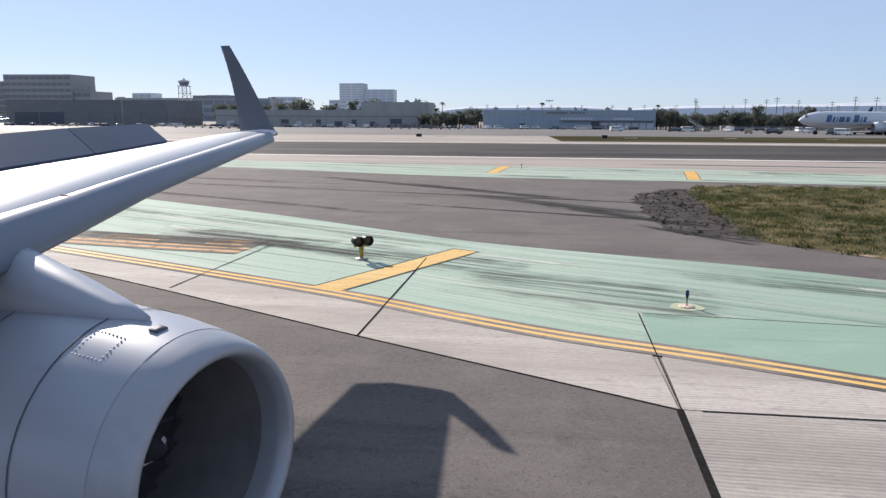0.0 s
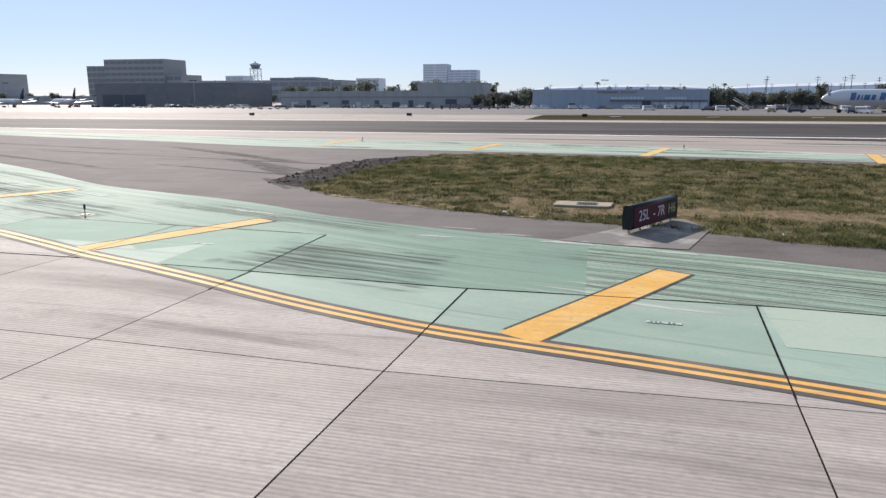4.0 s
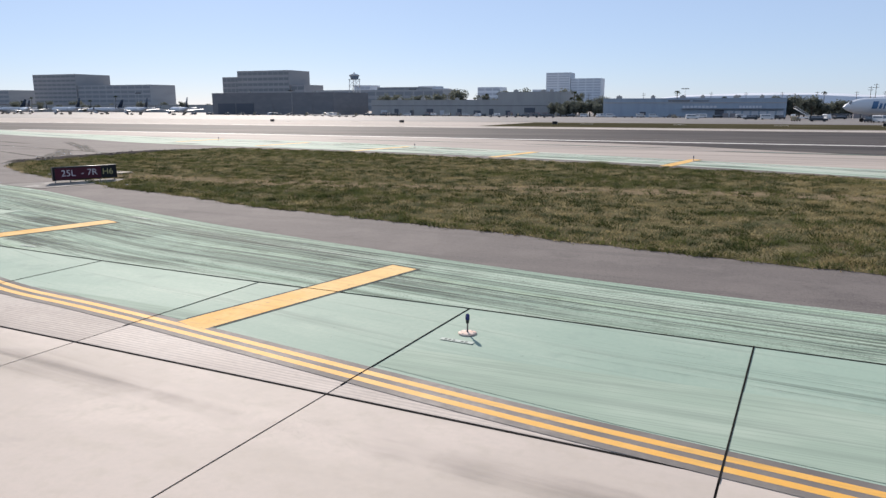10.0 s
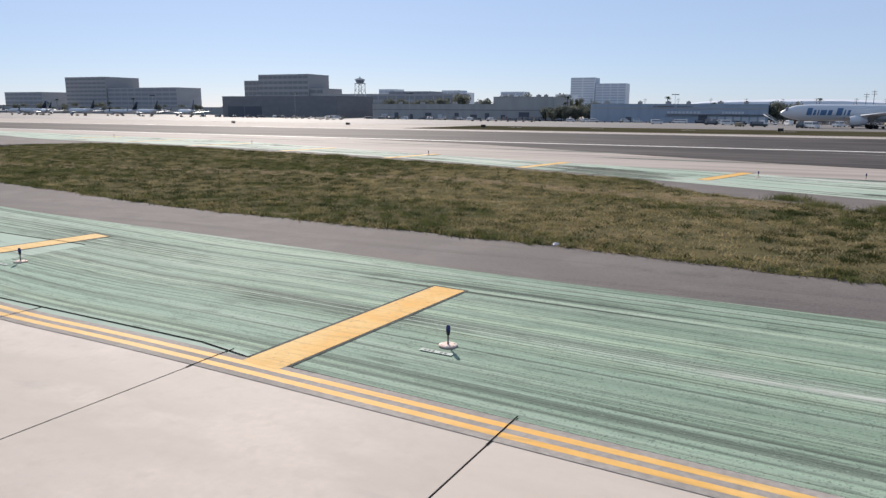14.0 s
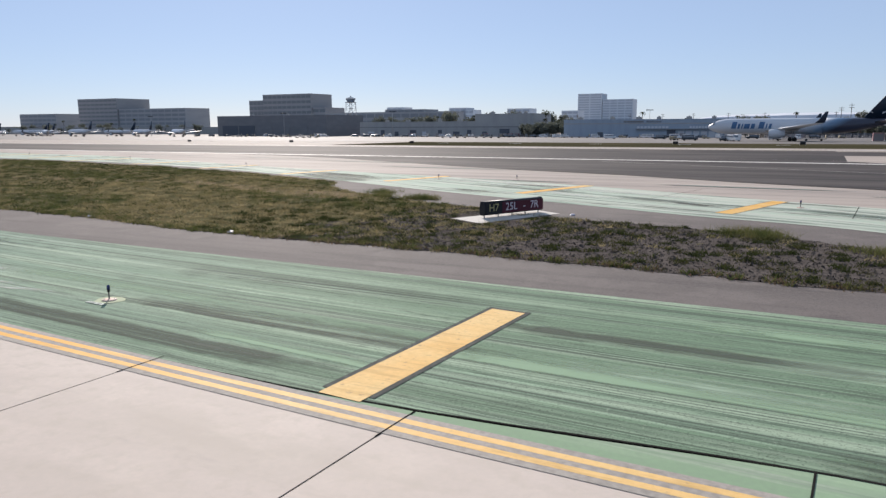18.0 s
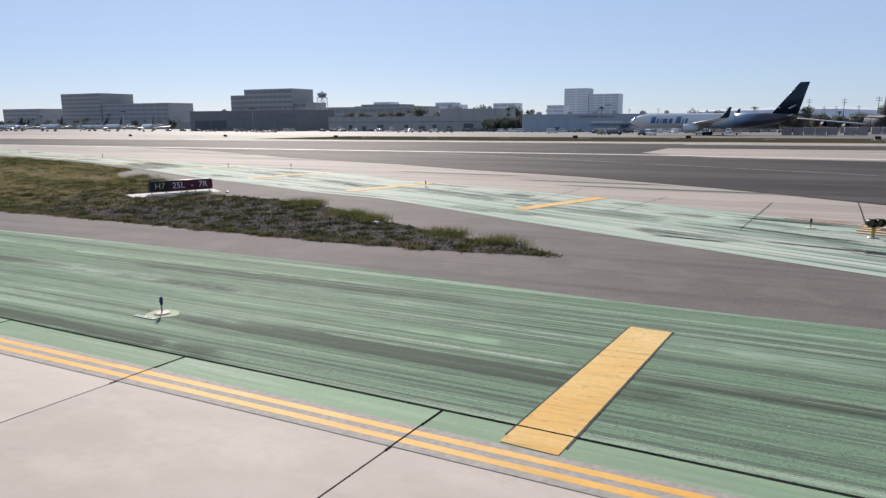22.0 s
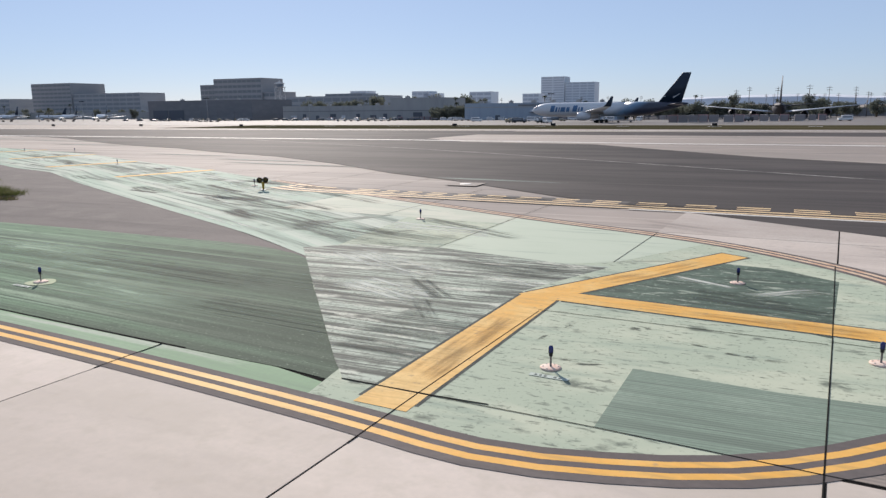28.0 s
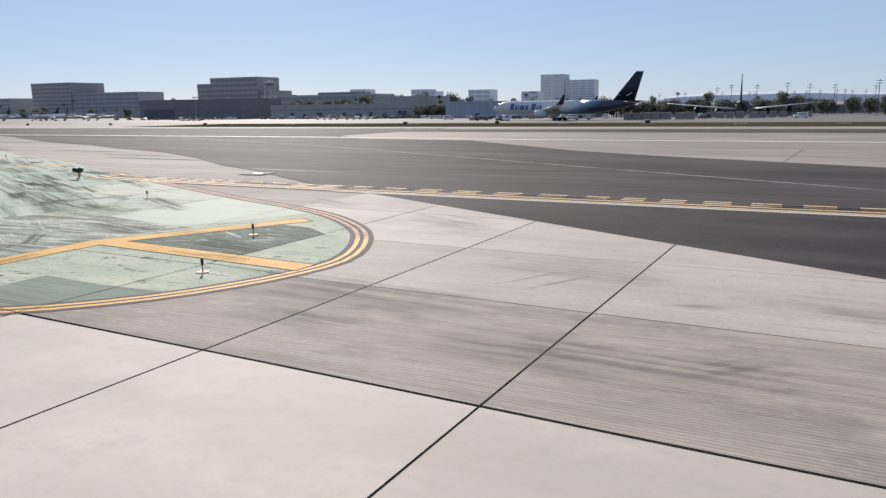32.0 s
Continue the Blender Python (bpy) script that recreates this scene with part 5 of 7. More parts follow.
PADS = ([(23.0, 33.6), (27.3, 32.6), (28.6, 36.9), (27.8, 39.0), (26.3, 39.0), (24.6, 36.2)], [(101.9, 32.6), (104.5, 31.0), (107.3, 36.6), (104.9, 38.3)], [(22.7, 40.6), (25.3, 40.6), (25.3, 42.0), (22.7, 42.0)])


def scatter(n, x0, x1, y0, y1, poly):
    px, py = rng.uniform(x0, x1, n), rng.uniform(y0, y1, n)
    k = inside(poly, px, py)
    for pad in PADS:
        k &= ~inside(pad, px, py)
    return np.column_stack([px[k], py[k]])


spots = scatter(230000, 5, 134, 22, 68, island)
patch = np.array([noise.noise((p[0] * 0.06, (p[1] + 0.05 * p[0]) * 0.22, 0)) + 0.6 * noise.noise((p[0] * 0.5, p[1] * 0.5, 3)) for p in spots])
track = np.abs(spots[:, 1] - np.array([track_y(v) for v in spots[:, 0]]) + 0.5 * patch) < 1.5
keep = (patch > -0.75) & ~((track & (spots[:, 0] > 20) & (spots[:, 0] < 92)) & (rng.random(len(spots)) < 0.62))
keep &= (spots[:, 0] < 70) | (patch > -0.05) | (rng.random(len(spots)) < 0.45)
keep &= (spots[:, 0] < 90) | (rng.random(len(spots)) < np.clip((110 - spots[:, 0]) / 18, 0.02, 1)) | ((spots[:, 1] > 27) & (spots[:, 0] > 106) & (rng.random(len(spots)) < 0.05))
grass_spots = spots[keep]
mound = np.array([noise.noise((p[0] * 1.1, p[1] * 1.5, 7)) + 0.5 * noise.noise((p[0] * 3, p[1] * 3, 9)) for p in grass_spots])
tufts("grass", grass_spots, 6, 0.03, 0.09, 0.02, 0.09, M_BLADE, "short rough airfield grass, green and straw-coloured", "grass", 7, 1.1, np.clip(0.45 + 3.2 * np.clip(mound, 0, 1), 0.4, 3.2))
pick = rng.random(len(grass_spots))
tufts("dark_clumps", grass_spots[(pick < np.where(grass_spots[:, 0] > 70, 0.045, 0.075)) & (mound > -0.1)], 30, 0.04, 0.2, 0.02, 0.17, M_DARKGRASS, "dark green clumps in the grass", "grass", 21, 0.8)
tufts("straw_clumps", grass_spots[(pick > np.where(grass_spots[:, 0] > 66, 0.84, 0.95)) & (patch[keep] < 0.3)], 26, 0.04, 0.15, 0.02, 0.2, M_STRAW, "dry straw-coloured clumps in the grass", "grass", 22, 1.0)
clumps = grass_spots[rng.random(len(grass_spots)) < 0.06 * (patch[keep] > 0.05)]
tufts("weeds", clumps, 26, 0.06, 0.24, 0.018, 0.15, M_WEED, "clumps of taller dry weeds in the grass", "weeds", 8, 0.9)
rim = np.array([(p[0] + rng.normal(0, 0.12), p[1] + rng.uniform(0.0, 0.35)) for p in near_side for _ in range(3) if p[0] > 16])
tufts("edge_grass", rim, 12, 0.06, 0.22, 0.022, 0.14, M_WEED, "tangled grass overhanging the asphalt edge", "grass", 9, 0.6)
stalks = np.array([(x + rng.normal(0, 0.5), y + rng.normal(0, 0.35)) for x, y in ((116.9, 32.3), (116.2, 33.0), (121, 29.6), (123.2, 28.6), (128.3, 26), (130.9, 24.9), (96.7, 40.6), (92, 43.3), (93.5, 40.9), (96.3, 40.4), (53.6, 59.4), (35.4, 59)) for _ in range(30)])
tufts("tall_weeds", stalks, 26, 0.08, 0.42, 0.012, 0.22, M_WEED, "tall straggling weeds on the island", "weeds", 10, 0.75)
tip = scatter(1500, 90, 134, 22, 44, island)
tip = tip[rng.random(len(tip)) < 0.45]
tufts("low_weeds", tip, 34, 0.03, 0.2, 0.016, 0.17, M_TIP, "low olive and brown weeds on the dark soil", "weeds", 12, 0.9)
pebbles = scatter(26000, 98, 134, 22, 40, island)
tufts("gravel", pebbles[:9000], 2, 0.015, 0.05, 0.035, 0.05, M_GRAVEL, "loose dark gravel", "gravel", 11, 0.8)


def lumps(name, spots, r0, r1, material, label, category, seed):
    """Many small clods as one mesh of low rough cones."""
    rng = np.random.default_rng(seed)
    vs, fs = [], []
    for x, y in spots:
        r = rng.uniform(r0, r1) * (1.6 if rng.random() < 0.1 else 1.0)
        a = rng.uniform(0, 6.28)
        b = len(vs)
        for i in range(5):
            q = r * rng.uniform(0.7, 1.25)
            vs.append((x + q * math.cos(a + i * 1.2566), y + q * math.sin(a + i * 1.2566), 0.024))
        vs.append((x + rng.normal(0, 0.3) * r, y + rng.normal(0, 0.3) * r, 0.024 + r * rng.uniform(0.5, 1.0)))
        fs += [(b + i, b + (i + 1) % 5, b + 5) for i in range(5)]
    me = bpy.data.meshes.new(name)
    me.from_pydata(vs, [], fs)
    me.materials.append(material)
    return tagged(new(name, me), label, category, kind="stuff")


M_CLOD = foliage("soil_clods", [(0.04, 0.035, 0.032), (0.075, 0.066, 0.06), (0.115, 0.10, 0.09), (0.17, 0.145, 0.125)])
lumps("clods", pebbles[9000:15000], 0.03, 0.085, M_CLOD, "loose clods and stones on the bare soil", "gravel", 31)
lumps("silt_lumps", scatter(380, 6.5, 11.5, 45, 65, [(6.9, 46.2), (6.6, 51.5), (7.2, 59), (9, 62.6), (11.2, 64.6), (11.4, 62), (10.8, 58), (10.2, 52.5), (9.9, 47.4), (9.6, 44.8)]), 0.04, 0.12, M_CLOD, "dark lumps of washed silt", "silt", 32)
M_DRY = foliage("dry_brown_fringe", [(0.07, 0.05, 0.035), (0.13, 0.09, 0.06), (0.20, 0.145, 0.09), (0.27, 0.2, 0.13)])
fringe = np.array([(p[0] + rng.normal(0, 0.15), p[1] + rng.uniform(0.0, 0.5)) for p in near_side for _ in range(4) if p[0] > 96])
tufts("dry_fringe", fringe, 14, 0.03, 0.15, 0.02, 0.16, M_DRY, "dry reddish-brown growth along the asphalt edge", "weeds", 33, 1.0)
bushes = scatter(1500, 92, 133, 22, 40, island)
bushes = bushes[rng.random(len(bushes)) < 0.42]
tufts("low_shrubs", bushes, 70, 0.03, 0.17, 0.02, 0.14, M_DARKGRASS, "low dark green shrubs on the stony soil", "weeds", 34, 0.8)
M_BRIGHT = foliage("bright_weeds", [(0.06, 0.07, 0.04), (0.11, 0.115, 0.06), (0.18, 0.17, 0.095), (0.27, 0.23, 0.14)])
crest = np.array([(p[0] + rng.normal(0, 0.5), p[1] - abs(rng.normal(0, 0.8))) for p in far_side for _ in range(2) if p[0] > 103])
tufts("flowering_weeds", crest[rng.random(len(crest)) < 0.6], 34, 0.03, 0.17, 0.015, 0.2, M_BRIGHT, "pale green flowering weeds along the island crest", "weeds", 35, 0.9)
M_SAND = mat("sand", (0.40, 0.31, 0.215), [((0.17, 0.135, 0.085), "pos", (1, 1, 1), 0, 1.6, 0.45, 0.62, 0.9), ((0.10, 0.085, 0.05), "pos", (1, 1, 1), 0, 5.0, 0.56, 0.64, 0.8)], rough=0.95, bump=0.6, bump_scale=8, spec=0.0)
for i, pts in enumerate(([(10.6, 43.7), (12.2, 43.1), (13.6, 42.0), (13.2, 41.65), (11.6, 42.9)], [(13.9, 41.9), (16.0, 41.3), (18.6, 40.5), (18.4, 39.4), (16.0, 40.35), (14.2, 41.3)], [(19.0, 40.2), (21.5, 39.6), (22.4, 38.9), (22.3, 38.05), (20.0, 38.9)])):
    sheet("bare_sand_%d" % (i + 1), ragged(pts + [pts[0]], 0.2, 40 + i), 0.034 + 0.0006 * i, M_SAND, "bare pale sand at the asphalt edge", "sand")
sheet("scorched_patch", ragged([(6.9, 46.2), (6.6, 51.5), (7.2, 59), (9, 62.6), (11.2, 64.6), (11.4, 62), (10.8, 58), (10.2, 52.5), (9.9, 47.4), (9.6, 44.8)], 0.3, 6), 0.026, mat("dark_silt", (0.075, 0.066, 0.062), [((0.13, 0.115, 0.106), "pos", (1, 1, 1), 0, 0.8, 0.5, 0.64, 0.8), ((0.025, 0.022, 0.021), "pos", (1, 1, 1), 0, 2.2, 0.5, 0.62, 0.8)], rough=0.95, spec=0.0, bump=0.6, bump_scale=5),
      "dark silt washed over the asphalt", "silt")

# ---- small things of the airfield ----
M_RED = mat("red_sign_face", (0.085, 0.022, 0.034), [GRIT((0.055, 0.018, 0.026), 0.4)], rough=0.35)
M_SIGNBLACK = mat("black_sign_frame", (0.02, 0.021, 0.024), [GRIT((0.04, 0.04, 0.045), 0.4)], rough=0.4)
M_LETTER = mat("white_letters", (0.58, 0.55, 0.60), [], rough=0.5)
M_YLETTER = mat("yellow_letters", (0.40, 0.36, 0.18), [], rough=0.5)
M_STEEL = mat("galvanised_steel", (0.42, 0.42, 0.41), [GRIT((0.25, 0.25, 0.25), 0.5)], rough=0.5, metal=0.6)
M_BLUE = mat("blue_glass_lens", (0.008, 0.014, 0.11), [], rough=0.1, spec=0.6)
M_STEM = mat("weathered_grey_stem", (0.2, 0.19, 0.18), [GRIT((0.12, 0.11, 0.1), 0.6)], rough=0.6)
M_PLATE = mat("faded_orange_base", (0.60, 0.42, 0.34), [((0.7, 0.6, 0.52), "pos", (1, 1, 1), 0, 9, 0.4, 0.6, 0.7)], rough=0.7)
M_GUARD = mat("yellow_enamel", (0.45, 0.31, 0.07), [GRIT((0.2, 0.13, 0.04), 0.6)], rough=0.5)
M_LENS = mat("amber_lens", (0.14, 0.10, 0.045), [], rough=0.15)
M_BAR = mat("dark_lettering", (0.10, 0.12, 0.11), [], rough=0.7)


def letters(text, size, material, parent, m, name="lettering"):
    cu = bpy.data.curves.new(name, "FONT")
    cu.body, cu.size, cu.extrude = text, size, 0.004
    cu.align_y = "CENTER"
    tmp = new("tmp_text", cu)
    me = bpy.data.meshes.new_from_object(tmp.evaluated_get(bpy.context.evaluated_depsgraph_get()))
    bpy.data.objects.remove(tmp)
    bpy.data.curves.remove(cu)
    me.materials.append(material)
    ob = new(name, me)
    ob.parent = parent
    ob.matrix_local = m
    return ob


def guidance_sign(p, q, legs, texts, label, z1=0.85):
    """A low lit airfield sign from p to q, facing the taxiway."""
    a, b = Vector((*p, 0)), Vector((*q, 0))
    n = (b - a).length
    turn = math.atan2(b.y - a.y, b.x - a.x)
    s = thing("guidance_sign", label, "sign", Matrix.Translation(a) @ Matrix.Rotation(turn, 4, "Z"), "runway guidance signs")
    z0 = 0.17
    mid = (z0 + z1) / 2
    prof = [(-0.16, z0), (0.16, z0), (0.185, z0 + 0.16), (0.19, mid), (0.15, z1 - 0.05), (0.10, z1), (-0.10, z1), (-0.15, z1 - 0.05), (-0.19, mid), (-0.185, z0 + 0.16)]
    part("housing", loft([[Vector((x, y, z)) for y, z in prof] for x in (0.0, n)]), M_SIGNBLACK, s)
    for i, (x0, x1, w, mt) in enumerate(texts["faces"]):
        part("face_panel", a_box((x0, -0.205, z0 + 0.05), (x1, -0.19, z1 - 0.07)), mt, s, w)
    for txt, x, size, mt in texts["words"]:
        letters(txt, size, mt, s, Matrix.Translation((x, -0.207, mid)) @ Matrix.Rotation(radians(90), 4, "X"))
    for i in range(legs):
        x = 0.12 + (n - 0.24) * i / (legs - 1)
        leg = part("leg", rod((x, 0, 0.0), (x, 0, 0.2), 0.035), M_STEEL, s)
        part("foot", lathe([(0.085, 0.0), (0.085, 0.02), (0.04, 0.03)], Matrix.Translation((x, 0, 0.0))), M_STEEL, leg)
    for x in (-0.02, n):
        part("end_cap", loft([[Vector((x + d, y * k, mid + (z - mid) * k)) for y, z in prof] for d, k in ((0.0, 1.04), (0.02, 1.04))]), M_SIGNBLACK, s)
    return s


sheet("sign_pad_1", [(23.2, 33.85), (25.0, 33.4), (27.2, 33.15), (28.4, 36.9), (27.7, 38.8), (26.5, 38.8), (24.9, 36.0)], 0.04, M_SIGN_PAD, "pale concrete pad under the sign", "pad")
guidance_sign((25.45, 35.45), (27.2, 38.55), 5, {"faces": [(0.1, 2.66, "dark red face", M_RED), (2.69, 3.48, "black face", M_SIGNBLACK)],
              "words": [("25L", 0.42, 0.54, M_LETTER), ("-", 1.52, 0.54, M_LETTER), ("7R", 1.86, 0.54, M_LETTER), ("H6", 2.73, 0.52, M_YLETTER)]}, "dark red runway sign with white lettering on short legs", 0.97)
sheet("sign_pad_2", [(102.4, 32.6), (104.4, 31.5), (106.8, 36.6), (105.0, 37.8)], 0.04, M_PAD, "pale concrete pad under the sign", "pad")
guidance_sign((103.75, 33.35), (105.6, 36.9), 5, {"faces": [(0.1, 1.12, "black face", M_SIGNBLACK), (1.17, 4.05, "dark red face", M_RED)],
              "words": [("H7", 0.26, 0.55, M_YLETTER), ("25L", 1.38, 0.55, M_LETTER), ("-", 2.6, 0.55, M_LETTER), ("7R", 3.1, 0.55, M_LETTER)]}, "dark red runway sign on a pale pad in the weeds")
drain = thing("drain_inlet", "tan concrete drain inlet with a dark grate in the grass", "drain", pose(23.85, 41.5, 0.03, rz=-4))
bm = bmesh.new()
for lo, hi in [((-1.2, -0.6, 0), (1.1, -0.4, 0.09)), ((-1.1, 0.4, 0), (1.25, 0.6, 0.09)), ((-1.2, -0.4, 0), (-0.25, 0.4, 0.09)), ((0.6, -0.4, 0), (1.2, 0.4, 0.09))]:
    box(bm, lo, hi, 0.015)
part("rim", bm, mat("tan_concrete", (0.36, 0.31, 0.24), [((0.22, 0.19, 0.13), "pos", (1, 1, 1), 0, 3.0, 0.48, 0.66, 0.7), GRIT((0.26, 0.22, 0.17), 0.5)], rough=0.9), drain)
# flat plate whose black colour stands for the darkness below the bars
part("pit", a_box((-0.25, -0.4, 0.0), (0.6, 0.4, 0.02)), M_SEAL, drain, "black plate standing for the dark pit under the grate")
for i in range(7):
    part("grate_bar", a_box((-0.21 + i * 0.12, -0.4, 0.03), (-0.17 + i * 0.12, 0.4, 0.075)), M_STEM, drain)


def edge_light():
    s = thing("taxiway_edge_light", "blue taxiway edge light on a round faded orange base", "light", group="taxiway edge lights")
    base = part("base_plate", lathe([(0.19, 0.0), (0.195, 0.022), (0.16, 0.035), (0.06, 0.04)], segs=20), M_PLATE, s)
    for i in range(6):
        part("bolt", lathe([(0.014, 0.0), (0.014, 0.012)], Matrix.Translation((0.14 * math.cos(i * 1.047), 0.14 * math.sin(i * 1.047), 0.034)), 6), M_STEEL, base)
    part("stem", lathe([(0.028, 0.035), (0.019, 0.05), (0.018, 0.23), (0.03, 0.235)], segs=12), M_STEM, s, "grey metal stem")
    part("collar", lathe([(0.032, 0.232), (0.036, 0.25), (0.036, 0.285), (0.044, 0.292), (0.044, 0.305)], segs=12), M_SIGNBLACK, s, "dark fitting under the lens")
    part("lens", lathe([(0.04, 0.305), (0.046, 0.32), (0.045, 0.39), (0.032, 0.425), (0.0, 0.437)], segs=14, cap=False), M_BLUE, s, "blue glass lens")
    return s


light = edge_light()
LIGHTS = [(4.5, 35.15), (31.02, 24.71), (58.48, 17.93), (70.5, 16.05), (85.5, 14.5), (101, 13.4), (126.94, 12.1), (152.49, 10.58), (167.48, 9.4), (170.4, 17.4), (173.0, 11.85), (157.6, 24.6), (141.9, 33.4), (118.25, 44.25), (96.9, 57.4), (90.3, 55.9),
          (60.1, 66.2), (31.5, 74.5), (1.2, 80.0)]
light.matrix_world = pose(*LIGHTS[0], 0.02)
for x, y in LIGHTS[1:]:
    copy_thing(light, pose(x, y, 0.02 + drop(y), rz=37 * x))
M_TAG = mat("white_stencil_plate", (0.42, 0.47, 0.42), [GRIT((0.26, 0.31, 0.27), 0.5)], rough=0.7)
for i, (x, y) in enumerate([(58.45, 17.4), (85.45, 14.05), (100.95, 13.0), (152.4, 10.06), (25.85, 25.55), (41.55, 21.15), (70.2, 15.6), (126.8, 11.7), (167.57, 8.95), (173.54, 11.85), (12.1, 31.0)]):
    t = thing("painted_panel", "small white painted panel with worn dark characters", "marking", pose(x, y, 0.034, rz=-4), "panels beside the lights", "structure")
    part("panel", ribbon([(-0.36, 0), (0.36, 0)], 0.13, 0.0), M_TAG, t)
    for k in range(6):
        if k != 3:
            part("bar", ribbon([(-0.27 + k * 0.09, 0), (-0.22 + k * 0.09, 0)], 0.07, 0.003), M_BAR, t)
M_RING = mat("thin_pale_paint", (0.42, 0.45, 0.31), [GRIT((0.27, 0.33, 0.22), 0.6)], rough=0.8, spec=0.04)
# pale rings of paint round some lights
for i, (x, y) in enumerate([(101, 13.4), (126.94, 12.1), (152.49, 10.58), (4.5, 35.15)]):
    sheet("paint_ring_%d" % (i + 1), [(x + 0.42 * math.cos(a) * (1 + 0.12 * math.sin(3 * a + i)), y + 0.38 * math.sin(a)) for a in np.linspace(0, 6.1, 18)], 0.0315, M_RING, "pale worn paint round the light base", "paint")


def guard_light(x, y, rz):
    g = thing("runway_guard_light", "pair of yellow hooded guard lights on a post", "light", pose(x, y, 0.02, rz=rz), "runway guard lights")
    part("base_plate", lathe([(0.2, 0), (0.2, 0.03), (0.07, 0.05)]), M_STEEL, g)
    part("post", lathe([(0.06, 0.04), (0.075, 0.3), (0.09, 0.42), (0.07, 0.45)], segs=12), M_GUARD, g)
    part("crossbar", a_box((-0.26, -0.05, 0.42), (0.26, 0.05, 0.5), 0.01), M_GUARD, g)
    for sx in (-0.17, 0.17):
        rot = Matrix.Translation((sx, 0, 0.62)) @ Matrix.Rotation(radians(90), 4, "X")
        head = part("lamp_head", lathe([(0.09, -0.2), (0.14, -0.12), (0.15, 0.05), (0.15, 0.1)], rot, 16), M_SIGNBLACK, g)
        part("lens", lathe([(0.125, 0.1), (0.1, 0.115), (0.0, 0.125)], rot, 16, cap=False), M_LENS, head)
        part("visor", lathe([(0.15, 0.1), (0.165, 0.24), (0.155, 0.24), (0.14, 0.1)], rot @ Matrix.Diagonal((1, 1, 1, 1)), 16, cap=False), M_SIGNBLACK, head)
    return g


guard_light(144.0, 31.55, 30)
guard_light(-4.7, 40.1, 40)
# pull box lid in the exit pavement
vault = thing("utility_lid", "round dark utility lid in a pale concrete collar", "lid", pose(154.25, 38.1, 0.05), kind="structure")
part("collar", a_box((-1.0, -0.95, 0), (1.0, 0.95, 0.012)), M_CONC_FAR, vault)
part("lid", lathe([(0.36, 0.012), (0.36, 0.022), (0.3, 0.025)], segs=20), M_STEEL, vault)
for i, (x, y, s) in enumerate([(124.0, 27.6, 0.16), (84.5, 25.8, 0.13), (107.6, 36.2, 0.14), (20.8, 39.0, 0.1), (95.4, 24.4, 0.15), (30.6, 36.1, 0.08)]):
    bm = bmesh.new()
    bmesh.ops.create_icosphere(bm, subdivisions=2, radius=s)
    for v in bm.verts:
        v.co += v.co * 0.5 * noise.noise(v.co * 9 + Vector((i, 0, 0)))
        v.co.z *= 0.55
    ob = link("litter", bm, M_LETTER)
    ob.matrix_world = pose(x, y, 0.05)
    tagged(ob, "crumpled white scrap lying in the weeds", "litter", "scraps of litter")


# ---- the airliner that the view starts from ----
M_SKIN = mat("grey_aircraft_paint", (0.28, 0.31, 0.36), [((0.22, 0.25, 0.30), "pos", (0.6, 0.6, 0.6), 0, 1.0, 0.45, 0.7, 0.4), GRIT((0.32, 0.34, 0.38), 0.2)], rough=0.4, metal=0.05, spec=0.28)
# spoiler colour is darkened for the shade on the backlit panels
M_SPOILER = mat("shaded_spoiler_paint", (0.085, 0.105, 0.15), [((0.07, 0.088, 0.125), "pos", (0.8, 0.8, 0.8), 0, 1.0, 0.45, 0.65, 0.6), GRIT((0.09, 0.1, 0.13), 0.3)], rough=0.4)
# darker, bluer than the wing: shade of the slat's front face put into colour
M_SLAT = mat("shaded_slat_paint", (0.15, 0.175, 0.235), [((0.19, 0.215, 0.27), "pos", (0.6, 0.6, 0.6), 0, 1.0, 0.45, 0.7, 0.5), GRIT((0.13, 0.15, 0.2), 0.3)], rough=0.42, spec=0.3)
M_COWL = mat("pale_cowl_paint", (0.31, 0.33, 0.385), [((0.30, 0.31, 0.36), "pos", (0.7, 0.7, 0.7), 0, 1.3, 0.45, 0.7, 0.4), ((0.30, 0.30, 0.33), "pos", (0.5, 3, 3), 0, 2.0, 0.64, 0.74, 0.5)], rough=0.35, spec=0.4, coat=0.15)
M_WINGLET = mat("dark_grey_winglet_paint", (0.13, 0.14, 0.16), [((0.10, 0.11, 0.13), "pos", (1, 1, 1), 0, 1.0, 0.4, 0.7, 0.5)], rough=0.4)
M_LIP = mat("grey_inlet_lip", (0.33, 0.345, 0.385), [GRIT((0.27, 0.28, 0.31), 0.4)], rough=0.38, metal=0.3)
M_INLET = mat("dark_inlet", (0.2, 0.19, 0.19), [((0.13, 0.125, 0.13), "pos", (1, 1, 1), 0, 2.0, 0.45, 0.65, 0.6)], rough=0.55)
M_FAN = mat("fan_blades", (0.05, 0.05, 0.055), [], rough=0.7, spec=0.05)
M_TYRE = mat("tyre_rubber", (0.02, 0.02, 0.02), [GRIT((0.04, 0.04, 0.04))], rough=0.8)
jet = thing("airliner_wing", "pale grey airliner wing with engine, raised spoilers and upswept winglet", "aircraft", Matrix.Translation((0, 17.48, 0)) @ Matrix.Rotation(radians(-18.4), 4, "Z"))
FOIL = [(0, 0), (0.012, 0.018), (0.04, 0.035), (0.1, 0.052), (0.2, 0.064), (0.35, 0.068), (0.5, 0.060), (0.65, 0.045), (0.8, 0.026), (1, 0.003), (1, -0.003), (0.8, -0.014), (0.6, -0.03), (0.4, -0.044), (0.2, -0.046), (0.1, -0.037), (0.03, -0.02)]


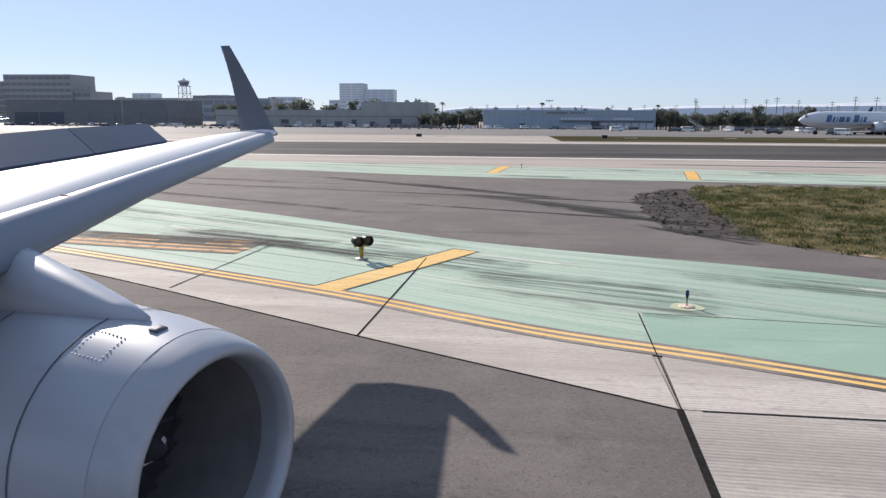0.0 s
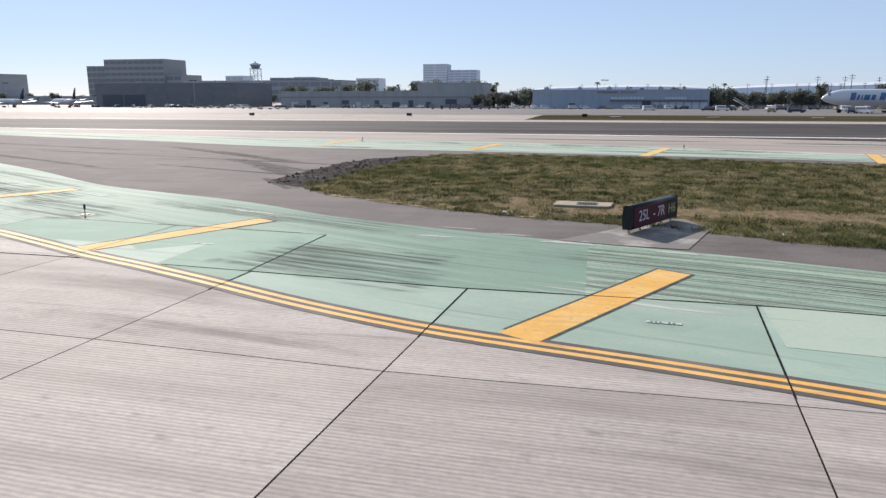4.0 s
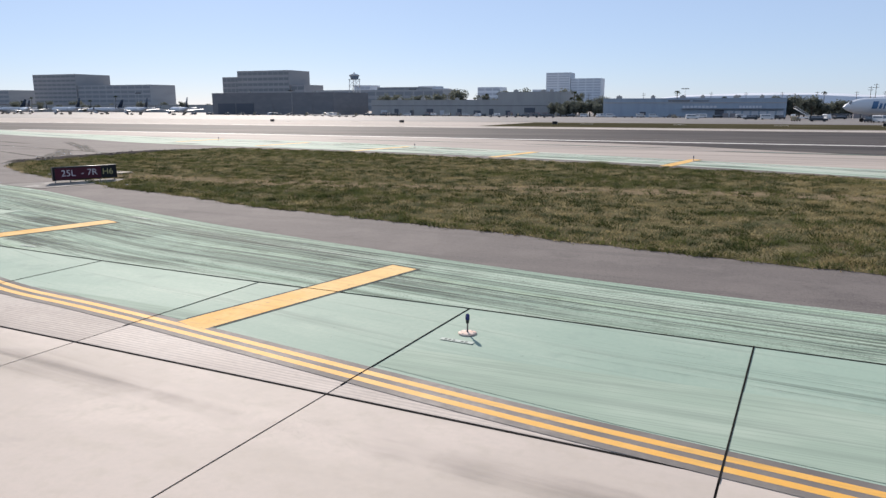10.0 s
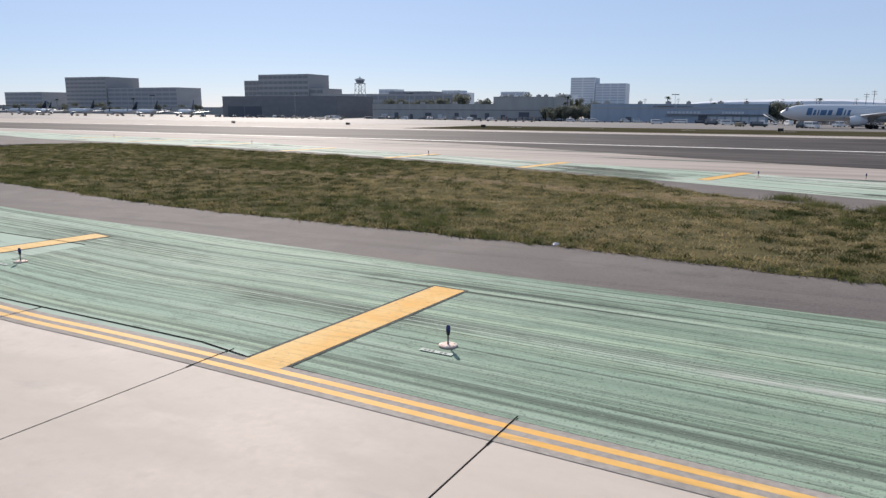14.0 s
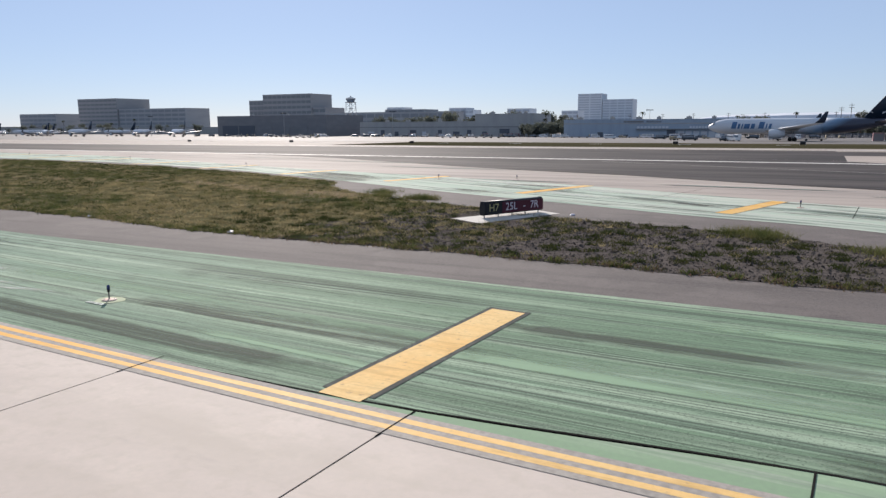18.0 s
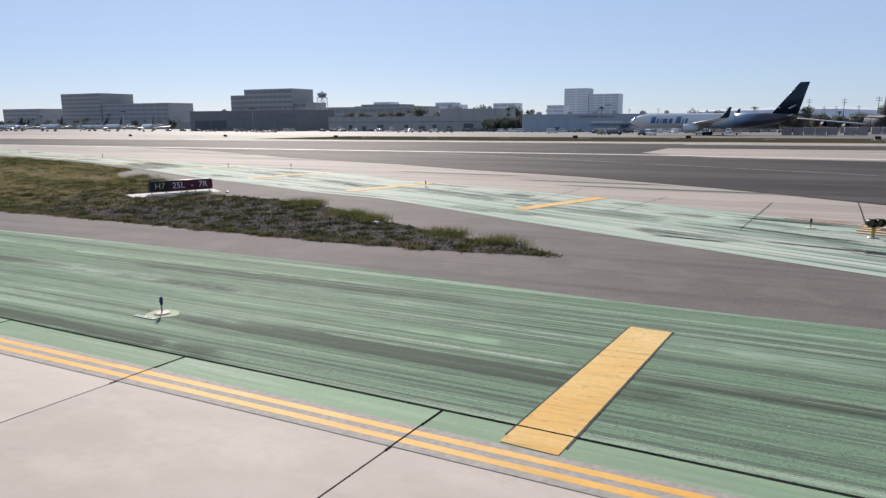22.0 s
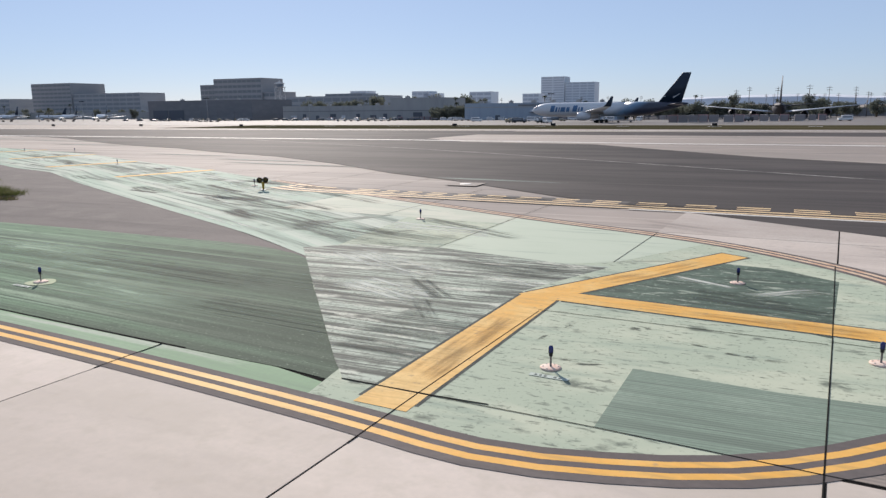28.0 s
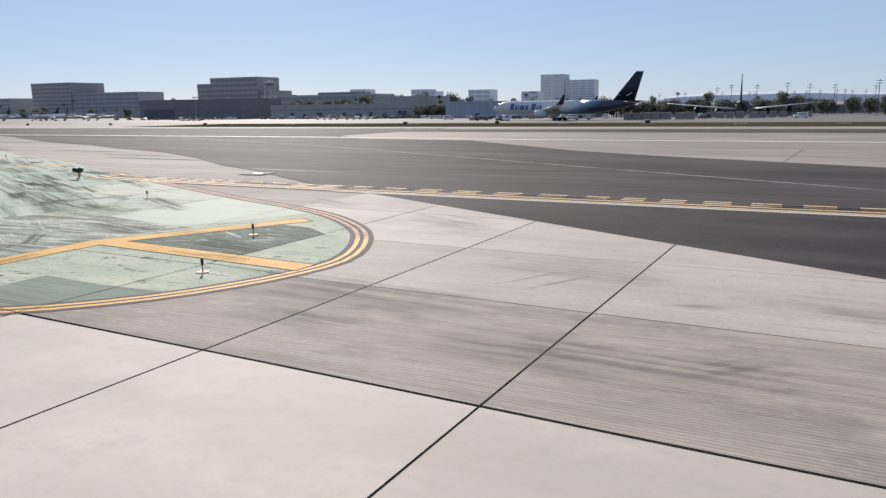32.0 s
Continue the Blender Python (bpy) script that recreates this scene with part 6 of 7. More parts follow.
def section(f, l, z, chord, thick=1.0, up=Vector((0, 0, 1)), droop=0.0):
    return [Vector((f - chord * u, l, z)) + up * (chord * w * thick) - Vector((0, 0, droop * u)) for u, w in FOIL]


WING = [(-4.75, 1.3, 3.50, 5.9), (-6.2, 4.4, 3.66, 4.0), (-8.1, 7.7, 3.76, 3.1), (-11.2, 14.7, 4.14, 1.6), (-11.1, 15.05, 4.18, 1.2)]
part("wing", loft([section(f, l, z, c, 1.05) for f, l, z, c in WING]), M_SKIN, jet, "pale grey wing panel")
NOSE = [(1.1, 0.13), (0.45, 0.15), (0.3, 0.14), (0.2, 0.10), (0.1, 0.01), (0.03, -0.10), (0, -0.19), (0.0, -0.25), (0.05, -0.28), (0.12, -0.26), (0.22, -0.14), (0.35, 0.04), (1.1, 0.10)]
part("slat", loft([[Vector((f - 0.10 - c * 0.5 * u, l, z + 0.14 + (c * w * 0.9))) for u, w in NOSE] for f, l, z, c in [(-4.95, 2.6, 3.48, 1.15), (-5.55, 3.8, 3.51, 1.1), (-6.55, 5.5, 3.54, 1.0), (-7.85, 7.7, 3.60, 0.9), (-10.85, 14.7, 4.02, 0.62)]]), M_SLAT, jet, "drooped leading-edge slat")
rings = []
for i in range(7):
    u = i / 6
    up = Vector((0, 1 - u, u)).normalized() if i < 3 else Vector((0, 0.12, 1)).normalized()
    f = -11.06 - 2.0 * u
    l = 15.0 + 0.75 * math.sin(u * math.pi / 2)
    z = 4.18 + 2.28 * u ** 1.25
    c = 1.15 - 0.85 * u
    side = Vector((0, -math.sin(min(u * 3, 1) * 1.5), math.cos(min(u * 3, 1) * 1.5)))
    rings.append([Vector((f - c * a, l, z)) + side * (c * w * 0.8) for a, w in FOIL])
part("winglet_root", loft([section(f, l, z, c, 1.3) for f, l, z, c in ((-11.2, 14.72, 4.15, 1.5), (-11.08, 15.04, 4.2, 1.2))]), M_LETTER, jet, "white winglet root fairing")
part("winglet", loft(rings), M_WINGLET, jet, "tall grey swept winglet")
for l0, l1 in ((3.2, 6.3), (6.325, 8.95), (8.975, 11.5)):
    bm = bmesh.new()
    rows = []
    for l in (l0, l1):
        fle = np.interp(l, [1.3, 4.4, 7.7, 14.7], [-4.75, -6.2, -8.1, -11.3])
        c = np.interp(l, [1.3, 4.4, 7.7, 14.7], [5.9, 4.0, 3.1, 1.7])
        z = np.interp(l, [1.3, 4.4, 7.7, 14.7], [3.50, 3.66, 3.76, 4.14])
        hf, hz = fle - 0.62 * c, z + 0.05 * c
        w = 0.30 * min(c, 2.8)
        rows.append([Vector((hf, l, hz)), Vector((hf - 0.75 * w, l, hz + 0.52 * w)), Vector((hf - 0.75 * w + 0.02, l, hz + 0.52 * w + 0.03)), Vector((hf + 0.02, l, hz + 0.05))])
    loft(rows, bm=bm)
    for fc in bm.faces:
        fc.smooth = False
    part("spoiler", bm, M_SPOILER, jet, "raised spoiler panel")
EL, EZ, EF = 4.2, 1.93, -3.72
eng_m = Matrix.Translation((EF, EL, EZ)) @ Matrix.Rotation(radians(-90), 4, "Y")
engine = part("engine_cowl", lathe([(1.06, 0.34), (1.13, 0.8), (1.17, 1.4), (1.16, 2.2), (1.06, 3.2), (0.92, 3.9)], eng_m, 48, cap=False), M_COWL, jet, "pale grey engine cowl")
part("inlet_lip", lathe([(1.058, 0.345), (1.02, 0.16), (0.98, 0.06), (0.93, 0.0), (0.88, 0.03), (0.85, 0.14), (0.84, 0.3)], eng_m, 48, cap=False), M_LIP, engine, "smooth grey metal inlet lip")
part("inlet_duct", lathe([(0.84, 0.3), (0.86, 0.8), (0.87, 1.4)], eng_m, 40, cap=False), M_INLET, engine)
part("fan_hub", lathe([(0.2, 1.1), (0.22, 1.36)], eng_m, 24), M_FAN, engine)
for i in range(24):
    a = 2 * math.pi * i / 24
    q = [eng_m @ Vector((r * math.cos(a + d), r * math.sin(a + d), h)) for r, d, h in ((0.2, 0, 1.25), (0.85, -0.05, 1.25), (0.85, 0.19, 1.36), (0.2, 0.2, 1.33))]
    ax = (eng_m.to_3x3() @ Vector((0, 0, 1))) * 0.012
    part("fan_blade", loft([q, [p + ax for p in q]]), M_FAN, engine)
part("fan_back", lathe([(0.87, 1.38), (0.86, 1.42)], eng_m, 32), M_INLET, engine)
part("spinner", lathe([(0.0, 0.62), (0.1, 0.72), (0.2, 0.95), (0.23, 1.1)], eng_m, 24, cap=False), M_FAN, engine)
bm = bmesh.new()
prev = None
for i in range(12):
    a, r, s = i * 0.42, 0.05 + 0.012 * i, 0.66 + 0.022 * i
    cur = [bm.verts.new(eng_m @ Vector(((r + d) * math.cos(a), (r + d) * math.sin(a), s - 0.02 + d * 1.2))) for d in (0, 0.035)]
    if prev:
        bm.faces.new((prev[0], cur[0], cur[1], prev[1]))
    prev = cur
part("spiral_mark", bm, M_LETTER, engine, "white spiral on the spinner")
part("pylon", loft([[Vector((f, EL + w * math.cos(a), zc + h * math.sin(a))) for a in np.linspace(0, 2 * math.pi, 17)[:-1]] for f, w, h, zc in
     ((-4.45, 0.03, 0.03, 3.06), (-4.75, 0.16, 0.10, 3.08), (-5.2, 0.26, 0.22, 3.1), (-5.8, 0.33, 0.34, 3.16), (-6.6, 0.36, 0.42, 3.24), (-7.6, 0.34, 0.38, 3.3), (-9.0, 0.1, 0.12, 3.3))]), M_COWL, jet, "smooth pylon fairing above the engine")
M_SEAM = mat("dark_panel_seam", (0.10, 0.10, 0.12), [], rough=0.6)
part("panel_seam", lathe([(1.149, 0.995), (1.1535, 0.996), (1.1535, 1.006), (1.149, 1.007)], eng_m, 48, cap=False), M_SEAM, engine)
part("panel_seam", lathe([(1.172, 1.9), (1.1745, 1.901), (1.1745, 1.911), (1.172, 1.912)], eng_m, 48, cap=False), M_SEAM, engine)
part("drain_slot", loft([[eng_m @ Vector((r * math.cos(a), r * math.sin(a), s)) for r, s in ((1.06, 0.50), (1.098, 0.50), (1.112, 0.58), (1.06, 0.58))] for a in np.linspace(-0.13, -0.02, 4)]), M_SEAM, engine, "small dark vent slot")
for l, f, z, c in ((5.5, -6.6, 3.55, 1.0), (7.7, -7.9, 3.60, 0.9), (10.2, -8.98, 3.74, 0.81), (12.6, -10.05, 3.88, 0.72)):
    part("slat_seam", loft([[Vector((f - 0.10 - c * 0.5 * u - 0.004, l + d, z + 0.14 + c * w * 0.9 + 0.004)) for u, w in NOSE[:9]] + [Vector((f - 0.10 - c * 0.5 * u + 0.01, l + d, z + 0.13 + c * w * 0.9)) for u, w in reversed(NOSE[:9])] for d in (-0.012, 0.012)]), M_SEAM, jet)
bm = bmesh.new()
for i in range(28):
    u = i / 28 * 4
    k, v = int(u), u - int(u)
    q, a = ((v, 0), (1, v), (1 - v, 1), (0, 1 - v))[k]
    q, a = 0.66 + 0.27 * q, -0.28 - 0.24 * a
    r = np.interp(q, [0.34, 0.8, 1.4], [1.06, 1.13, 1.17])
    lathe([(0.0001, 0.004), (0.007, 0.003), (0.009, 0.0)], eng_m @ Matrix.Translation((r * math.cos(a), r * math.sin(a), q)) @ Matrix.Rotation(a, 4, "Z") @ Matrix.Rotation(radians(90), 4, "Y"), 6, bm)
part("access_panel_rivets", bm, M_LETTER, engine, "ring of pale rivets round an access panel")
part("latch_panel", loft([[eng_m @ Vector((r * math.cos(a), r * math.sin(a), s)) for r, s in ((1.166, 1.1), (1.172, 1.1), (1.176, 1.55), (1.17, 1.55))] for a in np.linspace(2.75, 3.05, 5)]), M_COWL, engine)
part("strake", loft([[eng_m @ Vector((r * math.cos(2.1), r * math.sin(2.1) + d, s)) for r, s in ((1.1, 1.2), (1.35, 1.7), (1.38, 2.2), (1.1, 2.3))] for d in (-0.01, 0.01)]), M_COWL, engine)
for dl in (-0.46, 0.46):
    gear = part("gear_wheel", lathe([(0.3, -0.19), (0.52, -0.17), (0.58, -0.06), (0.58, 0.06), (0.52, 0.17), (0.3, 0.19)], Matrix.Translation((-9.2, 1.9 + dl, 0.6)) @ Matrix.Rotation(radians(90), 4, "X"), 24), M_TYRE, jet, "black rubber main wheel")
part("gear_leg", rod((-9.2, 1.9, 0.6), (-8.6, 1.9, 3.5), 0.14, 0.16, 12), M_STEEL, jet, "main landing gear leg")

# ---- beyond the runway: apron, aircraft, buildings, trees ----
M_WALL_BLUE = mat("blue_grey_cladding", (0.31, 0.37, 0.44), [((0.25, 0.30, 0.37), "pos", (0.3, 0.3, 0.05), 0, 1.0, 0.45, 0.65, 0.5)], rough=0.6)
M_WALL_GREY = mat("grey_cladding", (0.36, 0.36, 0.355), [((0.29, 0.29, 0.29), "pos", (0.2, 0.2, 0.05), 0, 1.0, 0.45, 0.65, 0.5)], rough=0.7)
# dark cladding with its base colour lifted to grey, as haze would do
M_WALL_DARK = mat("hazy_dark_cladding", (0.19, 0.19, 0.20), [((0.24, 0.235, 0.24), "pos", (0.1, 0.1, 0.3), 0, 1.0, 0.45, 0.65, 0.5)], rough=0.7)
M_WALL_PALE = mat("pale_precast_concrete", (0.62, 0.60, 0.58), [((0.52, 0.51, 0.50), "pos", (0.03, 0.03, 0.1), 0, 1.0, 0.45, 0.65, 0.5)], rough=0.8)
M_ROOF = mat("roof_gravel", (0.22, 0.21, 0.20), [((0.15, 0.145, 0.14), "pos", (0.1, 0.1, 0.1), 0, 1.0, 0.45, 0.65, 0.5)], rough=0.9)
M_GLASS = mat("dark_window_glass", (0.16, 0.19, 0.23), [((0.24, 0.28, 0.32), "pos", (0.05, 0.05, 0.2), 0, 1.0, 0.45, 0.65, 0.6)], rough=0.15, spec=0.6)
M_DOOR = mat("roller_door", (0.10, 0.11, 0.13), [GRIT((0.16, 0.17, 0.19), 0.4)], rough=0.6)
M_DOORW = mat("white_dock_door", (0.55, 0.57, 0.6), [GRIT((0.4, 0.42, 0.45), 0.4)], rough=0.6)
M_TRUNK = mat("bark", (0.12, 0.09, 0.065), [GRIT((0.07, 0.055, 0.04), 0.6)], rough=0.9)
# leaf tones are greyed and lightened to carry the haze over the apron
M_LEAF = foliage("hazy_tree_leaves", [(0.085, 0.095, 0.085), (0.12, 0.132, 0.11), (0.16, 0.168, 0.135), (0.205, 0.205, 0.16)])
M_PALM = foliage("palm_fronds", [(0.03, 0.04, 0.015), (0.05, 0.06, 0.02), (0.09, 0.085, 0.035)])
M_VWHITE = mat("white_vehicle_paint", (0.7, 0.7, 0.7), [GRIT((0.55, 0.55, 0.54), 0.3)], rough=0.3, coat=0.4)
M_VDARK = mat("dark_vehicle_paint", (0.05, 0.06, 0.07), [], rough=0.3, coat=0.4)
M_VYEL = mat("beige_vehicle_paint", (0.30, 0.27, 0.21), [GRIT((0.35, 0.22, 0.03), 0.4)], rough=0.45)
M_CTW = mat("pale_container_sheet", (0.27, 0.25, 0.255), [GRIT((0.18, 0.165, 0.165), 0.4)], rough=0.5)
M_CTR = mat("pink_container_sheet", (0.33, 0.2, 0.215), [GRIT((0.22, 0.13, 0.14), 0.4)], rough=0.5)


# skyline walls and glazing, paled and blued in colour to stand for distance haze
M_HAZE_WALL = mat("hazy_tower_cladding", (0.60, 0.65, 0.70), [((0.52, 0.57, 0.63), "pos", (0.01, 0.01, 0.03), 0, 1.0, 0.45, 0.65, 0.5)], rough=0.9)
M_HAZE_GLASS = mat("hazy_tower_glazing", (0.40, 0.45, 0.52), [], rough=0.6)
M_MID_WALL = mat("grey_concrete_cladding", (0.34, 0.355, 0.37), [((0.28, 0.295, 0.31), "pos", (0.02, 0.02, 0.1), 0, 1.0, 0.45, 0.65, 0.6)], rough=0.9)
M_MID_GLASS = mat("dull_glazing", (0.22, 0.24, 0.265), [], rough=0.5)
M_OFFICE = mat("grey_office_cladding", (0.31, 0.315, 0.325), [((0.26, 0.268, 0.28), "pos", (0.02, 0.02, 0.05), 0, 1.0, 0.45, 0.65, 0.5)], rough=0.8)
M_OFFICE_GLASS = mat("grey_office_glazing", (0.185, 0.205, 0.225), [], rough=0.4)


def building(name, label, x0, x1, y0, y1, z1, wall, floors=0, cols=0, z0=None, win_h=0.55, parapet=0.5, glass=None):
    z0 = (drop(y0) if z0 is None else z0) - 0.3
    b = thing(name, label, "building", pose(x0, y0, z0))
    w, d, h = x1 - x0, y1 - y0, z1 - z0
    part("wall", a_box((0, 0, 0), (w, d, h)), wall, b)
    part("roof", a_box((0.4, 0.4, h), (w - 0.4, d - 0.4, h + 0.05 * parapet)), M_ROOF, b)
    bm = bmesh.new()
    for lo, hi in [((-0.15, -0.15, h), (w + 0.15, 0.35, h + parapet)), ((-0.15, d - 0.35, h), (w + 0.15, d + 0.15, h + parapet)), ((-0.15, 0.35, h), (0.35, d - 0.35, h + parapet)), ((w - 0.35, 0.35, h), (w + 0.15, d - 0.35, h + parapet))]:
        box(bm, lo, hi)
    part("parapet", bm, wall, b)
    fh = h / max(floors, 1)
    for i in range(floors):
        zc = fh * (i + 0.5)
        for c in range(cols):
            a, e = w * (c + 0.06) / cols, w * (c + 0.94) / cols
            part("window", a_box((a, -0.18, zc - fh * win_h / 2), (e, 0.02, zc + fh * win_h / 2)), glass or M_GLASS, b)
        part("window", a_box((-0.18, d * 0.08, zc - fh * win_h / 2), (0.02, d * 0.92, zc + fh * win_h / 2)), glass or M_GLASS, b)
    return b


# cargo hangar with a row of dock doors
h = building("cargo_hangar", "long low blue-grey cargo hangar with white dock doors", -15.5, 86.6, 457, 505, 6.4, M_WALL_BLUE)
part("band", a_box((0, -0.12, 8.6), (102, 0.0, 9.2)), M_WALL_GREY, h)
for i in range(9):
    x = 46.5 + i * 2.15
    part("window", a_box((x, -0.1, 5.9), (x + 1.6, 0.02, 7.2)), M_DOORW, h, "pale clerestory window")
for i in range(7):
    x = 77.5 + i * 1.75
    part("window", a_box((x, -0.1, 5.9), (x + 1.3, 0.02, 7.2)), M_DOORW, h, "pale clerestory window")
part("canopy", a_box((46, -1.6, 5.2), (101, 0, 5.6)), M_WALL_DARK, h, "dark canopy over the docks")
for i in range(7):
    x = 71 + i * 4.4
    part("dock_door", a_box((x, -0.15, 0.6), (x + 3.4, 0.02, 4.2)), M_DOORW, h, "white dock door")
part("hangar_door", a_box((64.5, -0.12, 0.3), (69.5, 0.02, 4.8)), M_DOOR, h, "dark open bay")
part("hangar_door", a_box((22, -0.12, 0.3), (25.5, 0.02, 3.6)), M_DOOR, h)
for x0, x1 in ((38.2, 40), (40.3, 50.5), (52, 61)):
    part("sign_bar", a_box((x0, -0.22, 9.5), (x1, -0.12, 10.5)), M_WALL_DARK if x1 < 51 else M_GLASS, h, "dark sign bars on the facade")
# terminal-side warehouse in two heights
b = building("warehouse", "long grey warehouse with dark bay doors", -205, -101, 512, 560, 6.2, M_WALL_GREY)
part("band", a_box((0, -0.15, 7.4), (104, 0, 7.9)), M_WALL_DARK, b)
for i, x in enumerate((8, 20, 33, 47, 58, 72, 85, 97)):
    part("bay_door", a_box((x, -0.14, 0.3), (x + (5.5 if i % 3 == 0 else 3.4), 0.02, 5.4 if i % 2 else 4.2)), M_DOOR if i % 4 else M_DOORW, b)
b = building("warehouse", "taller grey warehouse block with a wide dark door", -101, -55, 511, 556, 11.6, M_WALL_GREY)
part("band", a_box((0, -0.15, 7.4), (46, 0, 7.9)), M_WALL_DARK, b)
part("bay_door", a_box((20, -0.14, 0.3), (28, 0.02, 6.2)), M_DOOR, b)
part("bay_door", a_box((6, -0.14, 0.3), (9.5, 0.02, 4.2)), M_DOOR, b)
b = building("hangar", "dark flat-roofed maintenance hangar", -366, -244, 520, 580, 12.6, M_WALL_DARK)
for i in range(6):
    part("hangar_door", a_box((6 + i * 19.5, -0.3, 0.3), (24 + i * 19.5, 0.02, 9.6)), M_DOOR if i < 2 else M_WALL_DARK, b)
building("office_block", "low pale office block behind the hangars", -440, -262, 800, 850, 19.6, M_MID_WALL, 3, 14, glass=M_MID_GLASS)
building("office_block", "set-back pale roof storey", -352, -296, 806, 846, 22.6, M_MID_WALL, 1, 6, z0=19.9, glass=M_MID_GLASS)
# offices on the skyline
building("office_tower", "glassy grey office building with banded floors", -777, -668, 1084, 1150, 60, M_OFFICE, 7, 10, win_h=0.5, glass=M_OFFICE_GLASS)
building("office_wing", "glazed lower office wing", -815, -777.6, 1090, 1150, 50, M_OFFICE, 6, 4, win_h=0.7, glass=M_OFFICE_GLASS)
building("office_wing", "stepped lower office wing", -667.4, -640, 1088, 1150, 35, M_OFFICE, 4, 2, glass=M_OFFICE_GLASS)
building("office_tower", "broad dark office building with banded floors", -1557, -1415, 1296, 1400, 73, M_OFFICE, 8, 9, win_h=0.45, glass=M_OFFICE_GLASS)
building("office_wing", "long pale office block", -1414, -1190, 1300, 1380, 46, M_MID_WALL, 5, 10, glass=M_MID_GLASS)
building("office_wing", "low distant office block", -1830, -1680, 1320, 1400, 38, M_MID_WALL, 4, 8, glass=M_MID_GLASS)
building("high_rise", "tall haze-pale high-rise with dark window bands", -716, -613, 3066, 3160, 127, M_HAZE_WALL, 13, 2, win_h=0.5, glass=M_HAZE_GLASS)
building("high_rise", "tall haze-blue high-rise with dark window bands", -611, -485, 3070, 3160, 102, M_HAZE_WALL, 10, 4, win_h=0.6, glass=M_HAZE_GLASS)
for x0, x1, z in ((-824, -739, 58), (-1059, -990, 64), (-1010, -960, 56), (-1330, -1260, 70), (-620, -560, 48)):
    building("far_block", "distant haze-pale city block", x0, x1, 2500, 2580, z, M_HAZE_WALL, 4, 3, glass=M_HAZE_GLASS)
building("low_shed", "low distant warehouse roof", 96, 300, 610, 650, 0.6, M_WALL_DARK)
building("low_shed", "low distant warehouse roof", 310, 620, 560, 600, 2.2, M_WALL_GREY)
building("low_shed", "low pale terminal building", -900, -380, 620, 660, 2.5, M_WALL_GREY)
building("low_shed", "low flat terminal building", -1500, -930, 700, 760, 4, M_WALL_DARK)

# observation tower on lattice legs
t = thing("observation_tower", "white observation tower on lattice legs", "tower", pose(-258.6, 582, drop(500)))
for sx in (-1, 1):
    for sy in (-1, 1):
        part("leg", rod((sx * 4.2, sy * 4.2, 0), (sx * 3.2, sy * 3.2, 30), 0.3), M_WALL_PALE, t)
for i in range(4):
    z0, z1 = 8 + i * 5.5, 13.5 + i * 5.5
    for sy in (-3.6, 3.6):
        part("brace", rod((-3.7, sy, z0), (3.7, sy, z1), 0.14), M_WALL_PALE, t)
        part("brace", rod((3.7, sy, z0), (-3.7, sy, z1), 0.14), M_WALL_PALE, t)
    part("landing", a_box((-4, -4, z1 - 0.1), (4, 4, z1 + 0.1)), M_WALL_GREY, t)
part("deck", lathe([(5.4, 30), (5.4, 30.4)], segs=8), M_WALL_PALE, t)
part("cab", lathe([(3.4, 30.4), (4.4, 33.2)], segs=8), M_GLASS, t, "glazed cab")
part("roof", lathe([(4.9, 33.2), (4.8, 34), (1, 35.2), (0.2, 36.6)], segs=8), M_WALL_PALE, t)

# hills, with distance haze put into their pale blue-grey colour
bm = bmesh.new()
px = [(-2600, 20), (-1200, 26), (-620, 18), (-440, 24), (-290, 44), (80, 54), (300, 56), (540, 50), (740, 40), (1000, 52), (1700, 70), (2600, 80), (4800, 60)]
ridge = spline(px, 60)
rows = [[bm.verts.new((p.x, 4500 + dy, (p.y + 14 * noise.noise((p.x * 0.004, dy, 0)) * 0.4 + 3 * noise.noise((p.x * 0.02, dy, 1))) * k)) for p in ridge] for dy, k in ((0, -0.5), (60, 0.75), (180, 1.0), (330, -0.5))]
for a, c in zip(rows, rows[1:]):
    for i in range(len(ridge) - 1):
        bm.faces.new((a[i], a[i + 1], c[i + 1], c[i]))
tagged(link("hills", bm, mat("hazy_hillside", (0.57, 0.60, 0.65), [((0.50, 0.53, 0.58), "pos", (0.004, 0.004, 0.02), 0, 1.0, 0.45, 0.6, 0.6)], rough=1.0)), "long low hills on the skyline", "hills", kind="structure")


# trees
def tree(name, label, height, width, seed, clumps=150):
    rg = random.Random(seed)
    t = thing(name, label, "tree", group="trees behind the apron")
    bm = bmesh.new()
    rod((0, 0, 0), (0.1, 0, height * 0.5), 0.035 * height, 0.02 * height, 8, bm)
    for i in range(6):
        a = rg.uniform(0, 6.28)
        rod((0.05, 0, height * rg.uniform(0.25, 0.48)), (math.cos(a) * width * 0.33, math.sin(a) * width * 0.33, height * rg.uniform(0.55, 0.85)), 0.014 * height, 0.005 * height, 6, bm)
    part("trunk", bm, M_TRUNK, t)
    bm = bmesh.new()
    lobes = [(rg.uniform(-0.3, 0.3) * width, rg.uniform(-0.3, 0.3) * width, height * rg.uniform(0.3, 0.85), rg.uniform(0.16, 0.3) * width) for _ in range(10)]
    for i in range(clumps * 8):
        cx, cy, cz, r = rg.choice(lobes)
        v = Vector((rg.gauss(0, 1), rg.gauss(0, 1), rg.gauss(0, 0.8))).normalized() * r * rg.uniform(0.35, 1.12)
        c = Vector((cx, cy, cz)) + v
        s = width * rg.uniform(0.022, 0.05)
        q = Euler((rg.uniform(0, 6), rg.uniform(0, 6), rg.uniform(0, 6))).to_matrix()
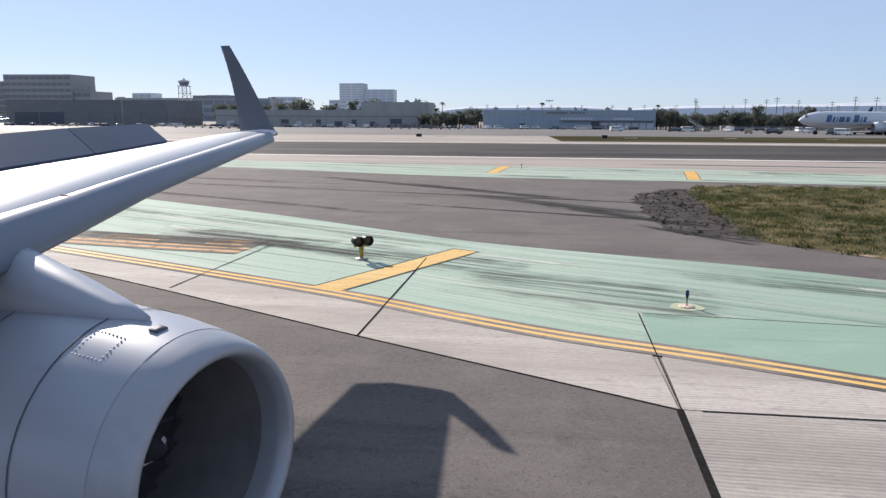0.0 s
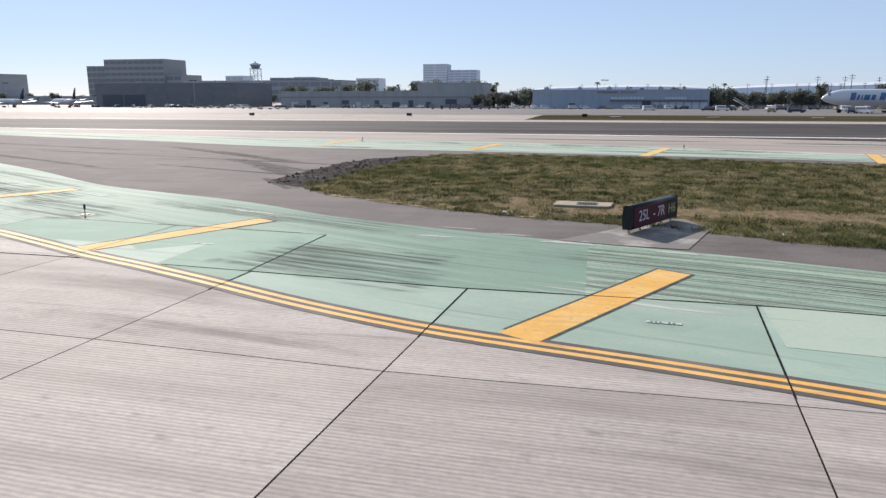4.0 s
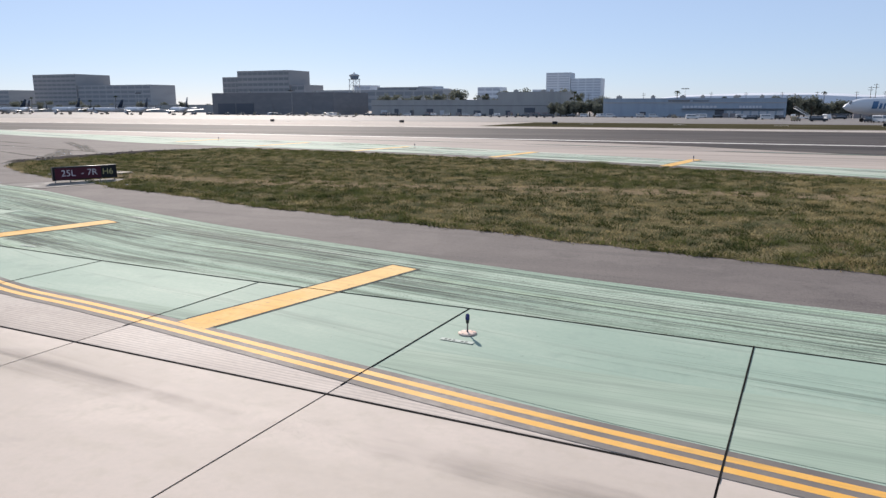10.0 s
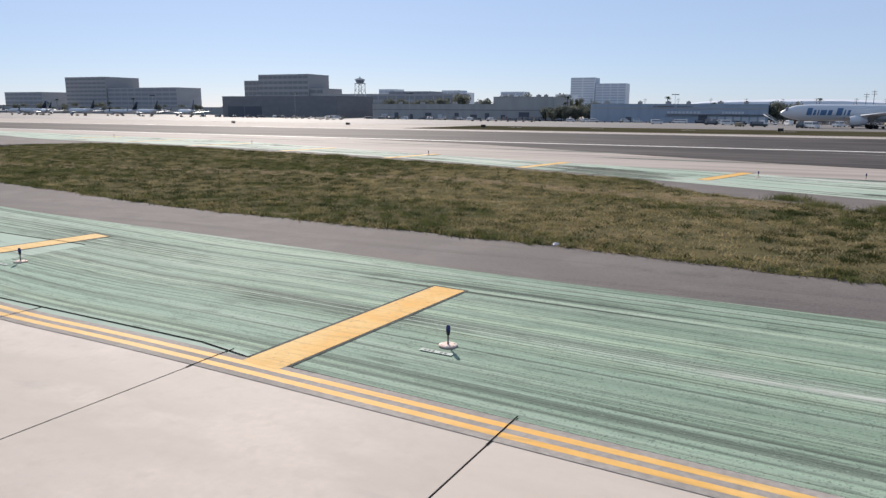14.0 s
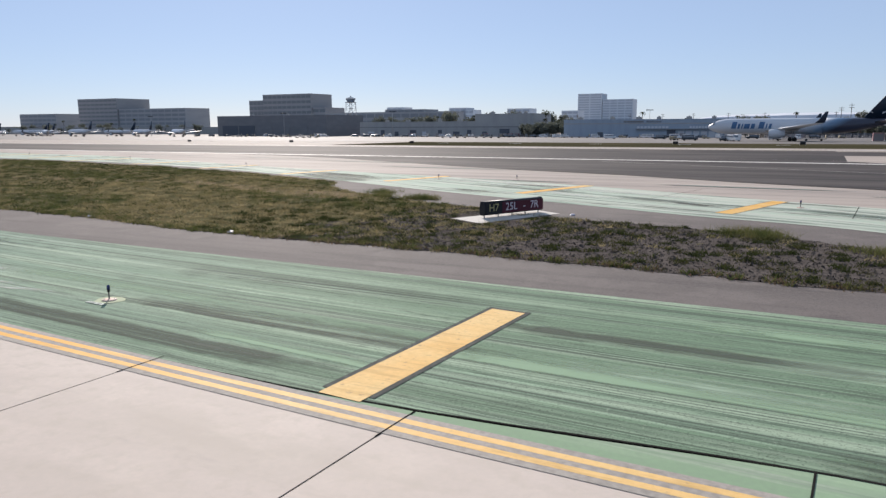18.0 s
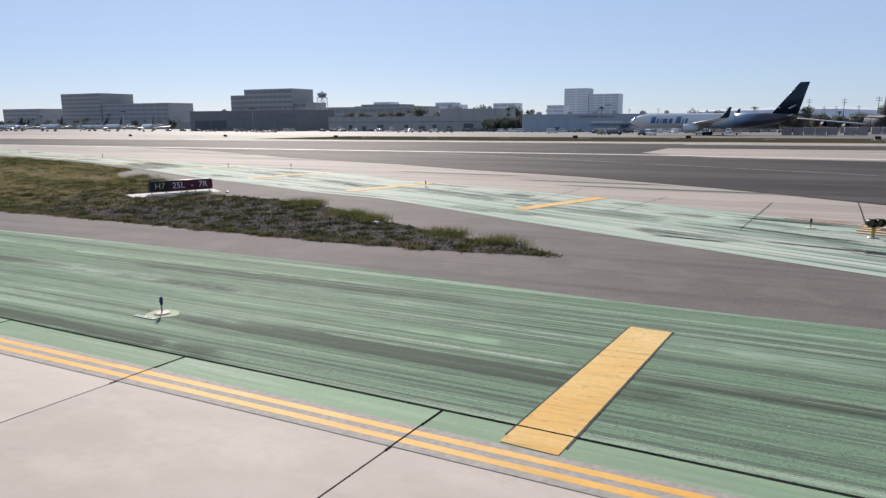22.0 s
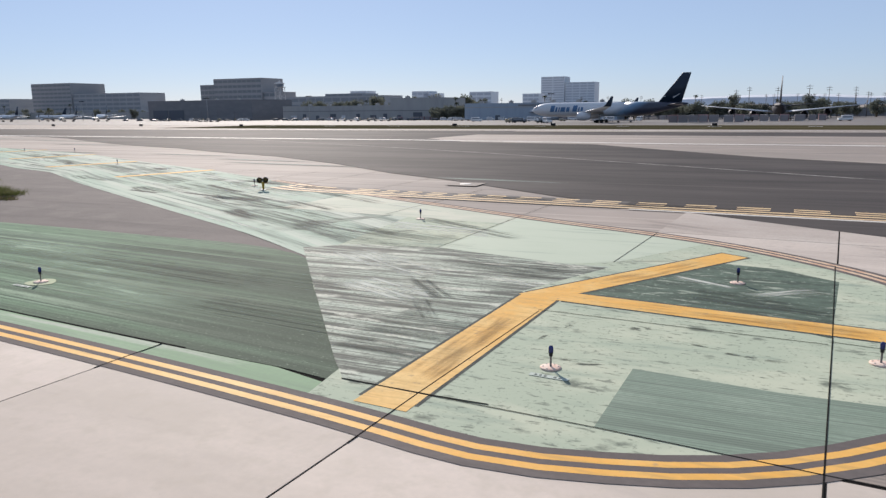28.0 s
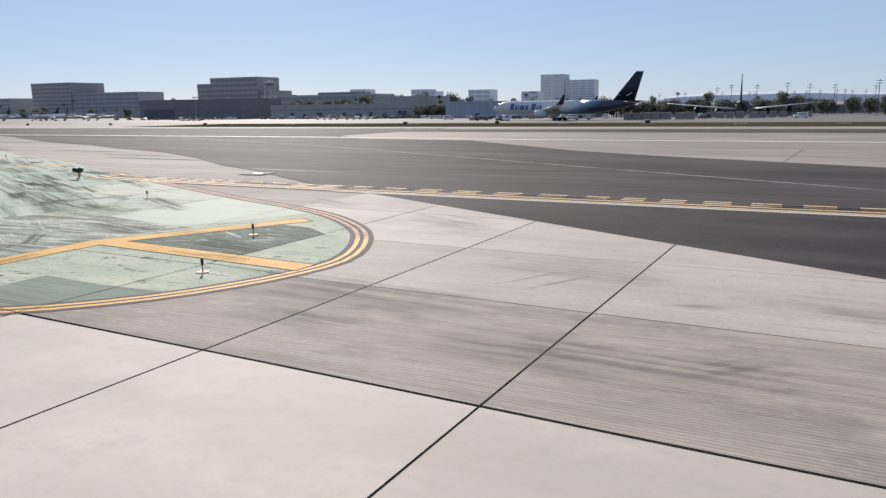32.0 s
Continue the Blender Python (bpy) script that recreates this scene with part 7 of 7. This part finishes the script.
        bm.faces.new([bm.verts.new(c + q @ Vector(p) * s) for p in ((-1, -0.6, 0), (1, -0.5, 0.2), (0.9, 0.7, 0), (-0.8, 0.6, -0.2))])
    part("crown", bm, M_LEAF, t)
    return t


def palm(height, seed):
    rg = random.Random(seed)
    t = thing("palm_tree", "tall slender palm with a ragged crown", "tree", group="palms behind the apron")
    pts = [Vector((0.25 * math.sin(k * 0.6 + seed), 0, height * k / 6)) for k in range(7)]
    bm = bmesh.new()
    for a, b in zip(pts, pts[1:]):
        rod(a, b, 0.22, 0.2, 8, bm)
    part("trunk", bm, M_TRUNK, t)
    bm = bmesh.new()
    for i in range(34):
        a, el = rg.uniform(0, 6.28), rg.uniform(-0.9, 1.2)
        d = Vector((math.cos(a), math.sin(a), 0))
        prev = None
        n = Vector((-d.y, d.x, 0))
        for k in range(5):
            u = k / 4
            p = pts[-1] + d * (2.3 * u * math.cos(el * 0.7)) + Vector((0, 0, 1.6 * u * math.sin(el) - 1.3 * u * u))
            w = 0.34 * (1 - u) + 0.03
            cur = (bm.verts.new(p - n * w - Vector((0, 0, 0.1))), bm.verts.new(p), bm.verts.new(p + n * w - Vector((0, 0, 0.1))))
            if prev:
                bm.faces.new((prev[0], cur[0], cur[1], prev[1]))
                bm.faces.new((prev[1], cur[1], cur[2], prev[2]))
            prev = cur
    part("crown", bm, M_PALM, t)
    return t


def at(x, y, s=1.0, rz=0.0, z=None):
    return pose(x, y, drop(y) - 0.1 if z is None else z, rz=rz) @ Matrix.Scale(s, 4)


kinds = [tree("broad_tree", "dark green broad-crowned tree", 10, 9, 1), tree("broad_tree", "dark green rounded tree", 8, 8, 2), tree("tall_tree", "dark green tall narrow tree", 13, 6, 3)]
spots = [(-48, 500), (-40, 492), (-33, 505), (-25, 488), (-20, 495), (-46, 476), (90, 470), (95, 482), (101, 476), (108, 490), (116, 480), (124, 495), (133, 486), (142, 500), (150, 490), (161, 505), (170, 498), (181, 510), (190, 500),
         (-70, 600), (-95, 610), (-120, 605), (-150, 615), (-185, 604), (-215, 600), (-232, 590), (205, 560), (222, 575), (240, 566), (262, 580), (285, 570), (310, 640), (340, 640), (380, 650), (430, 650), (480, 660), (-285, 640), (-310, 645), (-350, 660),
         (-420, 600), (-470, 600), (-540, 610), (-600, 600), (-660, 612), (-720, 600), (-560, 700), (-640, 720), (-800, 690)]
rg = random.Random(3)
for lo, hi, ya, yb, step in ((88, 205, 478, 520, 3.4), (200, 420, 520, 600, 6.0), (-56, -17, 486, 520, 3.6), (-240, -60, 590, 640, 8.0), (-900, -260, 590, 720, 13.0), (420, 900, 560, 640, 11.0), (90, 420, 640, 720, 9.0)):
    x = lo
    while x < hi:
        spots.append((round(x, 1), round(rg.uniform(ya, yb), 1)))
        x += step * rg.uniform(0.6, 1.4)
for i, k in enumerate(kinds):
    k.matrix_world = at(*spots[i])
for i, (x, y) in enumerate(spots[3:]):
    copy_thing(kinds[rg.choice((0, 0, 1, 1, 2))], at(x, y, rg.uniform(0.8, 1.35) * (1.55 if y > 585 and -250 < x < -50 else 1.0), rg.uniform(0, 360)))
p0, p1 = palm(17, 1), palm(13, 4)
palms = [(22.8, 520), (51.8, 524), (-44.9, 512), (-50, 525), (-62, 575), (-57, 585), (-82, 590), (-100, 596), (-140, 600), (-160, 590), (-310, 640), (-318, 648), (-404, 640), (-412, 645), (-420, 640), (-428, 648), (60, 900), (-180, 640), (-196, 640), (-228, 640), (-520, 560), (-560, 565), (-740, 640), (-770, 650), (120, 620), (180, 640)]
p0.matrix_world, p1.matrix_world = at(*palms[0]), at(*palms[1])
for i, (x, y) in enumerate(palms[2:]):
    copy_thing((p0, p1)[i % 2], pose(x, y, drop(y) - 0.1, rz=50 * i))
# utility poles and lamp masts
pole = thing("utility_pole", "thin wooden utility pole with crossarms", "pole", at(-20, 690), "utility poles")
part("shaft", rod((0, 0, 0), (0, 0, 18), 0.22, 0.14), M_TRUNK, pole)
for z in (15.6, 17.0):
    part("crossarm", a_box((-1.6, -0.1, z), (1.6, 0.1, z + 0.22)), M_TRUNK, pole)
for i, x in enumerate((-70, 8, 38, 66, 95, 120, 150, 172, 196, 217, 228, 239, 251, 262, 284, 306, 330, 360)):
    copy_thing(pole, pose(x, 690 + 13 * math.sin(i * 2.1), drop(500), rz=20 * math.sin(i)))
for i in range(26):
    copy_thing(pole, at(150 + i * 11.5 + 5 * math.sin(i * 3.7), 620 + 40 * math.sin(i * 1.3), 1.15 + 0.2 * math.sin(i * 2.2), 30 * math.sin(i), drop(500)))
mast = thing("flood_light_mast", "slim mast with a rack of flood lamps", "light", at(27.5, 520), "flood light masts")
part("shaft", rod((0, 0, 0), (0, 0, 18.5), 0.2, 0.12), M_STEEL, mast)
for i in range(5):
    part("lamp", a_box((-2.4 + i * 1.0, -0.25, 18.2), (-1.7 + i * 1.0, 0.25, 18.9), 0.05), M_SIGNBLACK, mast)
for x, y in ((-150, 470), (-250, 470), (-430, 500), (300, 480)):
    copy_thing(mast, pose(x, y, drop(y) - 0.1, rz=15))


# ---- aircraft ----
M_FUSE = mat("white_fuselage_paint", (0.54, 0.56, 0.59), [((0.46, 0.48, 0.52), "pos", (0.2, 0.2, 0.4), 0, 1.0, 0.4, 0.7, 0.4)], rough=0.3, coat=0.4)
M_FNAVY = mat("navy_tail_paint", (0.012, 0.022, 0.04), [((0.02, 0.035, 0.06), "pos", (0.2, 0.2, 0.3), 0, 1.0, 0.4, 0.7, 0.4)], rough=0.35, coat=0.3)
M_MARK = mat("blue_marking", (0.075, 0.15, 0.27), [], rough=0.4)


def airliner(name, label, m, length, rad, span, engines, body, rear, fin_m, cz, blue_from=0.62, winglets=True):
    """A parked airliner: nose at the origin, tail along -x, standing on z = 0."""
    p = thing(name, label, "aircraft", m)
    prof = [(0.0, 0.03, -0.12), (0.012, 0.3, -0.1), (0.03, 0.55, -0.06), (0.06, 0.8, -0.02), (0.1, 0.96, 0), (0.15, 1, 0), (0.3, 1, 0), (0.45, 1, 0), (0.55, 1, 0), (blue_from, 1, 0), (0.7, 0.98, 0.02), (0.78, 0.85, 0.13), (0.86, 0.62, 0.33), (0.93, 0.38, 0.52), (0.98, 0.18, 0.66), (1.0, 0.08, 0.7)]
    ring = lambda u, k, o: [Vector((-u * length, rad * k * math.cos(a), cz + rad * o + rad * k * math.sin(a))) for a in np.linspace(0, 2 * math.pi, 25)[:-1]]
    cut = 9
    fus = part("fuselage", loft([ring(*q) for q in prof[:cut + 1]]), body, p)
    part("rear_fuselage", loft([ring(*q) for q in prof[cut:]]), rear, p)
    part("cockpit_window", loft([[Vector((-length * u, rad * k * math.cos(a), cz + rad * k * math.sin(a) + 0.02)) for a in np.linspace(0.35, 2.79, 9)] + [Vector((-length * u - 0.25, rad * k * 1.12 * math.cos(a), cz + rad * k * 1.12 * math.sin(a) + 0.02)) for a in np.linspace(2.79, 0.35, 9)] for u, k in ((0.028, 0.56), (0.034, 0.62))]), M_GLASS, fus)
    for s in (-1, 1):
        w = []
        for u in (0.0, 0.35, 1.0):
            l = rad * 0.7 + (span / 2 - rad * 0.7) * u
            chord = length * (0.17 if u == 0 else 0.105 if u < 1 else 0.045)
            f = -length * 0.33 - (l - rad) * 0.58
            w.append([Vector((f - chord * a, s * l, cz - rad * 0.55 + 0.105 * (l - rad) + chord * b * 0.9)) for a, b in FOIL])
        wing = part("wing", loft(w), M_LEAD if body is M_LIVERY else M_SKIN, p)
        if winglets:
            l = span / 2
            f = -length * 0.33 - (l - rad) * 0.58
            z = cz - rad * 0.55 + 0.105 * (l - rad)
            part("winglet", loft([[Vector((f - du - c * a, s * (l + dl + c * b * 0.5), z + dz)) for a, b in FOIL] for du, c, dl, dz in ((0, length * 0.045, 0, 0), (0.9, length * 0.035, 0.35, 0.7), (2.6, length * 0.014, 0.8, 3.2))]), fin_m, wing)
        for e in range(engines // 2):
            l = span * (0.165 if e == 0 else 0.3)
            f = -length * 0.33 - (l - rad) * 0.58 + length * 0.045
            z = cz - rad * 0.55 + 0.105 * (l - rad) - rad * 0.62
            em = Matrix.Translation((f, s * l, z)) @ Matrix.Rotation(radians(-90), 4, "Y")
            r = rad * 0.54
            en = part("engine", lathe([(r * 0.9, 0), (r, 0.25), (r * 1.08, 1.2), (r * 0.98, length * 0.06), (r * 0.6, length * 0.085)], em, 20, cap=False), body, p)
            part("intake", lathe([(r * 0.9, 0.0), (r * 0.8, 0.2), (r * 0.8, 0.9), (0.02, 1.0)], em, 20, cap=False), M_INLET, en)
            part("pylon", a_box((f - length * 0.085, s * l - 0.2, z + r * 0.6), (f - 1.2, s * l + 0.2, z + r + 0.5), 0.08), body, en)
        part("stabiliser", loft([[Vector((-length * 0.87 - dx - c * a, s * l, cz + rad * 0.45 + dz + c * b * 0.8)) for a, b in FOIL] for dx, l, c, dz in ((0, rad * 0.3, length * 0.1, 0), (length * 0.085, span * 0.19, length * 0.04, 0.9))]), rear, p)
    h = length * 0.185
    part("fin", loft([[Vector((-length * 0.815 - dx - c * a, c * b * 0.9, cz + rad * 0.75 + z)) for a, b in FOIL] for dx, c, z in ((0, length * 0.145, 0), (length * 0.145, length * 0.05, h))]), fin_m, p)
    for x, y in ((-0.1 * length, 0), (-0.47 * length, rad * 1.7), (-0.47 * length, -rad * 1.7)):
        g = part("gear_leg", rod((x, y, 0.5), (x, y, cz - rad * 0.6), 0.18), M_STEEL, p)
        for dx in ((0,) if y == 0 else (-0.75, 0.75)):
            for dy in (-0.45, 0.45):
                part("wheel", lathe([(0.28, -0.18), (0.56, -0.15), (0.6, 0), (0.56, 0.15), (0.28, 0.18)], Matrix.Translation((x + dx, y + dy, 0.6)) @ Matrix.Rotation(radians(90), 4, "X"), 16), M_TYRE, g)
    return p


M_LIVERY = bpy.data.materials.new("white_to_navy_livery")
M_LIVERY.use_nodes = True
nd, ln = M_LIVERY.node_tree.nodes, M_LIVERY.node_tree.links
tc, sp, ma, cr = nd.new("ShaderNodeTexCoord"), nd.new("ShaderNodeSeparateXYZ"), nd.new("ShaderNodeMath"), nd.new("ShaderNodeValToRGB")
ma2 = nd.new("ShaderNodeMath")
ln.new(tc.outputs["Object"], sp.inputs[0])
ma.operation = ma2.operation = "MULTIPLY_ADD"
ma.inputs[1].default_value, ma.inputs[2].default_value = -1 / 55, 0.0
ln.new(sp.outputs[0], ma.inputs[0])
ma2.inputs[1].default_value = -0.03
ln.new(sp.outputs[2], ma2.inputs[0])
ln.new(ma.outputs[0], ma2.inputs[2])
ln.new(ma2.outputs[0], cr.inputs["Fac"])
cr.color_ramp.elements[0].position, cr.color_ramp.elements[0].color = 0.42, (0.50, 0.53, 0.57, 1)
cr.color_ramp.elements[1].position, cr.color_ramp.elements[1].color = 0.57, (0.028, 0.034, 0.058, 1)
e = cr.color_ramp.elements.new(0.49)
e.color = (0.13, 0.225, 0.34, 1)
ln.new(cr.outputs[0], nd["Principled BSDF"].inputs["Base Color"])
nd["Principled BSDF"].inputs["Roughness"].default_value = 0.3
# cargo jet wings, brightened in colour to stand for sunlight on them
M_LEAD = mat("sunlit_wing_paint", (0.62, 0.63, 0.64), [GRIT((0.5, 0.51, 0.53), 0.3)], rough=0.35)
M_DARKBODY = mat("dark_jet_paint", (0.035, 0.035, 0.042), [((0.06, 0.06, 0.07), "pos", (0.2, 0.2, 0.2), 0, 1.0, 0.4, 0.7, 0.5)], rough=0.6)
cargo = airliner("cargo_jet", "white cargo jet with blue rear body and navy tail", pose(92.0, 258.5, drop(258), rz=180), 55, 2.52, 50, 2, M_LIVERY, M_LIVERY, M_FNAVY, 4.75)
# lettering stands as plain slanted bars on the side that faces the runway
for x, w, hh in [(7.4, 1.5, 2.2), (9.3, 0.7, 1.6), (10.45, 0.4, 1.6), (11.2, 1.7, 1.6), (13.3, 1.15, 1.6), (15.6, 1.6, 2.2), (17.7, 0.4, 1.6), (18.6, 0.8, 1.6)]:
    bm = bmesh.new()
    prev = None
    for k in range(5):
        zz = hh * k / 4
        z = 4.0 + zz
        y = math.sqrt(2.52 ** 2 - (z - 4.75) ** 2) + 0.03
        cur = [bm.verts.new((-(x + u + zz * 0.2), y, z)) for u in (0, w)]
        if prev:
            bm.faces.new((prev[0], prev[1], cur[1], cur[0]))
        prev = cur
    part("marking_bar", bm, M_MARK, cargo, "blue slanted bar")
bm = bmesh.new()
prev = None
for i in range(9):
    u = i / 8
    x, z = -46.6 - 5.6 * u, 9.1 - 1.2 * math.sin(u * math.pi) + 0.7 * u
    cur = (bm.verts.new((x, 0.36, z)), bm.verts.new((x, 0.36, z + 0.42 * math.sin(math.pi * (0.1 + 0.8 * u)))))
    if prev:
        bm.faces.new((prev[0], cur[0], cur[1], prev[1]))
    prev = cur
part("tail_mark", bm, M_FUSE, cargo, "pale curved mark on the fin")
airliner("cargo_jet", "large four-engined dark-tailed jet seen tail-on on the apron", pose(177.0, 392, drop(360) , rz=90), 62, 2.8, 66, 4, M_DARKBODY, M_DARKBODY, M_DARKBODY, 5.2)
nar = airliner("parked_airliner", "white twin-engined airliner parked at the far stands", pose(-330, 430, drop(430), rz=150), 39, 1.95, 34, 2, M_FUSE, M_FUSE, M_FNAVY, 3.9)
for x, y, rz in ((-385, 440, 160), (-440, 420, 170), (-500, 440, 150), (-560, 450, 200), (-630, 460, 180), (-720, 470, 170), (-820, 480, 160), (-470, 480, 185), (-535, 400, 165), (-600, 500, 175), (-670, 420, 190), (-690, 520, 150), (-770, 430, 165), (-880, 450, 175), (-950, 500, 160)):
    copy_thing(nar, pose(x, y, drop(y), rz=rz))


# roof plant on the long buildings
unit = thing("roof_unit", "grey ventilation unit on a warehouse roof", "roof unit", pose(-90, 520, 12.1), "roof units")
part("casing", a_box((-1.6, -1.2, 0), (1.6, 1.2, 1.5), 0.08), M_WALL_GREY, unit)
part("cowl", lathe([(0.5, 1.5), (0.5, 1.9), (0.7, 2.0)], segs=12), M_STEEL, unit)
for i, (x, y, z) in enumerate([(-72, 530, 12.1), (-64, 522, 12.1), (-8, 470, 6.9), (12, 474, 6.9), (30, 468, 6.9), (41, 476, 6.9), (60, 470, 6.9), (74, 475, 6.9), (-120, 525, 6.7), (-140, 530, 6.7), (-165, 522, 6.7), (-188, 528, 6.7), (-270, 535, 13.1), (-300, 540, 13.1), (-340, 538, 13.1)]):
    copy_thing(unit, pose(x, y, z, rz=90 * (i % 2)))


# ---- ramp vehicles and equipment ----
def van(label, paint, length=5.2, height=2.1):
    v = thing("service_van", label, "vehicle", group="vehicles on the apron")
    bm = a_box((-length / 2, -0.95, 0.35), (length / 2, 0.95, height * 0.55), 0.12)
    box(bm, (-length / 2 + 0.05, -0.9, height * 0.5), (length / 2 - 1.3, 0.9, height), 0.15)
    part("body", bm, paint, v)
    for s in (-0.93, 0.93):
        part("window", a_box((-length / 2 + 0.5, s - 0.02, height * 0.62), (length / 2 - 1.5, s + 0.02, height * 0.88)), M_GLASS, v)
    part("windscreen", a_box((length / 2 - 1.36, -0.8, height * 0.6), (length / 2 - 1.26, 0.8, height * 0.92)), M_GLASS, v)
    for x in (-length / 2 + 0.9, length / 2 - 0.9):
        for s in (-0.85, 0.85):
            part("wheel", lathe([(0.2, -0.1), (0.34, -0.09), (0.34, 0.09), (0.2, 0.1)], Matrix.Translation((x, s, 0.34)) @ Matrix.Rotation(radians(90), 4, "X"), 14), M_TYRE, v)
    return v


wv, dv, yv = van("white service van on the apron", M_VWHITE), van("dark pick-up on the apron", M_VDARK, 5.4, 1.8), van("dusty beige tug on the apron", M_VYEL, 3.4, 1.5)
wv.matrix_world, dv.matrix_world, yv.matrix_world = at(44.6, 324, rz=10), at(67, 318, rz=170), at(84, 335, rz=5)
for i, (x, y) in enumerate([(73, 322), (78, 330), (96, 345), (102, 352), (112, 300), (62, 400), (30, 420), (-12, 430), (-60, 440), (-95, 450), (-140, 470), (120, 330), (128, 400), (140, 405), (155, 410), (165, 300), (200, 320), (98.5, 250), (101, 247), (86, 262), (80, 268)]):
    copy_thing((wv, dv, wv, dv, wv, dv, yv)[i % 7], pose(x, y, drop(y), rz=(i * 57) % 360))
rg = random.Random(17)
for i in range(46):
    x = -350 + i * 9.4 + rg.uniform(-4, 4)
    y = (498 if x < -60 else 448) - rg.uniform(2, 26)
    copy_thing((wv, dv, dv, dv, wv)[rg.randrange(5)], pose(x, y, drop(y), rz=rg.choice((0, 90, 180, 8, 172)) + rg.uniform(-6, 6)))
cart = thing("flatbed_dolly", "empty dark flatbed dolly on the apron", "trailer", at(-126, 331), "dollies on the apron")
part("bed", a_box((-8, -1.4, 0.55), (8, 1.4, 0.75), 0.04), M_DOOR, cart)
for x in (-6.5, -2, 2, 6.5):
    part("wheel", lathe([(0.15, -1.2), (0.3, -1.18), (0.3, 1.18), (0.15, 1.2)], Matrix.Translation((x, 0, 0.3)) @ Matrix.Rotation(radians(90), 4, "X"), 12), M_TYRE, cart)
part("stanchion", a_box((7.6, -1.2, 0.7), (7.8, 1.2, 2.0)), M_VYEL, cart)
for x, y, rz in ((-49, 360, 4), (-30, 362, 0), (8, 400, 3), (-160, 370, 8), (-200, 400, 0), (-86, 470, 2), (-112, 480, 0), (-136, 486, 4), (-176, 488, 0), (-230, 470, 6), (-270, 440, 0), (30, 430, 2), (120, 268, 3)):
    copy_thing(cart, pose(x, y, drop(y), rz=rz))
cnt = thing("cargo_container", "pale pink cargo container beside the jet", "container", at(142, 263), "cargo containers")
part("shell", a_box((-1.5, -1.2, 0.25), (1.5, 1.2, 2.7), 0.06), M_CTR, cnt)
part("frame", a_box((-1.55, -1.25, 0.15), (1.55, 1.25, 0.3)), M_STEEL, cnt)
part("curtain", a_box((-1.35, -1.24, 0.4), (1.35, -1.2, 2.5)), M_CTW, cnt)
cw = thing("cargo_container", "pale grey cargo container beside the jet", "container", at(145.3, 263), "cargo containers")
part("shell", a_box((-1.5, -1.2, 0.25), (1.5, 1.2, 2.6), 0.06), M_CTW, cw)
part("frame", a_box((-1.55, -1.25, 0.15), (1.55, 1.25, 0.3)), M_STEEL, cw)
for i, (x, y) in enumerate([(148.6, 263), (151.9, 263), (155.2, 263.5), (164, 345), (167.4, 345), (186, 348), (190, 348), (194, 349), (204, 352), (118, 430), (122, 430), (55, 452), (59, 452), (-70, 505), (-74, 505), (-78, 506), (-90, 506), (-130, 506), (160, 262), (163.4, 262), (171, 300), (174.5, 300), (178, 301), (183, 300), (-150, 505), (-154, 505), (-190, 505), (-60, 503), (-64, 503)]):
    copy_thing((cw, cnt, cw)[i % 3], pose(x, y, drop(y)))
marker = thing("distance_marker", "small black lit marker box on the verge", "sign", at(21.2, 180), "verge markers")
part("housing", a_box((-0.6, -0.2, 0.2), (0.6, 0.2, 0.85), 0.04), M_SIGNBLACK, marker)
for x in (-0.6, 0.6):
    part("leg", rod((x, 0, 0), (x, 0, 0.3), 0.06), M_STEEL, marker)
for x in (92.2, 160, -60, -20, 228, 120, 300):
    copy_thing(marker, pose(x, 180 + 0.04 * x, drop(184)))
for x in range(-60, 330, 22):
    bm = a_box((-1.6, -0.2, 0), (1.6, 0.2, 0.05))
    ob = link("painted_dash", bm, M_WHITE)
    ob.matrix_world = pose(x, 186, drop(186) + 0.02, rz=24)
    tagged(ob, "short white painted dash on the apron edge", "marking", kind="structure")
stairs = thing("air_stairs", "white passenger stair truck on the apron", "vehicle", at(88, 372, rz=160))
part("chassis", a_box((-4, -1.1, 0.5), (3.4, 1.1, 1.0), 0.06), M_VWHITE, stairs)
part("cab", a_box((2.0, -1.0, 0.9), (3.6, 1.0, 2.2), 0.12), M_VWHITE, stairs)
part("ramp", loft([[Vector((-4.2, y, 0.9)), Vector((-4.2, y, 1.2)), Vector((2.6, y, 5.0)), Vector((2.6, y, 4.7))] for y in (-0.9, 0.9)]), M_STEEL, stairs)
for y in (-0.95, 0.95):
    part("rail", loft([[Vector((-4.2, y + d, 1.9)), Vector((-4.2, y + d, 2.1)), Vector((2.6, y + d, 6.0)), Vector((2.6, y + d, 5.8))] for d in (-0.03, 0.03)]), M_STEEL, stairs)
for x in (-3, 2.6):
    part("wheel", lathe([(0.2, -1.0), (0.45, -0.98), (0.45, 0.98), (0.2, 1.0)], Matrix.Translation((x, 0, 0.45)) @ Matrix.Rotation(radians(90), 4, "X"), 14), M_TYRE, stairs)

# blast fence behind the cargo stands
fence = thing("blast_fence", "long dark blast fence on raked posts behind the stands", "fence", at(104, 440))
for i in range(34):
    x = i * 3.0
    part("post", rod((x, 0.5, 0), (x, -0.2, 2.6), 0.09, 0.07), M_STEEL, fence)
for k in range(5):
    part("rail", a_box((0, 0.34 - 0.14 * k, 0.4 + 0.48 * k), (99, 0.40 - 0.14 * k, 0.72 + 0.48 * k)), M_DOOR, fence)
